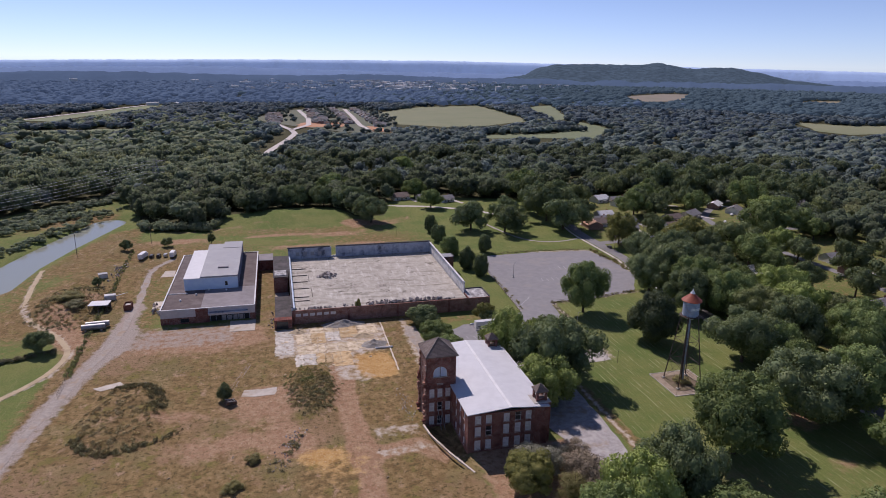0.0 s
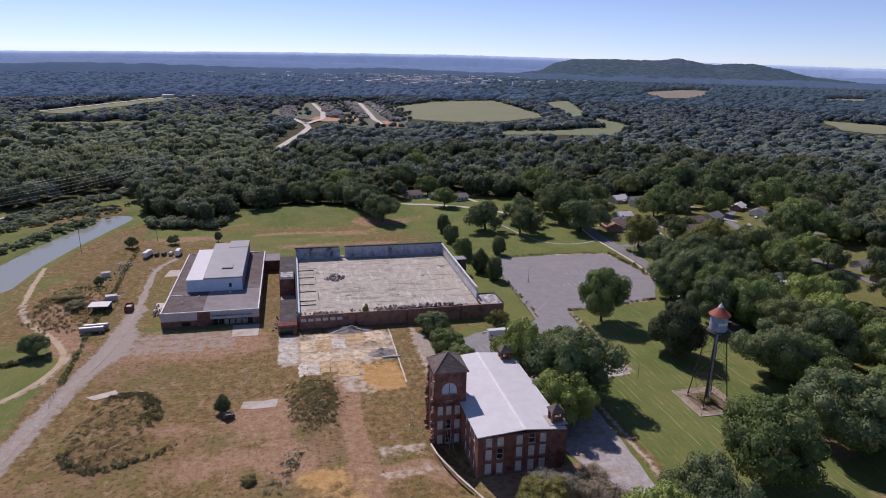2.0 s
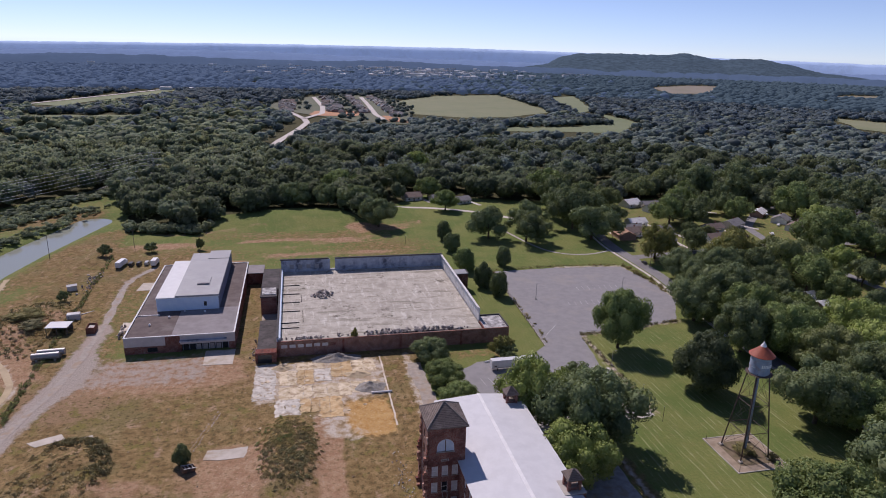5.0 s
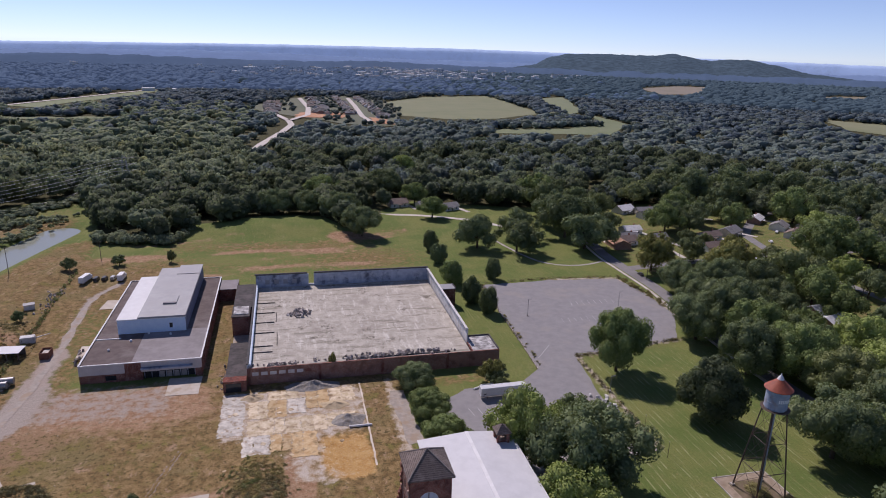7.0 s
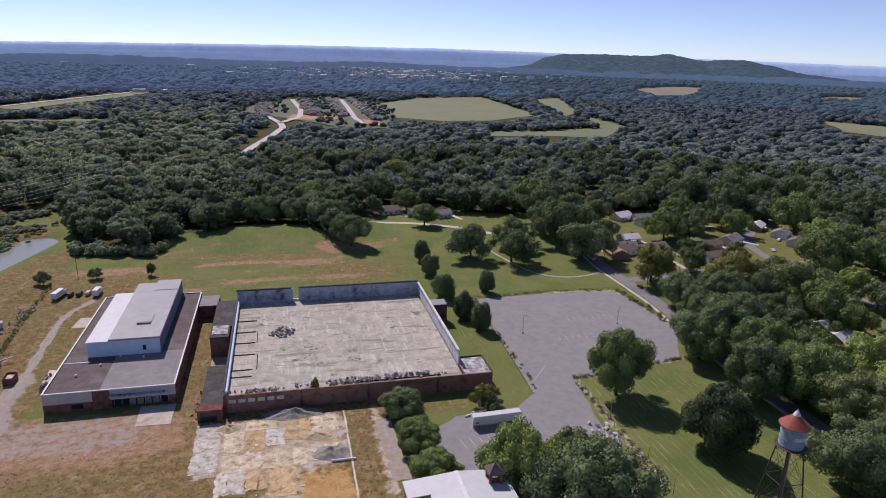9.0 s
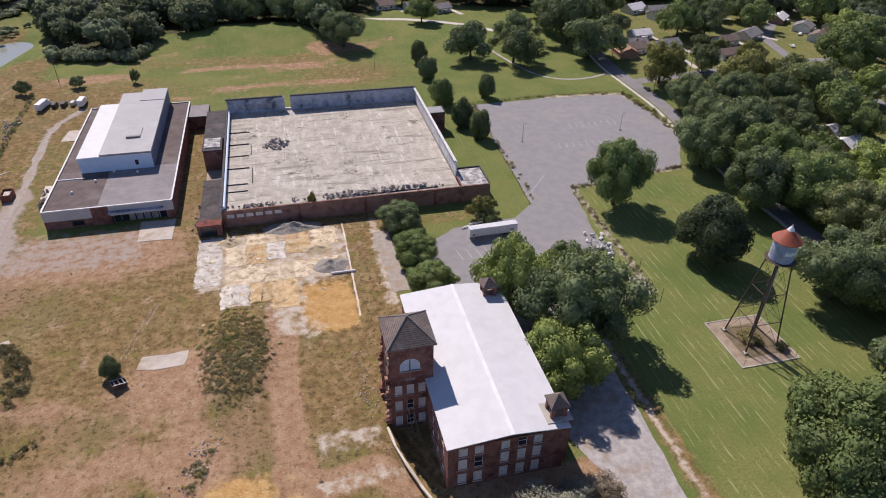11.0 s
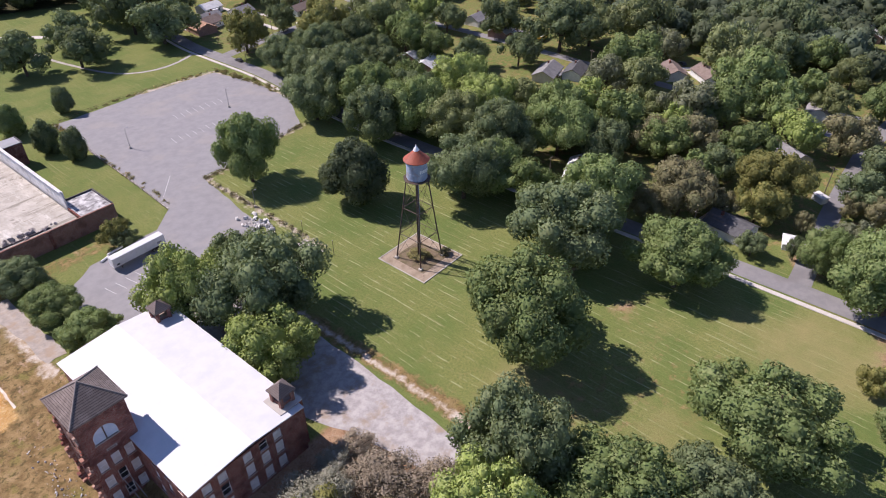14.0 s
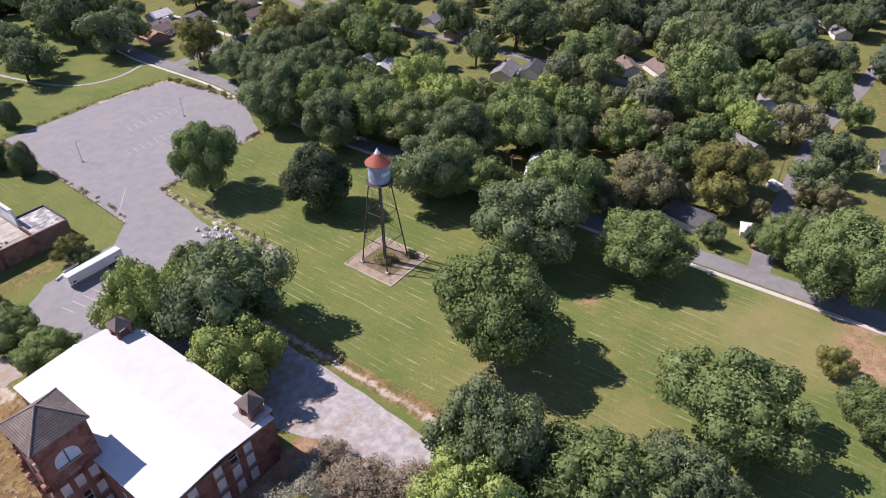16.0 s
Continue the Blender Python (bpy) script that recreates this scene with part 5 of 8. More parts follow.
part("walkway", lathe([(2.7, TB + 0.55), (3.6, TB + 0.55), (3.6, TB + 0.62), (2.7, TB + 0.63)], 32), STEEL, wt, "narrow balcony walkway")
for k in range(16):
    a = 2 * math.pi * k / 16
    part("rail_post", tube((3.55 * math.cos(a), 3.55 * math.sin(a), TB + 0.6), (3.55 * math.cos(a), 3.55 * math.sin(a), TB + 1.6), 0.03, sides=5), STEEL, wt)
part("ladder", box(-0.25, 0.25, -0.05, 0.05, 0, TB), STEEL, wt, "steel ladder", pose(-0.7, -0.3, 0))
pad = thing("tower_yard", "square brick-edged gravel plot under the tower", "plot", 89.0, 25.6, kind="structure")
part("bed", box(-8.1, 8.1, -8.5, 8.5, -0.2, 0.1), BRICK_PAVE, pad, "worn brick and gravel bed")
part("inner_bed", box(-5.4, 5.4, -5.8, 5.8, 0.1, 0.14), surface("weedy_gravel", (0.12, 0.1, 0.05), (0.2, 0.15, 0.1), 0.6), pad, "weedy dark inner bed")
for b in ((-8.4, -8.1, -8.8, 8.8), (8.1, 8.4, -8.8, 8.8)):
    part("border", box(b[0], b[1], b[2], b[3], -0.2, 0.22), CONCRETE, pad)
for y in (-8.8, 8.5):
    part("border", box(-8.1, 8.1, y, y + 0.3, -0.2, 0.22), CONCRETE, pad)
for sx, sy in CORNERS:
    part("fence_post", tube((sx * 7.6, sy * 8.0, 0.1), (sx * 7.6, sy * 8.0, 1.9), 0.05, sides=6), STEEL, pad)

# ---------------------------------------------------------------- vehicles
BODY_WHITE = surface("white_vehicle_paint", (0.72, 0.72, 0.72), (0.78, 0.78, 0.78), 0.8, (0.62, 0.6, 0.57), 0.5, 0.4, rough=0.35)
BODY_DARK = surface("dark_vehicle_paint", (0.04, 0.04, 0.045), (0.07, 0.07, 0.075), 0.8, rough=0.3)
BODY_SILVER = surface("silver_vehicle_paint", (0.4, 0.41, 0.43), (0.48, 0.49, 0.5), 0.8, rough=0.3, metal=0.4)
BODY_YELLOW = surface("yellow_bus_paint", (0.55, 0.36, 0.05), (0.6, 0.4, 0.07), 0.8, rough=0.4)
BODY_RUST = surface("rusty_skip_paint", (0.16, 0.06, 0.04), (0.22, 0.1, 0.07), 0.8)


def wheels(parent, places, r=0.45, w=0.3):
    for x, y in places:
        tyre = part("wheel", tube((0, -w / 2, 0), (0, w / 2, 0), r, sides=16), RUBBER, parent, "", pose(x, y, r))
        part("rim", tube((0, -w / 2 - 0.01, 0), (0, w / 2 + 0.01, 0), r * 0.55, sides=10), STEEL_GREY, tyre)


def semi_trailer(x, y, turn, label, length=16.1):
    t = thing("semi_trailer", label, "trailer", x, y, 0.06, turn)
    body = part("box_body", box(-length / 2, length / 2, -1.3, 1.3, 1.15, 4.05, bevel=0.06), BODY_WHITE, t, "white box body")
    part("roof_sheet", box(-length / 2 + 0.1, length / 2 - 0.1, -1.22, 1.22, 4.05, 4.08), WHITE_ROOF, body)
    part("lower_rail", box(-length / 2 + 0.02, length / 2 - 0.02, -1.33, -1.302, 1.1, 1.3), STEEL_GREY, body)
    part("side_mark", box(-length / 2 + 0.9, -length / 2 + 1.8, -1.32, -1.302, 1.7, 2.2), BODY_DARK, body, "small dark mark")
    part("side_mark", box(length / 2 - 2.6, length / 2 - 1.2, -1.32, -1.302, 2.0, 2.6), STEEL_GREY, body, "small grey mark")
    for k in range(1, 8):
        part("side_rib", box(-length / 2 + 2 * k, -length / 2 + 2 * k + 0.05, -1.32, -1.303, 1.3, 4.0), BODY_WHITE, body)
    part("undercarriage", box(length / 2 - 5.0, length / 2 - 0.6, -0.9, 0.9, 0.8, 1.1), STEEL, t)
    for sy in (-0.8, 0.8):
        part("landing_leg", box(-length / 2 + 2.2, -length / 2 + 2.4, sy - 0.1, sy + 0.1, 0, 1.1), STEEL, t)
    wheels(t, [(length / 2 - 4.0, -1.05), (length / 2 - 4.0, 1.05), (length / 2 - 2.7, -1.05), (length / 2 - 2.7, 1.05)], 0.5, 0.5)
    return t


def box_truck(x, y, turn, paint, label, length=7.0):
    t = thing("box_truck", label, "truck", x, y, 0, turn, group="vehicles in the works yard")
    part("cargo_box", box(-length / 2, length / 2 - 1.9, -1.2, 1.2, 0.9, 3.6, bevel=0.05), paint, t)
    cab = part("cab", box(length / 2 - 1.8, length / 2, -1.1, 1.1, 0.6, 2.5, bevel=0.2), BODY_WHITE, t)
    part("windscreen", box(length / 2 - 0.03, length / 2 + 0.02, -0.9, 0.9, 1.5, 2.2), DARK_GLASS, cab)
    part("chassis", box(-length / 2 + 0.2, length / 2 - 0.2, -0.5, 0.5, 0.5, 0.88), STEEL, t)
    wheels(t, [(-length / 2 + 1.4, -1.0), (-length / 2 + 1.4, 1.0), (length / 2 - 1.0, -1.0), (length / 2 - 1.0, 1.0)], 0.48, 0.35)
    return t


def car(x, y, turn, paint, label, z=0.08, van=False):
    t = thing("car", label, "car", x, y, z, turn, group="parked cars")
    bm = bmesh.new()
    prof = [(-2.2, 0.35), (2.2, 0.35), (2.25, 0.75), (1.2, 0.92), (0.55, 1.45), (-1.2, 1.48), (-1.9, 0.98), (-2.25, 0.9)]
    if van:
        prof = [(-2.3, 0.35), (2.3, 0.35), (2.35, 0.85), (1.7, 1.05), (1.1, 1.85), (-2.25, 1.9), (-2.35, 0.9)]
    rows = [[bm.verts.new((px, py * (0.86 if pz > 1.2 else 1), pz)) for px, pz in prof] for py in (-0.88, 0.88)]
    n = len(prof)
    for k in range(n):
        bm.faces.new((rows[0][k], rows[0][(k + 1) % n], rows[1][(k + 1) % n], rows[1][k]))
    bm.faces.new(rows[0][::-1])
    bm.faces.new(rows[1])
    bmesh.ops.recalc_face_normals(bm, faces=bm.faces[:])
    body = part("body", bm, paint, t)
    for sy in (-1, 1):
        y0, y1 = sorted((sy * 0.8, sy * 0.885))
        part("side_window", box(-1.2, 0.6, y0, y1, 1.0, 1.36), DARK_GLASS, body)
    wheels(t, [(-1.4, -0.78), (-1.4, 0.78), (1.4, -0.78), (1.4, 0.78)], 0.33, 0.22)
    return t


semi_trailer(37.2, 88.3, 1.5, "white box semi-trailer parked on worn asphalt")
box_truck(-127.0, 228.5, 78, BODY_WHITE, "white box truck parked on gravel", 9.5)
box_truck(-111.0, 229.0, 85, BODY_WHITE, "small white box truck on the yard", 7.5)
for x, y, p, l in ((-122.6, 229.5, BODY_DARK, "dark parked pickup in the works yard"), (-118.9, 229.8, BODY_DARK, "dark parked car in the works yard"),
                   (-115.2, 230.2, BODY_SILVER, "silver parked van in the works yard")):
    car(x, y, 85, p, l, 0.05, True)
CARS = ((192, 214, 5, 0), (205, 217, 5, 1), (228, 222, 95, 2), (289, 262, 40, 0), (247, 180, 90, 1), (243, 92, 85, 2), (150, 196, 88, 1), (268, 242, 70, 0),
        (222, 42, 10, 2), (280, 30, 60, 1), (330, 214, 2, 0), (251, -20, 92, 1))
for x, y, a, k in CARS:
    car(x, y, a, (BODY_WHITE, BODY_DARK, BODY_SILVER)[k], ("white", "dark", "silver")[k] + " car parked by a residential street")
bus = thing("school_bus", "yellow and white bus parked by a house", "bus", 268, 100, 0.05, 8)
bus_body = part("body", box(-4.6, 4.6, -1.2, 1.2, 0.6, 2.9, bevel=0.18), BODY_YELLOW, bus)
part("roof", box(-4.5, 4.5, -1.1, 1.1, 2.88, 2.97), BODY_WHITE, bus_body, "white roof")
for sy in (-1.21, 1.19):
    part("window_row", box(-4.0, 3.6, sy, sy + 0.02, 1.7, 2.4), DARK_GLASS, bus_body)
wheels(bus, [(-2.8, -1.0), (-2.8, 1.0), (3.0, -1.0), (3.0, 1.0)], 0.48, 0.3)

# ---------------------------------------------------------------- sheds, skips and tanks by the works road
shed = thing("open_shed", "small open-sided shed with white roof", "shed", -131.5, 147.0, 0, -4)
part("roof", box(-4.2, 4.2, -3.2, 3.2, 3.1, 3.3), WHITE_ROOF, shed, "flat white metal roof")
for x, y in itertools.product((-3.8, 0, 3.8), (-2.8, 2.8)):
    part("post", box(x - 0.12, x + 0.12, y - 0.12, y + 0.12, 0, 3.1), WOOD_GREY, shed)
part("back_wall", box(-3.9, 3.9, 2.95, 3.1, 0, 3.0), WOOD_GREY, shed)
skip = thing("skip", "dark rusty open skip on the gravel", "skip", -119.5, 146, 0, 92)
for b in ((-2.6, 2.6, -1.6, -1.45, 0.2, 2.6), (-2.6, 2.6, 1.45, 1.6, 0.2, 2.6), (-2.6, -2.45, -1.45, 1.45, 0.2, 2.6), (2.45, 2.6, -1.45, 1.45, 0.2, 2.6)):
    part("side", box(*b), BODY_RUST, skip)
part("floor", box(-2.6, 2.6, -1.6, 1.6, 0.0, 0.199), BODY_RUST, skip)
part("scrap", box(-2.4, 2.4, -1.4, 1.4, 0.2, 1.9, bevel=0.3), RUBBLE, skip, "loose scrap filling")
for k, y in enumerate((121, 124)):
    tk = thing("storage_tank", "long grey steel tank lying on blocks", "tank", -128.5 + k, y + 1.0, 0, 4, group="tanks beside the works road")
    part("shell", tube((-4.5, 0, 1.6), (4.5, 0, 1.6), 1.25, sides=20), STEEL_GREY, tk)
    for x in (-3.0, 3.0):
        part("cradle", box(x - 0.3, x + 0.3, -1.1, 1.1, 0, 0.7), CONCRETE, tk)
rack = thing("machine_frame", "pale old machine frame with a short jib", "machine", -130, 160, 0, 10)
part("cabin", box(-2.5, 2.5, -1.5, 1.5, 0.0, 2.6, bevel=0.15), WALL_PALE, rack)
part("jib", tube((2.4, 0, 1.6), (7.5, 2.0, 2.0), 0.25, 0.15), STEEL_GREY, rack, "grey steel jib")
part("base", box(-3, 3, -1.8, 1.8, -0.2, 0.0), STEEL, rack)
junk = thing("steel_bin", "tipped grey open steel bin in the dry grass", "bin", -69.2, 44.4, 0, 30)
tip = pose(0, 0, 0.45, 0, 14, 0)
for x0, x1, y0, y1, z0, z1 in ((-1.7, 1.7, -1.0, 1.0, 0, 0.08), (-1.7, 1.7, -1.0, -0.92, 0.08, 1.3), (-1.7, 1.7, 0.92, 1.0, 0.08, 1.3), (-1.7, -1.62, -0.92, 0.92, 0.08, 1.3), (1.62, 1.7, -0.92, 0.92, 0.08, 1.3)):
    part("panel", box(x0, x1, y0, y1, z0, z1), STEEL, junk, "", tip)
for y in (-1.02, 1.02):
    part("rim", box(-1.75, 1.75, y - 0.06, y + 0.06, 1.3, 1.42), WALL_PALE, junk, "pale rim bar", tip)
for x in (-1.0, 0.0, 1.0):
    part("cross_bar", box(x - 0.05, x + 0.05, -0.96, 0.96, 1.3, 1.4), WALL_PALE, junk, "pale cross bar", tip)
for k, (x, y, l, a) in enumerate(((-12, 78.5, 7, 0), (34, 96.2, 5, 8), (30, 94.5, 3, 20))):
    tagged(part("pipe_length", tube((-l / 2, 0, 0.3), (l / 2, 0, 0.3), 0.35, sides=12), WHITE_PAINT, None, "", pose(x, y, 0.05, 0, 0, a)),
           "white pipe length lying on the ground", "pipe")
box_w = thing("site_cabin", "small weathered white cabin in the scrub", "cabin", -141, 196, 0, 20)
part("body", box(-2, 2, -1.4, 1.4, 0, 2.2, bevel=0.05), WALL_PALE, box_w)
part("roof", box(-2.2, 2.2, -1.6, 1.6, 2.2, 2.4), METAL_GREY, box_w)

# ---------------------------------------------------------------- lamps, poles, fences, wires


def lot_lamp(x, y, h=8.0):
    t = thing("lot_lamp", "tall grey parking-lot lamp pole", "street lamp", x, y, 0.06, group="lamps in the parking lot")
    part("pole", tube((0, 0, 0), (0, 0, h), 0.11, 0.07), STEEL_GREY, t)
    part("base", lathe([(0.4, 0), (0.4, 0.6), (0.3, 0.65)], 12), CONCRETE, t)
    part("arm", tube((0, 0, h - 0.15), (1.1, 0, h + 0.1), 0.05), STEEL_GREY, t)
    part("head", box(0.7, 1.5, -0.18, 0.18, h, h + 0.16, bevel=0.04), STEEL_GREY, t, "flat lamp head")


lot_lamp(70.3, 153.0)
lot_lamp(115.4, 155.2)
lot_lamp(75, 84, 6.0)


def utility_pole(x, y, h=10.0, turn=0.0, arms=1):
    t = thing("utility_pole", "weathered wooden utility pole with cross-arm", "utility pole", x, y, 0, turn, group="utility poles")
    part("pole", tube((0, 0, 0), (0, 0, h), 0.16, 0.11), WOOD_GREY, t)
    for k in range(arms):
        part("cross_arm", box(-1.2, 1.2, -0.07, 0.07, h - 0.8 - k, h - 0.62 - k), WOOD_GREY, t)
        for s in (-1.05, 0.0, 1.05):
            part("insulator", tube((s, 0, h - 0.61 - k), (s, 0, h - 0.4 - k), 0.05, sides=6), WHITE_PAINT, t)
    return t


def wire(points, r=0.02, label="thin dark overhead line", sag=0.6, metal=None):
    c = bpy.data.curves.new("overhead_wire", "CURVE")
    c.dimensions, c.bevel_depth, c.bevel_resolution = "3D", r, 0
    s = c.splines.new("POLY")
    pts = []
    for a, b in zip(points, points[1:]):
        for k in range(8):
            f = k / 8
            pts.append(tuple(a[i] + (b[i] - a[i]) * f - (sag * 4 * f * (1 - f) if i == 2 else 0) for i in range(3)))
    pts.append(points[-1])
    s.points.add(len(pts) - 1)
    for p, q in zip(s.points, pts):
        p.co = (*q, 1)
    c.materials.append(metal or STEEL)
    return tagged(new("overhead_wire", c), label, "wire", "overhead wires")


POLE_Y = (-110, -72, -30, 20, 62, 104, 146, 190, 236)
for y in POLE_Y:
    utility_pole(148.2 + (2 if y > 120 else 0), y, 10, 0)
for dx in (-1.05, 1.05):
    wire([(148.2 + (2 if y > 120 else 0) + dx, y, 9.6) for y in POLE_Y])
utility_pole(-166, 246, 14, 30, 1)
utility_pole(-128, 262, 11)
for x, y in ((200, -54), (235, -52), (246, 60), (247, 150), (180, 208), (225, 211), (290, 214)):
    utility_pole(x, y, 10, 90)
for x, y in ((73.7, 45.5), (70.5, 52), (74.5, 60), (50.5, 227), (24, 250)):
    t = thing("steel_post", "slim dark steel post in the grass", "post", x, y, 0, group="single posts")
    part("post", tube((0, 0, 0), (0, 0, 5.2), 0.08, 0.06), STEEL, t)
    part("cap", tube((0, 0, 5.2), (0, 0, 5.35), 0.12, sides=8), STEEL_GREY, t)


def fence(line, label, h=1.8, gap=3.0, post_r=0.045, mat_=None, rails=2):
    f = thing("wire_fence", label, "fence", kind="structure")
    post = tube((0, 0, 0), (0, 0, h), post_r, sides=6)
    me = bpy.data.meshes.new("post")
    post.to_mesh(me)
    post.free()
    me.materials.append(mat_ or STEEL)
    for (ax, ay), (bx, by) in zip(line, line[1:]):
        n = max(1, int(math.hypot(bx - ax, by - ay) / gap))
        for k in range(n):
            x, y = ax + (bx - ax) * k / n, ay + (by - ay) * k / n
            put("post", me, STEEL, f, "", pose(x, y, float(height(np.array(x), np.array(y)))))
        for r in range(rails):
            z = h * (r + 1) / rails - 0.05
            part("rail", tube((ax, ay, z), (bx, by, z), 0.03, sides=5), mat_ or STEEL, f)
    return f


fence([(55.8, 104.5), (57.4, 130), (58.6, 154), (60.4, 176), (61, 194)], "rusty wire fence along the parking lot edge", 1.7)
fence([(61, 196), (98, 197.5), (135, 195)], "low wire fence behind the parking lot", 1.4)
fence([(74.5, 112.4), (91, 112), (109, 115), (125, 118.5), (136, 119)], "wire fence between lot and lawn", 1.5)
fence([(75, 112), (74.4, 86), (73.5, 64), (71.8, 50), (66, 44)], "wire fence beside the lawn", 1.6)
fence([(-126, 62), (-128.2, 95), (-130, 128), (-131.5, 161), (-132.7, 192), (-135.8, 248)], "overgrown wire fence by the works", 1.6)
lot_kerb = thing("lot_kerb", "worn low concrete kerb along the lot", "kerb", kind="structure")
for a, b in (((56.5, 105), (58.2, 130)), ((58.2, 130), (59.2, 154)), ((59.2, 154), (60.4, 176)), ((76, 113.2), (91, 112.8)), ((91, 112.8), (108, 115.8))):
    part("kerb_length", strip([a, b], 0.4, 0.2, drop=0.4), RUBBLE, lot_kerb)

# painted bays
lines = thing("bay_lines", "faded white parking bay lines", "road marking", kind="structure")
for k in range(8):
    part("line", box(-2.4, 2.4, -0.07, 0.07, 0.065, 0.07), LINE, lines, "", pose(84 + 3.0 * k, 146, 0, 0, 0, 82))
    part("line", box(-2.4, 2.4, -0.07, 0.07, 0.065, 0.07), LINE, lines, "", pose(96 + 3.0 * k, 164, 0, 0, 0, 82))
for k in range(6):
    part("line", box(-2.4, 2.4, -0.07, 0.07, 0.065, 0.07), LINE, lines, "", pose(24 + 3.0 * k, 80, 0, 0, 0, 100))
part("line", box(-7, 7, -0.08, 0.08, 0.065, 0.07), LINE, lines, "", pose(64, 118, 0, 0, 0, 50))

# broken floor slabs of the vanished wings: pieces of their own
TRENCH_STRIP = surface("trench_strip_brown", (0.24, 0.19, 0.15), (0.36, 0.3, 0.25), 1.2, (0.16, 0.12, 0.09), 0.5)
slabs = thing("demolished_floor", "broken pale concrete floor on clay", "floor slab", kind="structure")
r = random.Random(21)
BAYS = ((-54.5, -47.2, 97, 105, 1), (-54.5, -47.2, 89.5, 96.8, 1), (-54.5, -47.2, 80, 89.3, 1), (-46, -40.1, 88.5, 99, 0), (-39.9, -34.1, 88.5, 99, 2), (-40, -30, 99.2, 104.6, 0),
        (-33.9, -28.1, 90, 99, 1), (-27.9, -20.5, 92, 104, 2), (-20.3, -12, 95, 104, 0), (-46, -38.1, 79, 87.4, 0), (-37.9, -30.1, 79, 87.4, 0), (-29.9, -22.1, 79, 87.8, 0), (-21.9, -12, 80, 88, 0),
        (-47, -39.1, 68, 78.8, 1), (-38.9, -33, 70, 78.8, 2), (-32.8, -25.5, 66, 78.8, 2))
for k, (x0, x1, y0, y1, m) in enumerate(BAYS):
    split = x0 + (x1 - x0) * r.uniform(0.4, 0.6)
    for i in range(2):
        xa, xb = (x0, split - 0.03) if i == 0 else (split + 0.03, x1)
        pts = [(xa, y0), (xb, y0), (xb, y1), (xa, y1)]
        part("slab_piece", sheet(pts, 0.03 + 0.004 * ((k * 2 + i) % 17), thick=0.12, rough=0.38, seed=k * 2 + i, step=0.6), (SLAB_CREAM, SLAB_GREY, SLAB_TAN)[m], slabs)
for k in range(40):
    x, y = r.uniform(-54, -11), r.uniform(60, 105)
    w = r.uniform(0.3, 1.0)
    pts = [(x + w * math.cos(t) * r.uniform(0.6, 1.2), y + w * math.sin(t) * r.uniform(0.6, 1.2)) for t in (0, 1, 2, 3, 4, 5)]
    part("slab_piece", sheet(pts, 0.12 + 0.004 * (k % 8), thick=0.2), SLAB_CREAM, slabs)
part("slab_piece", sheet([(0.5, 66), (6.0, 66), (5.0, 98), (-0.5, 98)], 0.07, thick=0.2, rough=0.7, seed=77, step=2.5), GRAVEL, slabs)
for k, pts in enumerate(([(-66.1, 49.4), (-65.2, 54), (-59, 53.6), (-53.3, 54.1), (-54.9, 48.8), (-60, 48.6)], [(-116, 66.5), (-108, 70), (-106, 67), (-113, 64)], [(-104, 66), (-99, 68), (-97, 63), (-103, 61)], [(-10, 58), (-9.5, 58), (-9.2, 106), (-9.7, 106)])):
    part("slab_piece", sheet(pts, 0.09, thick=0.2, rough=0.14, seed=k, step=1.5), CONCRETE_PALE, slabs)
# Two parallel trenches, whose dark lines are laid as thin raised strips.
for off in (-0.6, 0.6):
    k = 0.0
    while k < 1:
        n = k + r.uniform(0.02, 0.07)
        if r.random() < 0.82:
            a0, a1 = ((-69.8 + 6.2 * q + off + r.uniform(-0.22, 0.22), 54.3 + 21.7 * q) for q in (k, n))
            part("footing_stone", strip([a0, a1], r.uniform(0.16, 0.36), 0.06, rough=0.2, seed=int(k * 900), drop=0.4), TRENCH_STRIP, slabs)
        k = n + r.uniform(0.004, 0.02)

# ---------------------------------------------------------------- houses
ROOFS = [surface("house_roof_" + n, a, b, 0.8, (a[0] * 0.8, a[1] * 0.8, a[2] * 0.8), 0.3) for n, a, b in (
    ("grey", (0.2, 0.195, 0.2), (0.27, 0.26, 0.26)), ("brown", (0.17, 0.13, 0.11), (0.23, 0.18, 0.155)),
    ("dark", (0.08, 0.08, 0.085), (0.12, 0.12, 0.125)), ("orange", (0.34, 0.2, 0.13), (0.4, 0.25, 0.17)), ("pale", (0.6, 0.6, 0.61), (0.72, 0.72, 0.72)))]
SIDINGS = [surface("house_wall_" + n, a, b, 0.8) for n, a, b in (("white", (0.62, 0.62, 0.6), (0.72, 0.72, 0.7)), ("cream", (0.5, 0.45, 0.36), (0.58, 0.53, 0.44)),
                                                                 ("brick", (0.27, 0.17, 0.14), (0.33, 0.22, 0.18)))]


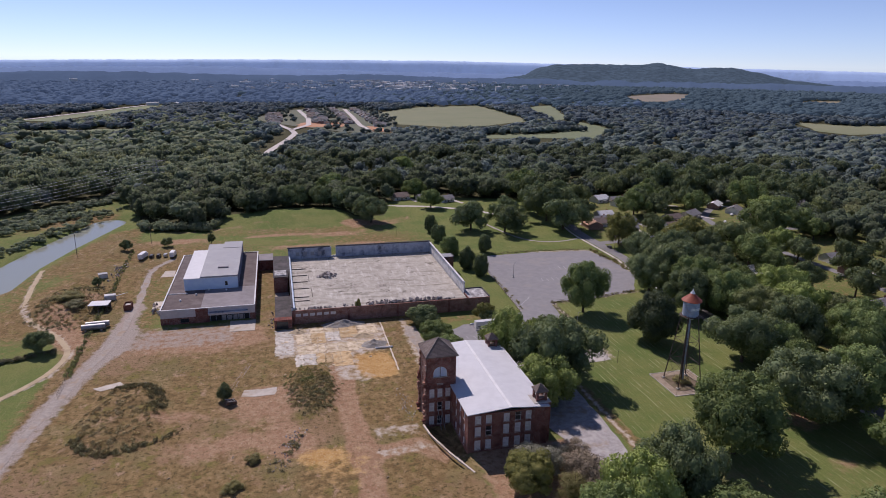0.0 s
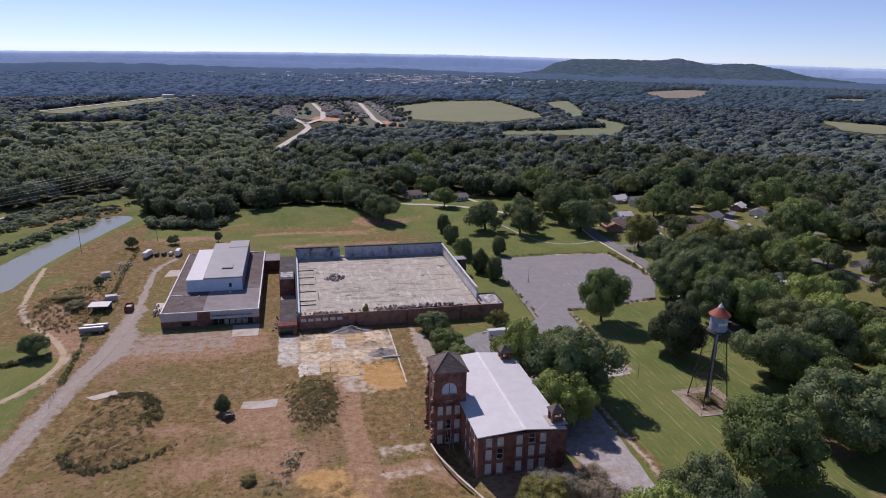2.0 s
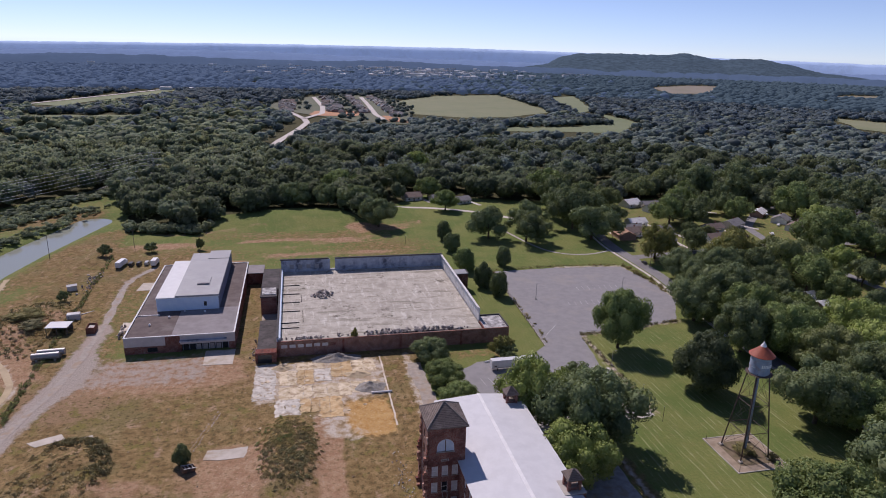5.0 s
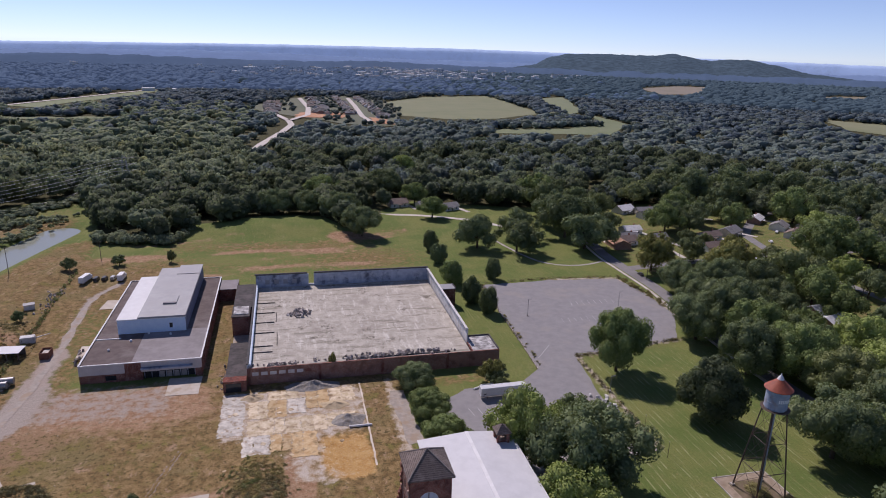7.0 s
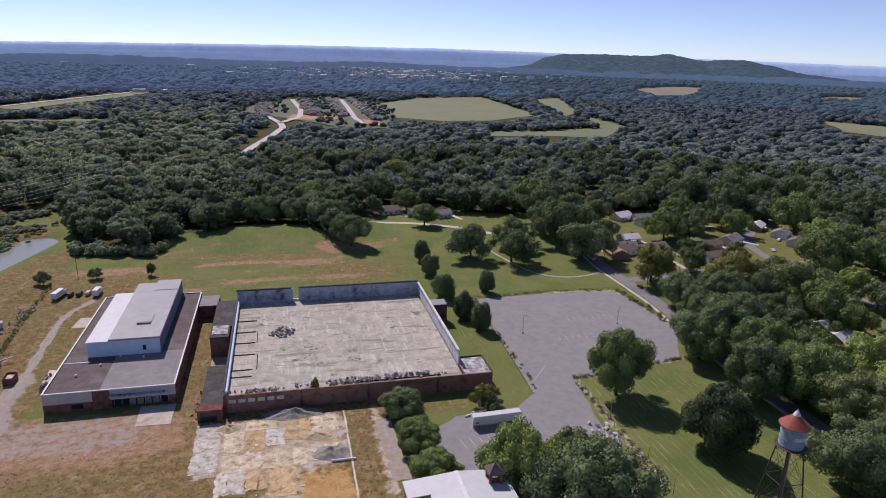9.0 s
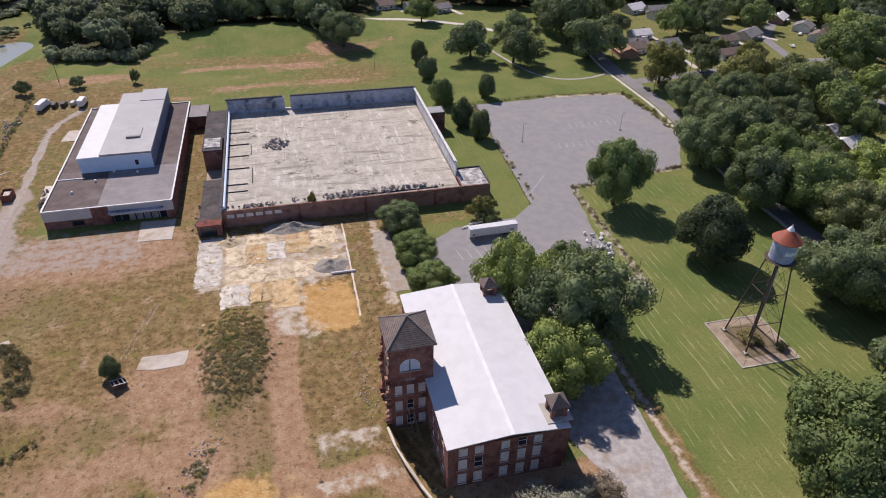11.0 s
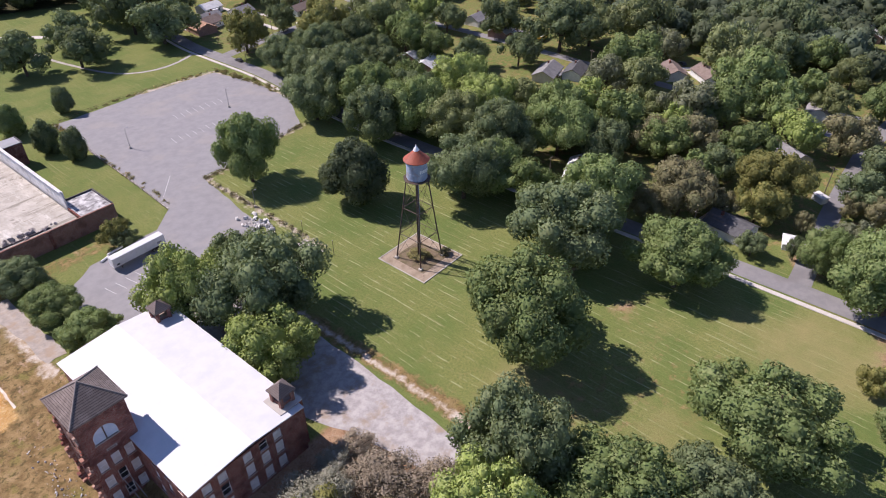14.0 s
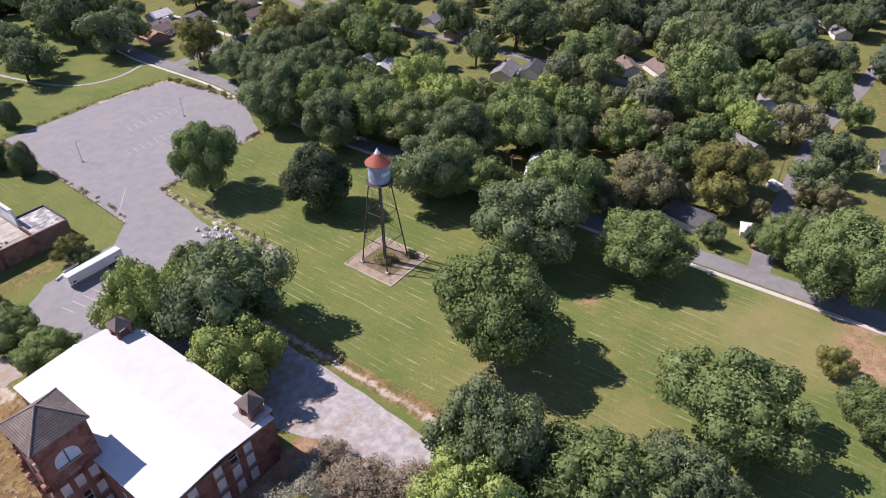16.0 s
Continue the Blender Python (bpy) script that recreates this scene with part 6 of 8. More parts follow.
def house(x, y, turn, w, d, roof_k, wall_k, z=0.0, detail=True):
    words = ("grey", "brown", "dark", "rust-orange", "pale metal")[roof_k] + "-roofed bungalow with " + ("white", "cream", "brick")[wall_k] + " walls"
    t = thing("house", words + " among trees", "house", x, y, z, turn, group="houses of the neighbourhood")
    h, rise = 2.9, d * 0.27
    part("wall", box(-w / 2, w / 2, -d / 2, d / 2, 0, h), SIDINGS[wall_k], t)
    bm = bmesh.new()
    o = 0.5
    rows = [[bm.verts.new((sx * (w / 2 + o), py, pz)) for py, pz in ((-d / 2 - o, h - 0.15), (0, h + rise), (d / 2 + o, h - 0.15), (d / 2 + o, h + 0.05), (0, h + rise + 0.2),
                                                                       (-d / 2 - o, h + 0.05))] for sx in (-1, 1)]
    for k in range(6):
        bm.faces.new((rows[0][k], rows[0][(k + 1) % 6], rows[1][(k + 1) % 6], rows[1][k]))
    bm.faces.new(rows[0])
    bm.faces.new(rows[1][::-1])
    bmesh.ops.recalc_face_normals(bm, faces=bm.faces[:])
    rf = part("roof", bm, ROOFS[roof_k], t)
    for sx in (-1, 1):
        gb = bmesh.new()
        fa = [[gb.verts.new((sx * (w / 2 - k * 0.12), py, pz)) for py, pz in ((-d / 2, h), (d / 2, h), (0, h + rise))] for k in (0, 1)]
        gb.faces.new(fa[0])
        gb.faces.new(fa[1][::-1])
        for k in range(3):
            gb.faces.new((fa[0][k], fa[0][(k + 1) % 3], fa[1][(k + 1) % 3], fa[1][k]))
        bmesh.ops.recalc_face_normals(gb, faces=gb.faces[:])
        part("gable", gb, SIDINGS[wall_k], t)
    if detail:
        part("drive_slab", box(w / 2 + 0.8, w / 2 + 3.8, -d / 2 - 9, d / 2, -0.1, 0.1), WALKWAY, t, "pale concrete drive")
        part("chimney", box(w * 0.2, w * 0.2 + 0.7, 0.6, 1.3, h + 0.4, h + rise + 0.9), BRICK, rf)
        for sx in (-0.3, 0.28):
            wn = part("window", box(sx * w - 0.6, sx * w + 0.6, -d / 2 - 0.05, -d / 2 - 0.003, 0.9, 2.1), DARK_GLASS, t)
            part("sill", box(sx * w - 0.7, sx * w + 0.7, -d / 2 - 0.12, -d / 2 - 0.051, 0.78, 0.9), WHITE_PAINT, wn)
        part("door", box(-0.5, 0.5, -d / 2 - 0.06, -d / 2 - 0.003, 0.05, 2.1), WOOD_GREY, t)
        part("porch_roof", box(-2.0, 2.0, -d / 2 - 2.0, -d / 2 - 0.51, 2.3, 2.5), ROOFS[roof_k], t)
        for sx in (-1.8, 1.8):
            part("porch_post", box(sx - 0.07, sx + 0.07, -d / 2 - 1.9, -d / 2 - 1.76, 0, 2.3), WHITE_PAINT, t)
    return t


HOUSES_N = ((240, 393, 10), (211, 329, 20), (225, 322, 0), (187, 275, 5), (164, 248, 85), (194, 254, 8), (232, 255, 12), (252, 262, 30), (302, 344, 45),
            (294, 290, 40), (297, 270, 38), (293, 251, 35), (367, 282, 20), (210, 204, 5), (227, 203, 95), (84, 353, 20), (48, 368, 12), (69, 360, 15),
            (-39, 464, 0), (205, 131, 10), (176, 258, 5), (219, 233, 8), (182, 234, 0), (220, 311, 15), (272, 338, 30), (352, 262, 20), (171, 252, 10), (318, 268, 25), (250, 300, 60))
HOUSES_E = ((375, -28, 20), (371, -42, 30), (334, -46, 95), (227, 71, 15), (236, 62, 15), (262, 121, 10), (268, 143, 5), (264, 28, 40), (215, -36, 60), (158, -38, 80),
            (158, 14, 20), (260, -36, 5), (270, 14, 50), (197, 186, 95), (217, 190, 10), (201, 120, 20), (310, 60, 20), (330, 120, 10), (300, -90, 0), (232, -84, 5))
for k, (x, y, a) in enumerate(HOUSES_N + HOUSES_E):
    rk = {4: 3, 1: 4, 14: 4, 29: 4, 44: 4, 38: 2, 3: 4, 9: 4, 25: 4, 28: 4}.get(k, (0, 1, 0, 2, 4)[k % 5])
    house(x, y, a, 11.5 + (k * 7 % 5), 8.5 + (k * 5 % 3), rk, (0, 0, 1, 0, 2)[k % 5])
for x, y, s, a in ((162, -54, 3.4, 15), (194, -54, 2.6, 60), (197, -73, 2.4, 0)):
    g = thing("garden_shed", "small pale garden shed behind a house", "shed", x, y, 0, a)
    part("wall", box(-s * 0.8, s * 0.8, -s * 0.5, s * 0.5, 0, 2.1), SIDINGS[0], g)
    part("roof", pyramid(-s * 0.9, s * 0.9, -s * 0.6, s * 0.6, 2.2, 3.0, 0.12), ROOFS[4], g, "pale metal roof")

# ---------------------------------------------------------------- trees
ICO = {}
for sub in (1, 2):
    bm = bmesh.new()
    bmesh.ops.create_icosphere(bm, subdivisions=sub, radius=1)
    bm.verts.ensure_lookup_table()
    ICO[sub] = (np.array([v.co[:] for v in bm.verts]), np.array([[v.index for v in f.verts] for f in bm.faces]))
    bm.free()


def crown_arrays(seed, n_leaf, leaf, lobes=15, low=0.26, flat=0.55, core=0.8, core_sub=1, spread=0.68, lobe=(0.2, 0.46), heart=0.6, fuzz=(0.82, 1.12), soft_to=0.42):
    """A crown of unit radius and height: lumpy cores under many small leaf clumps. Returns places, triangles and the way each place faces."""
    rg = np.random.default_rng(seed)
    mid, up = (1 + low) / 2, (1 - low) / 2
    cen, rad = [], []
    while len(cen) < lobes:
        p = rg.uniform(-1, 1, 3)
        if 0.5 < np.linalg.norm(p) < 1:
            r = rg.uniform(*lobe)
            out_ = 1 - 0.35 * max(0, p[2])
            cen.append((p[0] * spread * out_, p[1] * spread * out_, mid + p[2] * (up - r * flat * 0.8)))
            rad.append(r)
    cen, rad = np.array(cen + [(0, 0, mid)]), np.array(rad + [heart])
    V, T, N = [], [], []
    iv, it = ICO[core_sub]
    for k, (c, r) in enumerate(zip(cen, rad)):
        V.append(c + iv * (1 + rg.uniform(-0.2, 0.2, (len(iv), 1))) * np.array([r, r, r * flat]) * core)
        T.append(it + k * len(iv))
        N.append(iv * np.array([1, 1, 1.25]))
    V, T = np.concatenate(V), np.concatenate(T)
    pick = rg.choice(len(rad), n_leaf * 2, p=rad ** 2 / (rad ** 2).sum())
    way = rg.normal(size=(n_leaf * 2, 3))
    way /= np.linalg.norm(way, axis=1, keepdims=True)
    pos = cen[pick] + way * (rad[pick] * rg.uniform(*fuzz, n_leaf * 2))[:, None] * np.array([1, 1, flat])
    keep = np.ones(len(pos), bool)
    for k, (c, r) in enumerate(zip(cen, rad)):
        keep &= (np.linalg.norm((pos - c) / np.array([r, r, r * flat]), axis=1) > 0.8) | (pick == k)
    keep &= pos[:, 2] > low * 0.7
    pos, way = pos[keep][:n_leaf], way[keep][:n_leaf]
    out_all = (pos - np.array([0, 0, mid - 0.3 * up])) * np.array([1, 1, 0.9])
    out_all /= np.linalg.norm(out_all, axis=1, keepdims=True)
    n = way + rg.normal(size=way.shape) * 0.6
    n /= np.linalg.norm(n, axis=1, keepdims=True)
    a = np.cross(n, rg.normal(size=n.shape))
    a /= np.linalg.norm(a, axis=1, keepdims=True)
    b = np.cross(n, a)
    s = leaf * rg.uniform(0.55, 1.3, (len(pos), 1))
    sq = np.array([1, 1, flat])
    L = np.stack([pos + (-a - b * 0.5) * s * sq, pos + (a - b * 0.4) * s * sq, pos + (a * 0.1 + b * 1.1) * s * sq], 1)
    T = np.concatenate([T, len(V) + np.arange(len(pos) * 3).reshape(-1, 3)])
    N.append(np.repeat(n * (1 - soft_to) + (0.65 * way + 0.35 * out_all) * soft_to, 3, axis=0))
    N = np.concatenate(N)
    return np.concatenate([V, L.reshape(-1, 3)]), T, N / np.linalg.norm(N, axis=1, keepdims=True)


def trunk_mesh(seed, split=0.3):
    bm, rr = bmesh.new(), random.Random(seed)
    tube((0, 0, -0.02), (0.01, 0.01, split), 0.05, 0.036, 9, bm)
    for k in range(5):
        a = 2 * math.pi * k / 5 + rr.uniform(-0.4, 0.4)
        tip = (0.5 * math.cos(a), 0.5 * math.sin(a), rr.uniform(0.55, 0.75))
        knee = (0.2 * math.cos(a), 0.2 * math.sin(a), split + 0.14)
        tube((0.01, 0.01, split - 0.03), knee, 0.03, 0.02, 6, bm)
        tube(knee, tip, 0.02, 0.006, 6, bm)
    tube((0.01, 0.01, split - 0.02), (0, 0, 0.85), 0.032, 0.008, 6, bm)
    me = bpy.data.meshes.new("trunk")
    bm.to_mesh(me)
    bm.free()
    me.materials.append(BARK)
    return me


TRUNKS = [trunk_mesh(k) for k in range(3)]
CROWN_CACHE = {}


def crown_mesh(kind, variant, material):
    key = (kind, variant, material.name)
    if key not in CROWN_CACHE:
        n, leaf, lobes, low, flat, core = {"dense": (12800, 0.03, 34, 0.06, 0.6, 0.8), "near": (13500, 0.0245, 46, 0.12, 0.66, 0.78), "mid": (4200, 0.038, 24, 0.08, 0.64, 0.74), "bush": (8000, 0.028, 18, -0.2, 0.6, 0.75),
                                           "bare": (8000, 0.024, 20, 0.02, 0.6, 0.5), "oval": (5000, 0.045, 22, -0.12, 0.5, 0.85)}[kind]
        loose = {"dense": (0.74, (0.16, 0.3), 0.6, (0.85, 1.15)), "near": (0.88, (0.12, 0.28), 0.48, (0.84, 1.13)), "mid": (0.9, (0.14, 0.32), 0.44, (0.84, 1.14)), "bush": (0.85, (0.12, 0.3), 0.5, (0.8, 1.4)),
                 "bare": (0.85, (0.12, 0.28), 0.4, (0.7, 1.5)), "oval": (0.72, (0.2, 0.36), 0.72, (0.8, 1.15))}[kind]
        V, T, N = crown_arrays(hash_of(kind, variant), n, leaf, lobes, low, flat, core, 1, *loose)
        me = mesh_np("crown", V, tris=T)
        me.normals_split_custom_set_from_vertices(N.tolist())
        me.materials.append(material)
        CROWN_CACHE[key] = me
    return CROWN_CACHE[key]


def hash_of(kind, variant):
    return sum(ord(c) for c in kind) * 17 + variant


def tree(x, y, h, rad, material, label, kind="near", variant=0, group="", name="tree", long=1.0):
    z = float(height(np.array(float(x)), np.array(float(y))))
    t = thing(name, label, name.replace("_", " "), x, y, z, (x * 37 + y * 61) % 360, group)
    wide = 1.2 if kind in ("near", "mid", "dense") else 1.25 if kind in ("bare", "oval") else 1.0
    size = Matrix.Diagonal((rad * wide * (0.93 + 0.14 * (x * 7 % 1)), rad * wide * long, h, 1))
    if kind not in ("bush",):
        put("trunk", TRUNKS[variant % 3], BARK, t, "", size)
    put("crown", crown_mesh(kind, variant % 4, material), material, t, "", size)
    return t


OAKS = ((115, -5, 25, 15.0), (77.5, -17.5, 27, 13.5), (123, -36, 20, 12.0), (84, -72, 20, 13.5), (45, -37, 25, 10.5), (51, -57, 18, 12.0), (135.5, -4, 23, 12.4),
        (146, -82, 25, 13.2), (154, -66, 15, 7.3), (100, -96, 14, 7.2))
for k, (x, y, h, q) in enumerate(OAKS):
    tree(x, y, h, q, OAK_DARK if k in (0, 4) else OAK, "broad green oak with a full crown on the lawn", "near", k, "oaks on the lawn")
# shade trees of the neighbourhood, by kind: place, height, crown radius
YARD_DARK = (
    (98, 246, 20, 12), (77, 256, 20, 12), (141, 246, 24, 16), (131, 118, 21, 11.5), (150, 120, 26, 14.3), (153, 155, 16, 8.7), (132, 87, 22, 12), (158, 91, 20, 10.6),
    (182, 138, 18, 9.6), (213, 105, 15, 8.1), (149, 42, 23, 12.4), (122, 36, 23, 12.8), (230, 89, 16, 8.7), (258, 84, 27, 17), (258, 121, 21, 11.6), (191, 214, 15, 8.1),
    (109, 272, 20, 10.8), (284, 355, 27, 14.5), (226, 268, 18, 9.4), (293, 319, 27, 14.5), (155, 168, 18, 9.7), (173, 162, 20, 10.9), (189, 155, 20, 10.9), (348, 285, 27, 14.5),
    (350, 267, 22, 12.1), (180, 126, 15, 8.4), (275, 321, 14, 7.5), (229, 372, 19, 10.2), (193, 344, 14, 7.5), (139, 271, 27, 13.5), (145, 327, 27, 14.5), (151, 141, 18, 9.6),
    (328, 363, 27, 14.5), (361, 337, 27, 14.5), (320, 341, 14, 7.4), (271, 297, 17, 9.4), (179, 343, 18, 9.8), (172, 279, 14, 7.5), 
    (317, 314, 16, 8.8), (259, 330, 16, 8.7), (329, 300, 16, 8.7), (172, 13, 17, 9.4), (313, 34, 18, 9.6), (335, 20, 21, 11.5), (327, 1, 27, 14.4), (298, -8, 19, 10.2), (346, -17, 16, 8.4), (331, -34, 12, 6.4), (186, -21, 13, 7.3))
YARD_DARK_FAR = (
    (371, -44, 17, 9.3), (313, -52, 15, 7.9), (379, -35, 15, 8.1), (213, -68, 17, 9.2), (197, -64, 14, 7.5), (156, -57, 8, 2.4), (150, -47, 8, 4.2),
    (142, 295, 26, 14.2), (163, 296, 20, 10.7), (220, 283, 20, 11.1), (244, 287, 17, 9.4), (208, 245, 10, 5.6), (231, 366, 19, 10.4), (294, 399, 23, 12.2),
    (334, 316, 20, 10.8), (364, 311, 27, 18.6), (343, 350, 27, 15.1), (342, 382, 27, 16), (297, 367, 25, 13.4), (387, 292, 26, 13.9), (245, 145, 16, 8.6),
    (216, 186, 10, 5.5), (172, 370, 20, 10.6))
YARD_OAK = (
    (148, 79, 23, 12.2), (148, 103, 23, 12.6), (187, -4, 17, 8.6), (238, -25, 20, 10.5),
    (206, 139, 22, 12.1), (207, 122, 16, 8.6), (180, 37, 21, 11.6), (166, 28, 23, 12.3), (132, 30, 19, 10.2), (132, 18, 16, 8.6), (244, 38, 24, 12.9), (191, 18, 20, 11),
    (209, 270, 22, 11), (263, 197, 25, 13.4), (319, 283, 27, 14.5), (173, 106, 16, 8.6), (247, 319, 17, 9.4), (266, 344, 16, 8.6), (269, 278, 18, 9.9),
    (256, 303, 14, 7.4), (308, -22, 17, 9), (246, -12, 26, 14), (227, -10, 20, 10.8), (270, -28, 15, 8), (199, -27, 17, 9.2), (271, -56, 16, 8.4), (256, -66, 12, 6.3), (176, -18, 13, 6.9),
    (283, 209, 27, 17.5), (223, 169, 15, 8.2), (228, 162, 16, 8.9), (154, 361, 25, 13.8), (295, 187, 15, 8))
YARD_LIME = (
    (180, 83, 22, 12.1), (169, 62, 22, 11.9), (195, 33, 19, 10.4), (203, 1, 15, 7.9), (220, -35, 17, 8.9), (171, -81, 11, 6), (304, 248, 20, 10.7), (246, 161, 18, 9.6))
YARD_OLIVE = (
    (228, 346, 19, 10.4), (257, 364, 22, 11.9), (188, 324, 18, 9.5), (309, 326, 14, 7.4),
    (149, 64, 21, 11.1), (185, 55, 16, 8.9), (213, 161, 25, 13.4), (275, 77, 25, 13.2), (287, 56, 27, 14.5), (228, 27, 19, 10.5), (212, 12, 14, 7.7), (280, 9, 25, 13.2),
    (262, -40, 14, 7.4), (297, -38, 15, 8), (218, 241, 9, 4.9), (241, 361, 18, 9.9), (341, 231, 19, 10.2), (226, 190, 15, 8.3))
YARD_GOLD = (
    (192, 179, 22, 11.9), (182, -42, 19, 10), (168, -42, 14, 7.8), (160, 203, 22, 11.9), (224, 220, 13, 7))
YARD_BROWN = (
    (190, 3, 14, 7.7), (197, -9, 16, 8.6), (230, -51, 18, 9.6), (190, -64, 8, 4.6), (189, -70, 10, 5.2), (157, -22, 19, 10.4), (149, -14, 14, 7.3), (164, -32, 10, 5.3),
    (171, -55, 8, 2.9))
YARD_PALE = (
    (281, 40, 15, 8.1), (226, 41, 17, 9), (215, 1, 21, 11.3), (171, -69, 10, 5.4))
for trees_of, mat, words in ((YARD_DARK, OAK_DARK, "dense dark green shade tree near the houses"), (YARD_DARK_FAR, OAK_DARK, "dense dark green shade tree near the houses"),
                             (YARD_OAK, OAK, "full green oak between the houses"), (YARD_LIME, LIME, "bright yellow-green tree in a yard"),
                             (YARD_OLIVE, OLIVE, "olive-green tree between the houses"), (YARD_GOLD, GOLD, "yellowing tree by a house"),
                             (YARD_BROWN, BROWN, "brownish thinning tree by a house"), (YARD_PALE, ASHEN, "pale grey-green thin-leaved tree in a yard")):
    for k, (x, y, h, q) in enumerate(trees_of):
        tree(x, y, h, q, mat, words, "mid" if q < 9 or x > 190 or y > 200 else "near", k, "neighbourhood trees")
ALL_YARD = YARD_DARK + YARD_DARK_FAR + YARD_OAK + YARD_LIME + YARD_OLIVE + YARD_GOLD + YARD_BROWN + YARD_PALE
tree(84.5, 98, 25, 10.4, OAK, "round-crowned tree beside the parking lot", "near", 2)
tree(98.5, 61.5, 22, 10.9, EVERGREEN, "dense dark evergreen tree on the lawn", "dense", 3)
tree(30.5, 49, 25, 9.6, LIME, "bright green tree rising behind the mill", "near", 0)
tree(44.5, 37, 26, 13.2, OAK_DARK, "large dark green tree beside the mill", "near", 1)
tree(34.8, 22.5, 18, 9.8, LIME, "bright green tree overhanging the mill roof", "near", 3)
tree(46, 51, 20, 9.0, OAK_DARK, "dark green tree between the mill and the lawn", "near", 2)
tree(116, -86, 8, 3.8, GOLD, "small yellow-green tree on the lawn", "mid", 0)
for k, (x, y, h, q) in enumerate(((49, 256, 13, 4.4), (48, 232, 12.5, 4.8), (47, 199, 13, 6.2), (50, 173, 14, 4.6), (54, 160, 13, 4.5), (70, 203, 12.5, 4.1))):
    tree(x, y, h, q, OAK_DARK if k != 2 else OAK, "rounded evergreen tree in a row on the grass", "oval", k, "row of evergreens")
EDGE_TREES = ((-5, 388, 21, 12.6, OAK), (13, 291, 20, 12, OAK_DARK), (41, 401, 23, 14, OAK_DARK), (70, 474, 21, 12.6, LIME), (62, 374, 16, 9.7, OAK), (3, 333, 19, 11.4, OAK_DARK),
              (-16, 346, 18, 10.5, OAK_DARK), (-40, 350, 19, 11, OAK_DARK))
for x, y, h, q, m in EDGE_TREES:
    tree(x, y, h, q, m, "broad tree at the meadow's edge", "near", int(x) % 4, "trees at the meadow's edge")
tree(66, 330, 15, 9, OAK, "spreading shade tree on the green", "near", 2)
for k, (x, y, h, q, m) in enumerate(((9, 99, 9, 7.0, OAK_DARK), (10, 80, 9, 7.3, OAK), (12, 64, 9, 7.2, OAK), (37, 100, 8, 4.6, GOLD), (38, 97, 6, 3.6, OAK_DARK), (-18, 113, 3.4, 1.6, GOLD))):
    tree(x, y, h if k != 5 else 9, q, m, "bushy self-sown tree by the factory wall", "mid" if k > 2 else "near", k, "self-sown trees")
for x, y, h, q, m, l, kd in ((25, -8, 5, 4.5, GREY_GREEN, "grey-green thicket below the mill wall", "bare"), (31, -9, 6, 4.5, TWIGS, "tangle of dry brush beside the drive", "bare"), (16, -10, 8, 7.0, GREY_GREEN, "grey-green thicket below the mill wall", "bare"), (20, -13, 8, 6.0, GREY_GREEN, "grey-green thicket below the mill wall", "bare"), (27, -16, 7, 6.5, TWIGS, "tangle of dry brush beside the drive", "bare"), (35, -27, 7, 6.0, TWIGS, "tangle of dry brush beside the drive", "bare"), (30, -21, 7, 8.0, TWIGS, "tangle of dry brush beside the drive", "bare"),
                             (31, -42, 23, 9.5, LIME, "bright green bushy tree below the drive", "near"), (22, -26, 8, 6.0, WEED, "weedy brush below the mill", "bare"),
                             (62, -70, 15, 9.0, OAK_DARK, "dark green tree at the lawn's edge", "near"), (21, -48, 20, 9.0, OAK, "green bushy tree below the mill", "near"), (12, -19, 10, 7.5, GOLD, "yellow-green bushy tree below the mill", "near")):
    tree(x, y, h, q, m, l, kd, 1)
tree(-71.3, 48.5, 6.5, 2.2, OAK_DARK, "small dark evergreen alone in the field", "oval", 0)
tree(-143, 103, 9, 5.0, OAK_DARK, "dark green tree beside the track", "near", 1)
for k, (x, y, h, q) in enumerate(((-140, 182, 5, 2.6), (-139, 247, 6.5, 3.4), (-117, 252, 6, 3.6), (-92, 254, 7, 2.4))):
    tree(x, y, h, q, OAK_DARK, "small dark bush at the field's edge", "mid", k, "bushes in the field")
for x, y, h, q, m, l in ((-148, 160, 3.0, 9.0, WEED, "scrub on a spoil heap"),
                         (-143, 150, 2.5, 6.0, BROWN, "scrub on a spoil heap"), (-61, 10, 2.0, 3.0, WEED, "patch of weeds in dry grass"), (-66, -2, 2.0, 3.5, WEED, "patch of weeds in dry grass"),
                         (89, 26, 2.2, 4.0, WEED, "weeds growing under the water tower"), (94.5, 21, 2.6, 2.0, BROWN, "brown brush at a tower leg")):
    tree(x, y, h, q, m, l, "bush", int(abs(x)) % 4, "", "bush")

# neighbourhood shade trees, clear of houses and streets
KEEP_OFF = [(x, y, 9.5) for x, y, a in HOUSES_N + HOUSES_E] + [(x, y, q * 0.8) for x, y, h, q in OAKS + ALL_YARD]
YARDS = KEEP_OFF[:len(HOUSES_N) + len(HOUSES_E)]
LINES_OFF = (STREET, [(147, 207), (255, 219), (330, 216), (470, 205)], [(146, -62), (245, -57), (420, -70)], [(252, 219), (262, 260), (360, 330)], [(252, -57), (252, 219)],
             [(22, 346), (60, 338), (110, 300)])


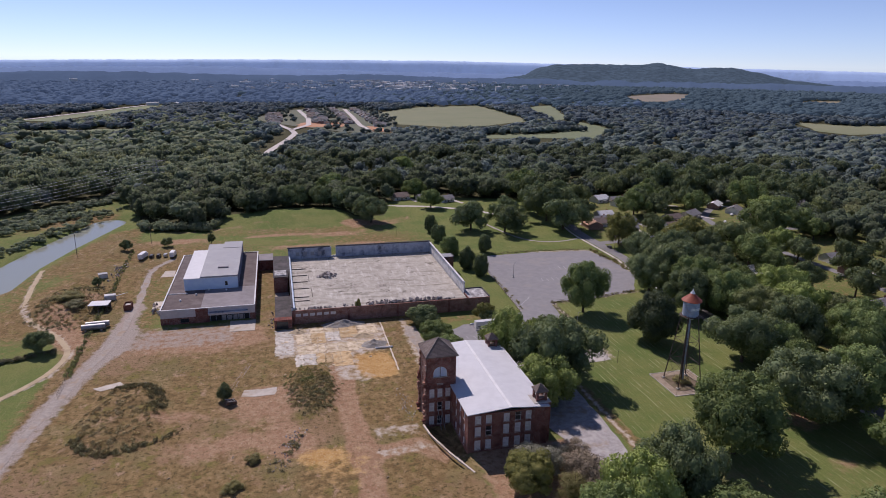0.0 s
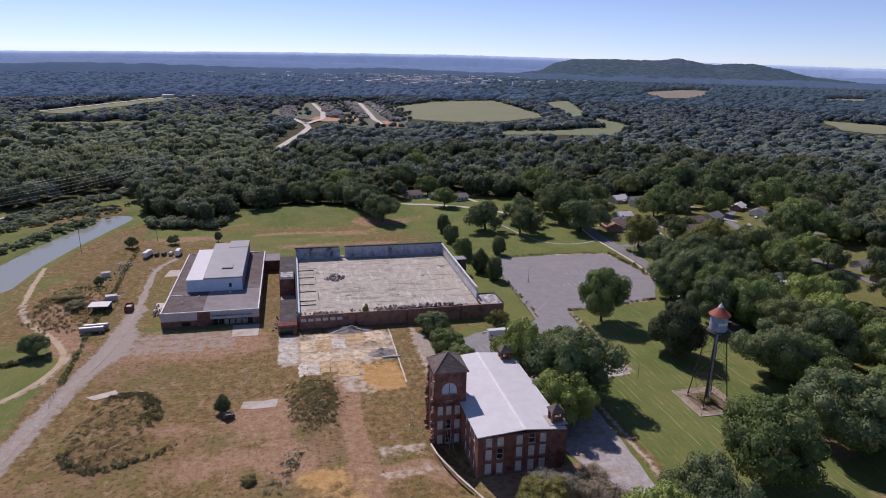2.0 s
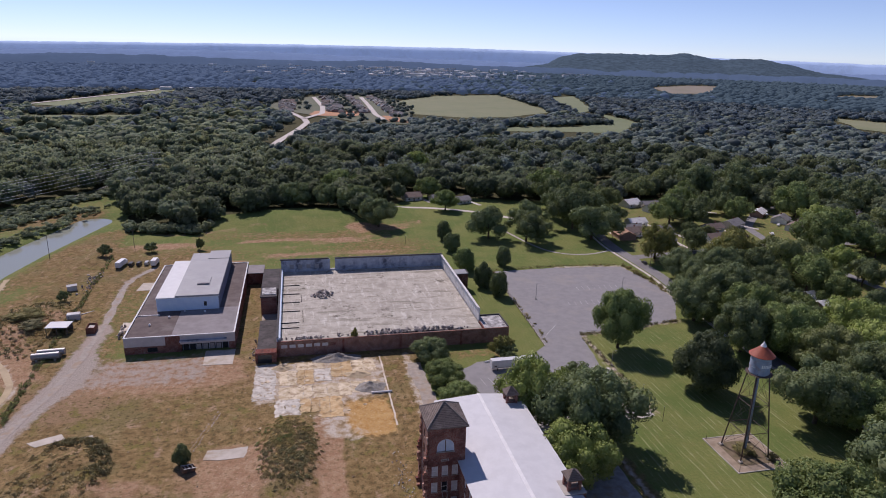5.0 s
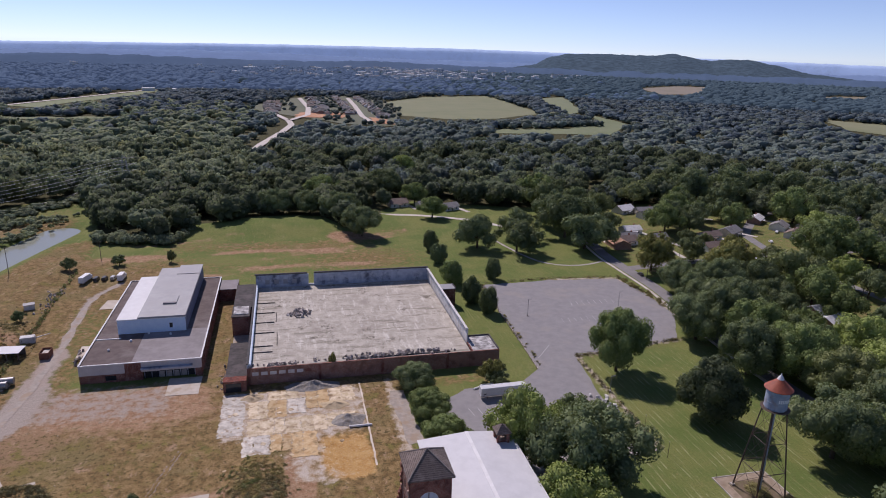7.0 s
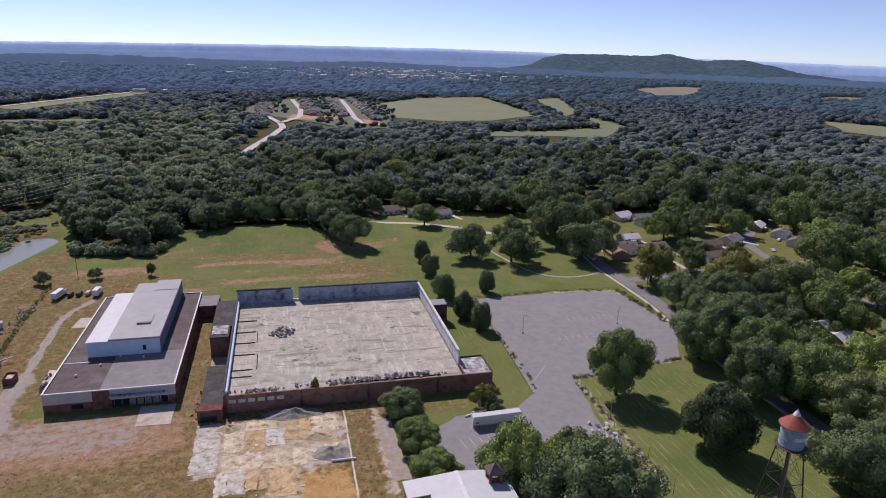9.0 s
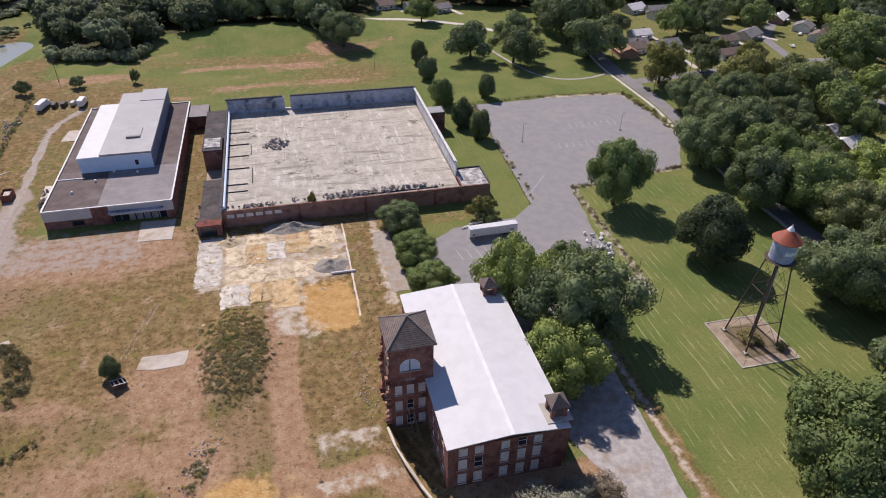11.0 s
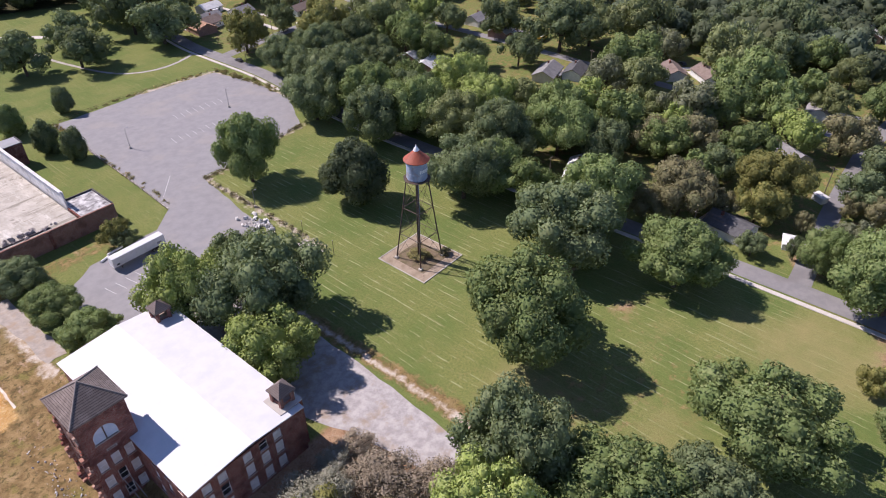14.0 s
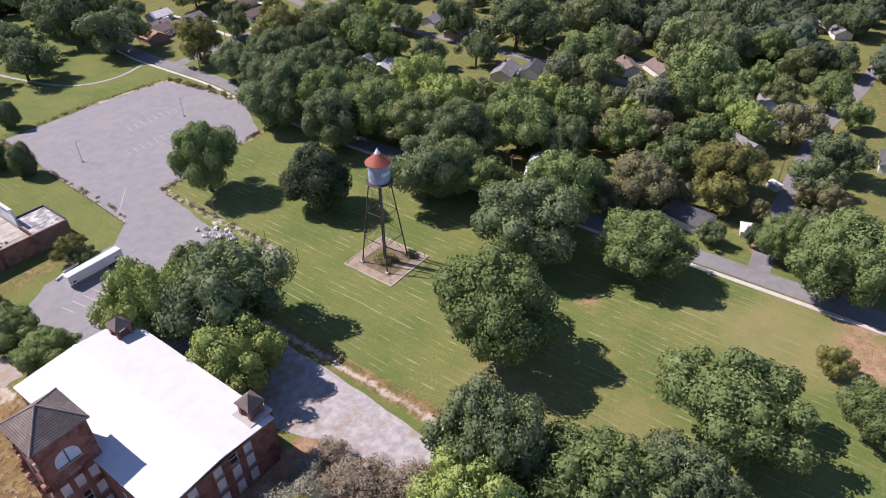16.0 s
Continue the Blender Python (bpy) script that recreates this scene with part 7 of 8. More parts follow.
def clear(x, y, margin):
    if 168 < x < 255 and 190 < y < 224:
        return False
    if any(math.hypot(x - a, y - b) < q + margin * 0.5 for a, b, q in KEEP_OFF):
        return False
    for k, (a, b, q) in enumerate(YARDS):
        ux, uy = (-0.55, -0.83) if k < len(HOUSES_N) else (-0.85, -0.5)
        f, side = (x - a) * ux + (y - b) * uy, abs((x - a) * uy - (y - b) * ux)
        if 0 < f < 40 and side < 5 + margin * 0.5:
            return False
    return all(float(along(np.array(x), np.array(y), ln, margin * 0.4 + 2.5, 0.5)) < 0.5 for ln in LINES_OFF)


rt = random.Random(5)
far_yard = []
for k in range(9000):
    x, y = rt.uniform(149, 470), rt.uniform(-200, 348)
    q = rt.uniform(5.5, 11.5)
    if not clear(x, y, q):
        continue
    if x > 300 or y < -110:
        if x < 440:
            far_yard.append((x, y))
        KEEP_OFF.append((x, y, q * 0.72))

# ---------------------------------------------------------------- woods
FIELDS = (([(116, 1188), (211, 1364), (299, 1478), (475, 1545), (461, 1305), (440, 1067), (327, 992), (241, 971), (156, 1030)], (0.185, 0.2, 0.105)),
          ([(536, 1052), (526, 895), (424, 767), (360, 780), (254, 793), (267, 832), (390, 847), (470, 927)], (0.165, 0.195, 0.1)),
          ([(1167, 2008), (1450, 2213), (1556, 2170), (1193, 1715), (1063, 1692)], (0.225, 0.2, 0.15)), ([(1575, 1660), (1727, 1730), (1850, 1700), (1660, 1600)], (0.22, 0.2, 0.13)),
          ([(995, 1002), (1056, 906), (1250, 900), (1100, 790), (905, 762), (887, 821)], (0.21, 0.22, 0.12)),
          ([(-489, 1151), (-326, 1587), (-290, 1570), (-430, 1120)], (0.15, 0.18, 0.08)), ([(-430, 974), (-267, 990), (-260, 960), (-430, 940)], (0.14, 0.165, 0.075)),
          ([(-105, 1150), (-20, 1390), (165, 1500), (185, 1150), (135, 870), (60, 900), (-10, 1000)], (0.105, 0.118, 0.07)),
          ([(-160, 1845), (-60, 1900), (-40, 1840), (-140, 1800)], (0.15, 0.17, 0.09)),
          ([(592, 1470), (682, 1521), (549, 1130), (498, 1071), (536, 1229)], (0.175, 0.205, 0.11)))


def inside(px, py, poly):
    hit = np.zeros(np.shape(px), bool)
    for (ax, ay), (bx, by) in zip(poly, poly[1:] + poly[:1]):
        cross = (ay > py) != (by > py)
        hit ^= cross & (px < (bx - ax) * (py - ay) / (by - ay + 1e-9) + ax)
    return hit


FAR_ROADS = (([(-66, 620), (-58, 680), (-33, 800), (-20, 880), (-24, 936), (-50, 1060), (-62, 1171)], 9), ([(-24, 936), (8, 1022), (14, 1150), (4, 1382)], 9),
             ([(100, 930), (96, 1010), (104, 1200), (109, 1397)], 9), ([(-489, 1140), (-326, 1600), (-150, 1885), (60, 2100)], 10))


def wood_points(seed, near, far, gap):
    """Random places in the wooded land between two distances."""
    rg = np.random.default_rng(seed)
    n = int(math.radians(81) * (far ** 2 - near ** 2) / 2 / gap ** 2)
    b, q = np.radians(rg.uniform(-25, 56, n)), np.sqrt(rg.uniform(near ** 2, far ** 2, n))
    xs, ys = -40 + q * np.sin(b), -150 + q * np.cos(b)
    ok = (ys > np.interp(xs, EDGE_X, EDGE_Y)) | (xs > 470)
    for poly, _ in FIELDS:
        ok &= ~inside(xs, ys, poly)
    away = np.hypot(xs + 40, ys + 150)
    for k, tall in ((0, 11), (1, 8), (2, 11), (3, 9), (4, 10), (5, 9), (6, 6), (7, 9), (9, 8)):
        for f in (0.35, 0.7, 1.0):
            ahead = away * tall * f / (112 - tall)
            ok &= ~inside(xs + (xs + 40) / away * ahead, ys + (ys + 150) / away * ahead, FIELDS[k][0])
    for ln, w in FAR_ROADS:
        ok &= along(xs, ys, ln, w + 8, 1.0) < 0.5
    for x, y, a in HOUSES_N:
        ok &= np.hypot(xs - x, ys - y) > 11
    ok &= along(xs, ys, LINES_OFF[5], 8, 1) < 0.5
    return xs[ok], ys[ok], rg


def woods(name, label, xs, ys, rg, material, shapes, h_lo, h_hi, r_lo, r_hi, vary=0.2, olive=0.3):
    """Many crowns joined into one mesh, each with a green of its own."""
    V, T, N, C, at = [], [], [], [], 0
    pick = rg.integers(0, len(shapes), len(xs))
    for x, y, k in zip(xs, ys, pick):
        v, t, n = shapes[k]
        a, f = rg.uniform(0, 6.28), rg.uniform(0, 1)
        h, r_ = h_lo + (h_hi - h_lo) * (0.6 * f + 0.4 * rg.uniform(0, 1)), r_lo + (r_hi - r_lo) * f
        c, s = math.cos(a), math.sin(a)
        V.append(np.stack([x + (v[:, 0] * c - v[:, 1] * s) * r_, y + (v[:, 0] * s + v[:, 1] * c) * r_, v[:, 2] * h], -1))
        N.append(np.stack([n[:, 0] * c - n[:, 1] * s, n[:, 0] * s + n[:, 1] * c, n[:, 2]], -1))
        C.append(np.tile((rg.normal(0, vary), max(0.0, rg.normal(0, olive)), 0, 1), (len(v), 1)))
        T.append(t + at)
        at += len(v)
    me = mesh_np(name, np.concatenate(V), tris=np.concatenate(T))
    me.normals_split_custom_set_from_vertices(np.concatenate(N).tolist())
    me.color_attributes.new("tone", "FLOAT_COLOR", "POINT").data.foreach_set("color", np.concatenate(C).clip(-0.45, 1).astype(np.float32).ravel())
    return tagged(put(name, me, material), label, "woods", kind="stuff")


# Far haze imitated in the material: bluish colour plus a glow of its own.
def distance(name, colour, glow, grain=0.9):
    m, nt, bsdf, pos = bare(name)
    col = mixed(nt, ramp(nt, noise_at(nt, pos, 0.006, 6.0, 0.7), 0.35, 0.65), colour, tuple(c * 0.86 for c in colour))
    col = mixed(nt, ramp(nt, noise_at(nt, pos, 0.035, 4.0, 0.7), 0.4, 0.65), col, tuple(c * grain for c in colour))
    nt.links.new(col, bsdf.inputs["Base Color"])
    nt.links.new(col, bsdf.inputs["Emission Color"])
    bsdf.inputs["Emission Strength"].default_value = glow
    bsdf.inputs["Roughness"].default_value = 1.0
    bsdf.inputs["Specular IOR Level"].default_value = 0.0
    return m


SHAPES = [crown_arrays(100 + k, 150, 0.13, 6, 0.1, 0.66, 0.75, 1, 0.75, (0.25, 0.46), 0.5, (0.8, 1.15), 0.62) for k in range(8)]
MID_SHAPES = [crown_arrays(200 + k, 26, 0.22, 3, 0.0, 0.62, 0.95, 1, 0.55, (0.35, 0.55), 0.72, (0.85, 1.1), 0.65) for k in range(6)]
BIG_SHAPES = [crown_arrays(500 + k, 330, 0.085, 11, 0.1, 0.62, 0.85, 1, 0.74, (0.2, 0.4), 0.6, (0.85, 1.12), 0.62) for k in range(10)]


def dome(seed):
    """The upper half of a rough ball, for a crown far off."""
    rg = np.random.default_rng(seed)
    v, t = ICO[1]
    t = t[v[t].mean(1)[:, 2] > -0.3]
    return v * (1 + rg.uniform(-0.25, 0.25, (len(v), 1))) * 0.5 + np.array([0, 0, 0.45]), t, v


FAR_SHAPES = [dome(300 + k) for k in range(6)]
GRASS_SHAPES = [crown_arrays(600 + k, 70, 0.17, 4, -0.1, 0.9, 0.12, 1, 0.8, (0.2, 0.45), 0.3, (0.3, 1.7), 0.7) for k in range(6)]
WEED_SHAPES = [crown_arrays(400 + k, 120, 0.12, 5, -0.1, 0.7, 0.3, 1, 0.8, (0.2, 0.45), 0.4, (0.4, 1.5)) for k in range(6)]
xs, ys, rg = wood_points(1, 330, 820, 11.4)
tone = np.array([noise.noise((x * 0.012, y * 0.012, 0)) for x, y in zip(xs, ys)]) + rg.normal(0, 0.22, len(xs))
left = xs < -60
keep = left | (rg.uniform(0, 1, len(xs)) < 0.7)
xs, ys, tone, left = xs[keep], ys[keep], tone[keep], left[keep]
light = (tone > -0.25) & left & (ys > 420 - 0.2 * xs) | (tone > 0.55)
beyond = rg.uniform(520, 760, len(xs)) < np.hypot(xs + 40, ys + 150)
dark_belt = (xs > -92) & (xs < 50) & (ys < 430) & (tone < 0.5)
deep = (~light & (tone < -0.15) & ~(left & (ys > 440))) | dark_belt
light &= ~dark_belt
late = left & (ys > 440)
woods("near_woods", "deep green shaded broadleaf woods", xs[deep], ys[deep], rg, WOODS_DEEP, BIG_SHAPES, 13, 21, 6.5, 13)
plain = ~light & ~deep & ~beyond & ~late
woods("near_woods", "dense green broadleaf woods", xs[plain], ys[plain], rg, WOODS, BIG_SHAPES, 12, 20, 7, 13.5)
plain = ~light & ~deep & late
woods("near_woods", "green woods beyond the pond", xs[plain], ys[plain], rg, WOODS, SHAPES, 9, 17, 6, 11)
plain = ~light & ~deep & beyond & ~late
woods("near_woods", "dense woods receding towards the fields", xs[plain], ys[plain], rg, WOODS_BEYOND_HAZE, SHAPES, 11, 17, 7, 13)
woods("near_woods", "lighter yellow-green scrub woods", xs[light], ys[light], rg, WOODS_LIGHT, SHAPES, 10, 14, 6.0, 10.0)
far_yard = np.array(far_yard)
woods("yard_woods", "green shade trees among farther houses", far_yard[:, 0], far_yard[:, 1], rg, WOODS, BIG_SHAPES, 11, 22, 6.5, 13)
xs, ys, rg = wood_points(2, 820, 1700, 16.5)
early = rg.uniform(900, 1450, len(xs)) > np.hypot(xs + 40, ys + 150)
pale = early & (xs < -80)
woods("mid_woods", "olive-green woods beyond the marsh", xs[pale], ys[pale], rg, WOODS_LIGHT, MID_SHAPES, 9, 14, 8, 13)
early_right = early & ~pale
woods("mid_woods", "rolling green woods beyond the near wood", xs[early_right], ys[early_right], rg, WOODS_BEYOND_HAZE, MID_SHAPES, 9, 14, 8, 13)
woods("mid_woods", "rolling woods in the distance, tinted haze blue", xs[~early], ys[~early], rg, WOODS_MID_HAZE, MID_SHAPES, 9, 13, 9, 15)
xs, ys, rg = wood_points(3, 1700, 3400, 20)
west = xs < 500 + rg.normal(0, 220, len(xs))
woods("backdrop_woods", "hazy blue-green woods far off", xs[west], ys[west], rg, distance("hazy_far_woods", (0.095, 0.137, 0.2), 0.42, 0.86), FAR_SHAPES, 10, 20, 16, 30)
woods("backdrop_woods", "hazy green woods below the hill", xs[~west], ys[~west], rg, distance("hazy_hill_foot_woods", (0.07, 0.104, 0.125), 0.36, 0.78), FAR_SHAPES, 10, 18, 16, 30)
gx_ = np.random.default_rng(8)
line_y = gx_.uniform(0, 1, 150)
woods("hedge_trees", "row of trees between far fields", 225 + 235 * line_y + gx_.normal(0, 4, 150), 876 + 6 * line_y + gx_.normal(0, 5, 150), gx_, WOODS_BEYOND_HAZE, MID_SHAPES, 8, 12, 6, 9)
woods("hedge_trees", "double hedgerow between far fields", 492 - 24 * line_y + gx_.normal(0, 6, 150), 1640 - 560 * line_y + gx_.normal(0, 10, 150), gx_, WOODS_BEYOND_HAZE, MID_SHAPES, 5, 9, 7, 11)
scrub_x, scrub_y = gx_.uniform(-142, -88, 130), gx_.uniform(0, 1, 130) ** 1.5 * 26
woods("scrub", "pale green scrub at the wood's edge", scrub_x, np.interp(scrub_x, EDGE_X, EDGE_Y) - 4 + scrub_y * 0.4, gx_, WOODS_LIGHT, SHAPES, 3, 7, 2, 3.8)
bank_x = gx_.uniform(0, 1, 120)
woods("bank_scrub", "low scrub along the pond's far bank", -212 + 44 * bank_x - gx_.uniform(0, 12, 120), 225 + 120 * bank_x, gx_, WOODS_LIGHT, SHAPES, 1.0, 4, 1.8, 3.5)


def band(line, n, wide):
    """Random places within some width of a line."""
    pts = np.array(line, float)
    k = gx_.integers(0, len(pts) - 1, n)
    f = gx_.uniform(0, 1, (n, 1))
    return (pts[k] * (1 - f) + pts[k + 1] * f + gx_.uniform(-wide, wide, (n, 2))).T


def lift(ob):
    """Sets every clump of a growth on the lie of the land."""
    co = np.empty(len(ob.data.vertices) * 3, np.float32)
    ob.data.vertices.foreach_get("co", co)
    co = co.reshape(-1, 3)
    co[:, 2] += height(co[:, 0].astype(float), co[:, 1].astype(float))
    ob.data.vertices.foreach_set("co", co.ravel())


hx, hy = gx_.uniform(-117, -86, 420), gx_.uniform(20, 68, 420)
heap = np.array(spot(hx, hy, -103, 40, 12, 15, 0.25) + spot(hx, hy, -102, 58, 10, 7, 0.3)) > 0.5
lift(woods("mound_weeds", "olive weeds covering a low spoil mound", hx[heap], hy[heap], gx_, HAY_WEED, GRASS_SHAPES, 0.15, 0.5, 0.6, 1.4))
hx, hy = gx_.uniform(-56, -30, 2600), gx_.uniform(27, 71, 2600)
thick = 1 - np.hypot((hx + 42.5) / 9.6, (hy - 49.5) / 19) + gx_.normal(0, 0.1, 2600) > gx_.uniform(0, 0.5, 2600)
green_at = np.array([noise.noise((x * 0.16, y * 0.16, 4)) for x, y in zip(hx, hy)]) + 0.03 * (hy - 52) - 0.045 * (hx + 43) + gx_.normal(0, 0.18, 2600)
for lo, hi, mat, words, h0, h1 in ((0.62, 9, OLIVE, "dark green brush in an overgrown mound", 0.4, 1.1), (0.12, 0.62, WEED, "olive weeds in an overgrown mound", 0.2, 0.6),
                                   (-0.3, 0.12, HAY_WEED, "dry tan grass in an overgrown mound", 0.15, 0.45), (-9, -0.3, BROWN, "dry brown brush in an overgrown mound", 0.2, 0.6)):
    sel = thick & (green_at >= lo) & (green_at < hi)
    lift(woods("thicket", words, hx[sel], hy[sel], gx_, mat, GRASS_SHAPES, h0, h1, 0.45, 1.0))
hx, hy = band([(-114, 32), (-110, 26), (-103, 22), (-93.5, 25), (-84, 31)], 120, 1.3)
lift(woods("mound_weeds", "tall brown weeds on the mound's steep edge", hx, hy, gx_, BROWN, GRASS_SHAPES, 0.5, 1.2, 0.6, 1.2))
hx, hy = band([(-107, 63), (-100, 63.5), (-94, 58), (-91.5, 51), (-93, 45)], 130, 2.2)
lift(woods("mound_weeds", "tall brown weeds round the mound's hollow", hx, hy, gx_, BROWN, GRASS_SHAPES, 0.6, 1.5, 0.6, 1.2))
hx, hy = band([(-240, 300), (-222, 340), (-200, 378), (-180, 405), (-168, 425)], 230, 9)
woods("marsh_scrub", "rough olive scrub between pond and wood", hx, hy, gx_, WOODS_LIGHT, MID_SHAPES, 1.2, 4.0, 2.0, 4.5)
hx, hy = band([(-234, 290), (-215, 318), (-196, 345), (-172, 356)], 200, 8)
woods("marsh_scrub", "green reeds and bushes behind the pond", hx, hy, gx_, WOODS_LIGHT, SHAPES, 1.0, 4.5, 1.5, 3.5)
hx, hy = band([(-127, 78), (-128.2, 95), (-130, 128), (-131.5, 161), (-132.7, 192), (-135.8, 248)], 240, 1.1)
woods("fence_weeds", "dark weeds grown into the wire fence", hx, hy, gx_, OLIVE, GRASS_SHAPES, 0.5, 1.5, 0.5, 1.0)
hx, hy = gx_.uniform(-162, -126, 900), gx_.uniform(116, 186, 900)
rough_in = spot(hx, hy, -143, 152, 15, 27, 0.4) > gx_.uniform(0.1, 0.9, 900)
rim_in = rough_in & (np.hypot((hx + 143) / 15, (hy - 152) / 27) > 0.72) & (hx < -138)
lift(woods("spoil_weeds", "pale tan weeds over a rough spoil heap", hx[rough_in & ~rim_in], hy[rough_in & ~rim_in], gx_, HAY_WEED, GRASS_SHAPES, 0.2, 0.9, 0.5, 1.3))
lift(woods("spoil_weeds", "dark brown weeds round a rough spoil heap", hx[rim_in], hy[rim_in], gx_, BROWN, GRASS_SHAPES, 0.4, 1.3, 0.6, 1.4))
hx, hy = band([(-160, 92), (-150, 97), (-137, 102)], 40, 1.5)
woods("ditch_scrub", "dark brush along a ditch in the grass", hx, hy, gx_, BROWN, SHAPES, 0.8, 1.8, 1.0, 2.0)
weed_x, weed_y = gx_.uniform(-128, -4, 130), gx_.uniform(-75, 108, 130)
hx, hy = band([(58.5, 106), (60, 176), (61.5, 195)], 70, 0.9)
woods("lot_weeds", "dry weeds along the parking lot's fence", hx, hy, gx_, WEED, WEED_SHAPES, 0.4, 1.3, 0.5, 1.1)
hx, hy = band([(74.6, 58), (75, 112), (91, 114), (124, 119.5)], 110, 1.0)
woods("lot_weeds", "brown weeds between lot and lawn", hx, hy, gx_, BROWN, WEED_SHAPES, 0.3, 1.2, 0.5, 1.2)
hx, hy = band([(138, 125), (139, 168), (136, 194)], 70, 1.8)
woods("lot_weeds", "rough weeds between lot and street", hx, hy, gx_, WEED, WEED_SHAPES, 0.5, 2.2, 0.7, 1.8)
hx, hy = band([(132, 196), (98, 198.5), (62, 196.5)], 60, 1.2)
woods("lot_weeds", "dry weeds behind the parking lot", hx, hy, gx_, WEED, WEED_SHAPES, 0.3, 1.0, 0.5, 1.2)
hx, hy = band([(-56, 2), (-52, 12), (-49, 20)], 26, 2.5)
woods("rubble_weeds", "brown weeds among broken footings", hx, hy, gx_, BROWN, WEED_SHAPES, 0.3, 1.0, 0.5, 1.4)
weed_ok = ~((weed_x > -56) & (weed_y > 52)) & (weed_x > -112)
woods("field_weeds", "scattered weed tufts in the dry field", weed_x[weed_ok], weed_y[weed_ok], gx_, TWIGS, WEED_SHAPES, 0.15, 0.45, 0.2, 0.7)

# ---------------------------------------------------------------- far fields, estates and ridges
for k, (poly, c) in enumerate(FIELDS):
    tagged(part("far_field", sheet(poly, 0.4 + 0.06 * k, rough=6, seed=k, step=60), surface("field_crop_%d" % k, c, (c[0] * 1.12, c[1] * 1.08, c[2] * 1.1), 0.02, (c[0] * 0.85, c[1] * 0.9, c[2] * 0.8), 0.008)),
           "open pale green field between far woods" if c[1] > c[0] else "open tan field between far woods", "field", kind="structure")
for ln, w in FAR_ROADS:
    tagged(part("far_road", strip(ln, w, 1.5), WALKWAY), "pale new estate road", "road", kind="structure")
clay_m = surface("estate_clay", (0.42, 0.2, 0.1), (0.48, 0.27, 0.15), 0.05)
for k, pts in enumerate(([(-14, 985), (64, 980), (70, 1060), (40, 1075), (-6, 1062)], [(105, 905), (134, 880), (128, 960), (108, 990)])):
    tagged(part("clay_ground", sheet(pts, 1.3, rough=4, seed=k, step=12), clay_m), "bare orange clay of a building site", "ground", kind="structure")
estate = random.Random(4)
for k in range(200):
    bx, by = ((-60 + 20 * estate.random(), 1030 + 230 * estate.random()), (20 + 22 * estate.random(), 1040 + 330 * estate.random()),
              (78 + 10 * estate.random(), 1020 + 380 * estate.random()), (124 + 14 * estate.random(), 980 + 420 * estate.random()))[k % 4]
    house(bx, by, estate.choice((0, 90, 85)), 15, 11, estate.choice((0, 2, 2, 1)), estate.choice((0, 1, 2)), 0.5, False)
for x, y, w, d in ((-257, 1545, 60, 22), (-215, 1600, 30, 20), (-330, 1560, 26, 16)):
    sh = thing("far_warehouse", "long white warehouse far off", "warehouse", x, y, 0)
    part("wall", box(-w / 2, w / 2, -d / 2, d / 2, 0, 7), SIDINGS[0], sh)
    part("roof", box(-w / 2 - 0.5, w / 2 + 0.5, -d / 2 - 0.5, d / 2 + 0.5, 7, 7.6), ROOFS[4], sh)
estate_rg = np.random.default_rng(12)
ex, ey = estate_rg.uniform(-95, 180, 620), estate_rg.uniform(880, 1480, 620)
free = inside(ex, ey, FIELDS[7][0])
for ln, w in FAR_ROADS:
    free &= along(ex, ey, ln, w + 16, 1.0) < 0.5
woods("estate_trees", "young trees between new estate houses", ex[free], ey[free], estate_rg, WOODS_BEYOND_HAZE, MID_SHAPES, 4, 9, 3, 8)
town = random.Random(14)
for k in range(190):
    b = math.radians(town.gauss(9, 7) if k < 130 else town.gauss(11, 2.5))
    q = town.uniform(2300, 3300)
    x, y = -40 + q * math.sin(b), -150 + q * math.cos(b)
    bl = thing("town_block", "pale flat-roofed building of a far town", "building", x, y, 0, town.uniform(0, 90), group="far town")
    w, d, h = town.uniform(14, 40), town.uniform(10, 24), town.uniform(15, 23)
    part("wall", box(-w / 2, w / 2, -d / 2, d / 2, 0, h), SIDINGS[0], bl)
    part("roof", box(-w / 2 - 0.6, w / 2 + 0.6, -d / 2 - 0.6, d / 2 + 0.6, h, h + 1), ROOFS[town.choice((4, 4, 0))], bl)


def ridge(name, label, far, crest, b0, b1, material, depth=260.0, jag=1.0):
    """A far line of hills: a rounded ridge round the viewer's side of the land."""
    n = int((b1 - b0) * 8)
    V, Q = [], []
    for k in range(n + 1):
        b = b0 + (b1 - b0) * k / n
        z = crest(b) + jag * (6 * noise.noise((b * 0.9, far * 0.01, 0)) + 3.0 * noise.noise((b * 4.0, far * 0.01, 3)) + 1.2 * noise.noise((b * 14.0, far * 0.01, 5)))
        for f, s in ((-1.0, 0.0), (-0.62, 0.45), (-0.3, 0.8), (0.0, 1.0), (0.5, 0.5), (1.0, 0.0)):
            q = far + f * depth
            V.append((-40 + q * math.sin(radians(b)), -150 + q * math.cos(radians(b)), max(-2, z * s) - 1))
    for k in range(n):
        for j in range(5):
            a = k * 6 + j
            Q.append((a, a + 6, a + 7, a + 1))
    return tagged(put(name, mesh_np(name, V, quads=Q), material), label, "hills", kind="structure")


def bump(b, c, w, h):
    return h * math.exp(-((b - c) / w) ** 2)


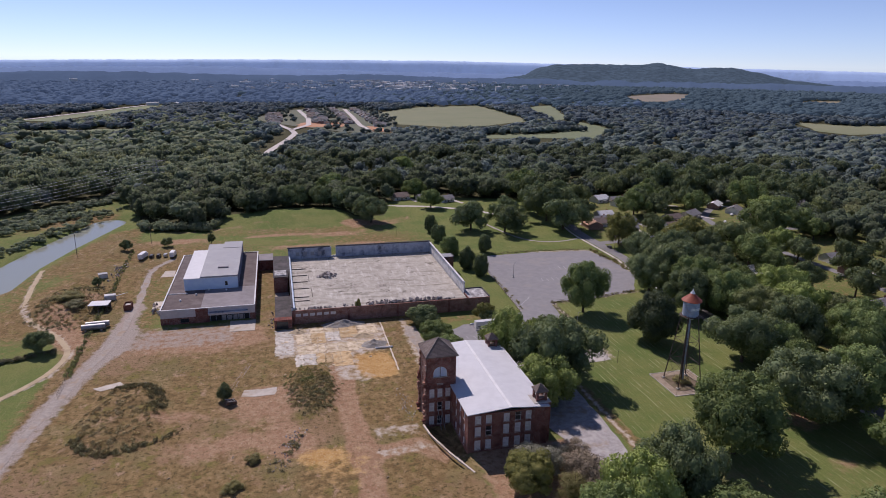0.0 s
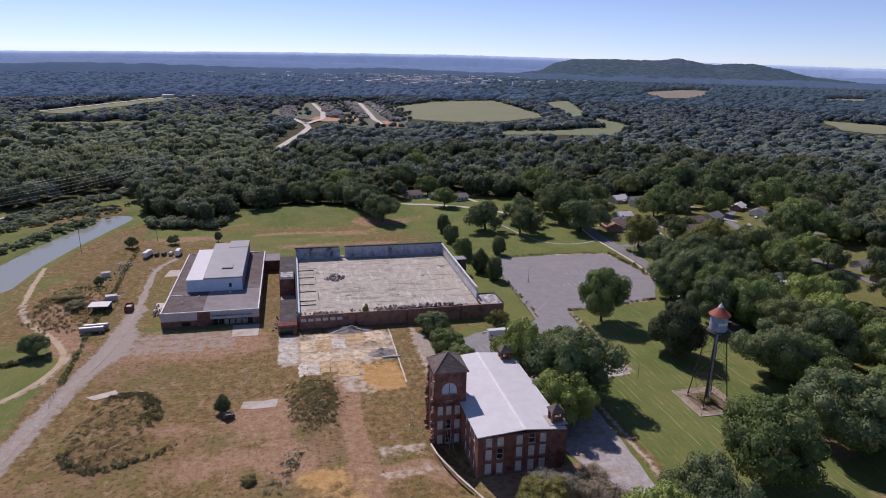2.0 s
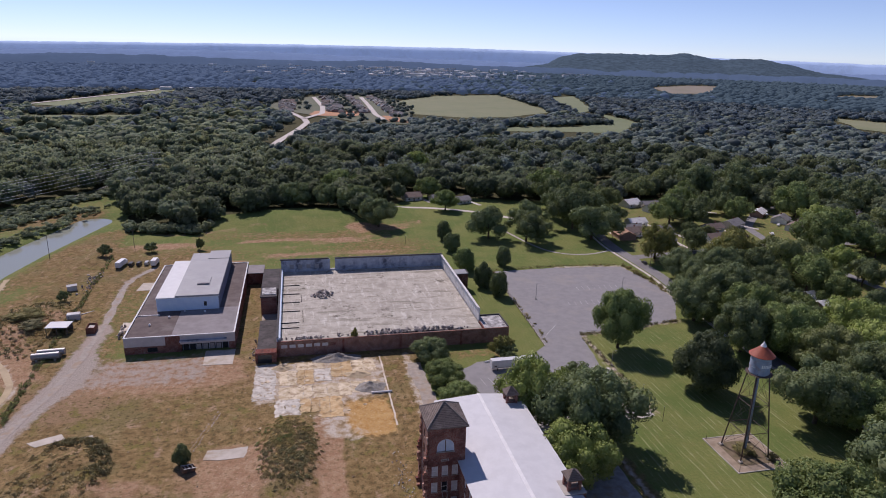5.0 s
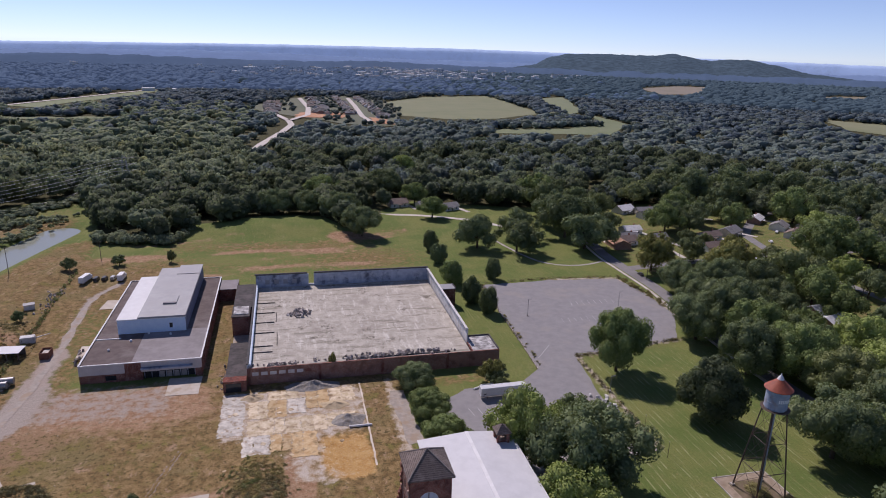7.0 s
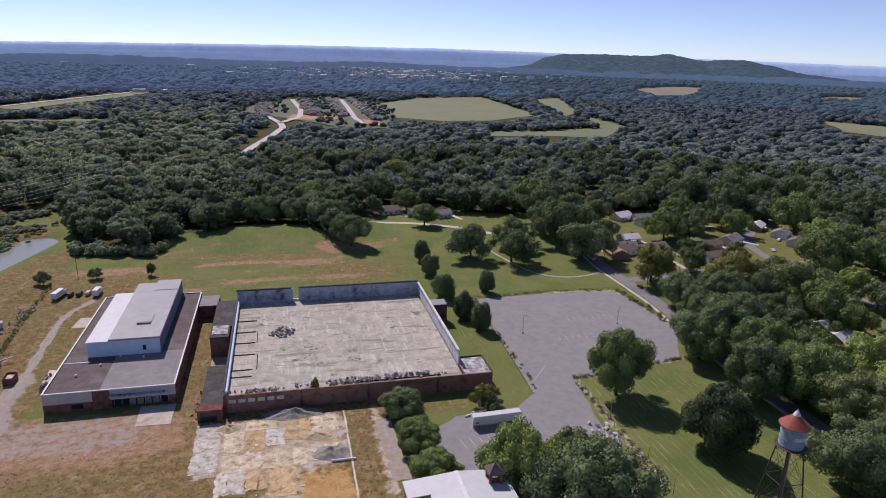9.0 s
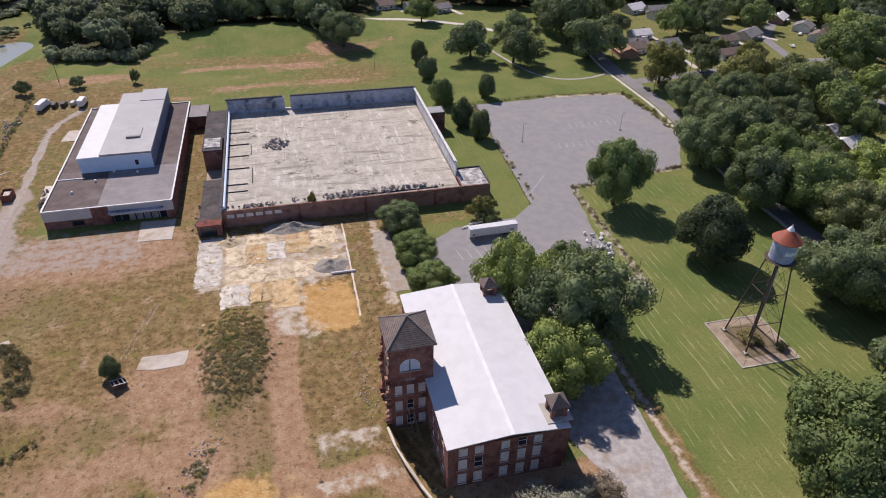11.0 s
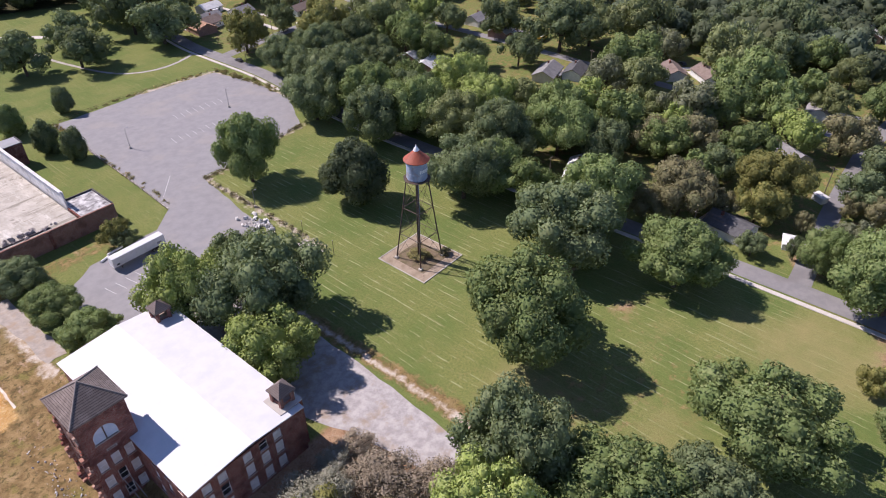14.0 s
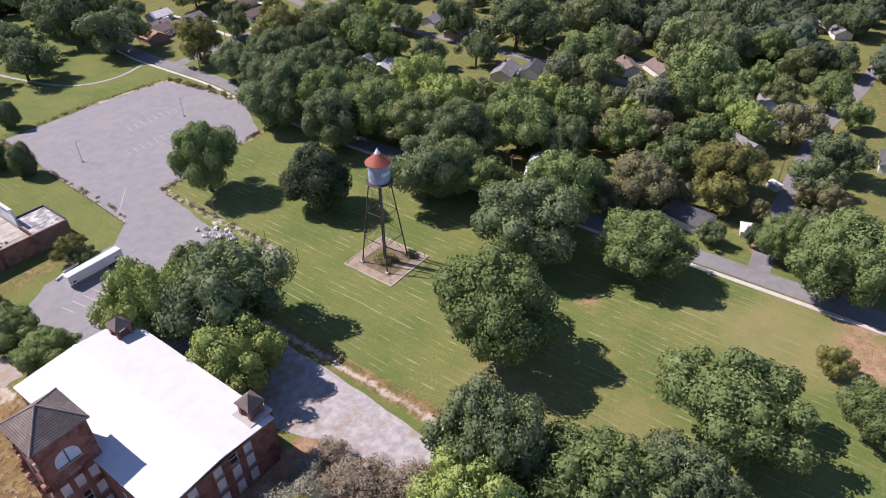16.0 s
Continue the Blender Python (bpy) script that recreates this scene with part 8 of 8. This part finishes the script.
# Ridges and hill carry painted haze: blue base colour with some emission.
ridge("backdrop", "distant ridge on the horizon in pale haze blue", 4720, lambda b: float(np.interp(b, (-26, -19, 0, 14, 30, 46, 60), (80, 86, 110, 116, 104, 88, 80))), -26, 60, distance("pale_blue_haze_glow", (0.29, 0.385, 0.55), 0.6, 0.97), 90, 0.5)
ridge("backdrop", "wooded hills in the distance in haze blue", 4150, lambda b: 44 + bump(b, -6, 12, 22), -26, 60, distance("blue_haze_glow", (0.145, 0.205, 0.325), 0.52), 300, 0.9)
ridge("backdrop", "wooded rise in dark haze blue", 3450, lambda b: 34 + bump(b, -14, 9, 14) + bump(b, 8, 5, 10), -26, 60, distance("deep_blue_haze_glow", (0.075, 0.112, 0.172), 0.44), 260, 0.8)
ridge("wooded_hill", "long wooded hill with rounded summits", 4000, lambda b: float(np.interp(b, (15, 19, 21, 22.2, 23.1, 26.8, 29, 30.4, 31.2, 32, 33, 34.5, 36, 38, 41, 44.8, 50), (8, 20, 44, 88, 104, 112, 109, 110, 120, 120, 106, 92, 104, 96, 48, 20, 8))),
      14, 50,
      distance("hazed_hill_woods", (0.068, 0.1, 0.128), 0.42, 0.62), 760, 1.0)

# ---------------------------------------------------------------- transmission line
PY = ((-151, 440), (-318, 228))
for x, y in PY:
    p = thing("pylon", "steel lattice transmission tower over the woods", "pylon", x, y, 0, 25, group="transmission towers")
    for sx, sy in CORNERS:
        part("leg", tube((sx * 4, sy * 4, 0), (sx * 0.8, sy * 0.8, 28), 0.2, 0.12, 5), STEEL_GREY, p)
    for z in range(4, 24, 5):
        f = 4 - 3.2 * z / 28
        for a, b in zip(CORNERS, CORNERS[1:] + CORNERS[:1]):
            g2 = 4 - 3.2 * (z + 5) / 28
            part("lattice_bar", tube((a[0] * f, a[1] * f, z), (b[0] * g2, b[1] * g2, z + 5), 0.08, sides=4), STEEL_GREY, p)
    for z in (16, 21, 26):
        part("cross_arm", tube((-8, 0, z), (8, 0, z), 0.16, sides=5), STEEL_GREY, p)
for z, off in itertools.product((16, 21, 26), (-7.5, 7.5)):
    wire([(PY[0][0] + off, PY[0][1] + off * 0.5, z), (PY[1][0] + off, PY[1][1] + off * 0.5, z), (-480, 20, z)], 0.07, "pale heavy transmission line wire", 6.0, WHITE_PAINT)
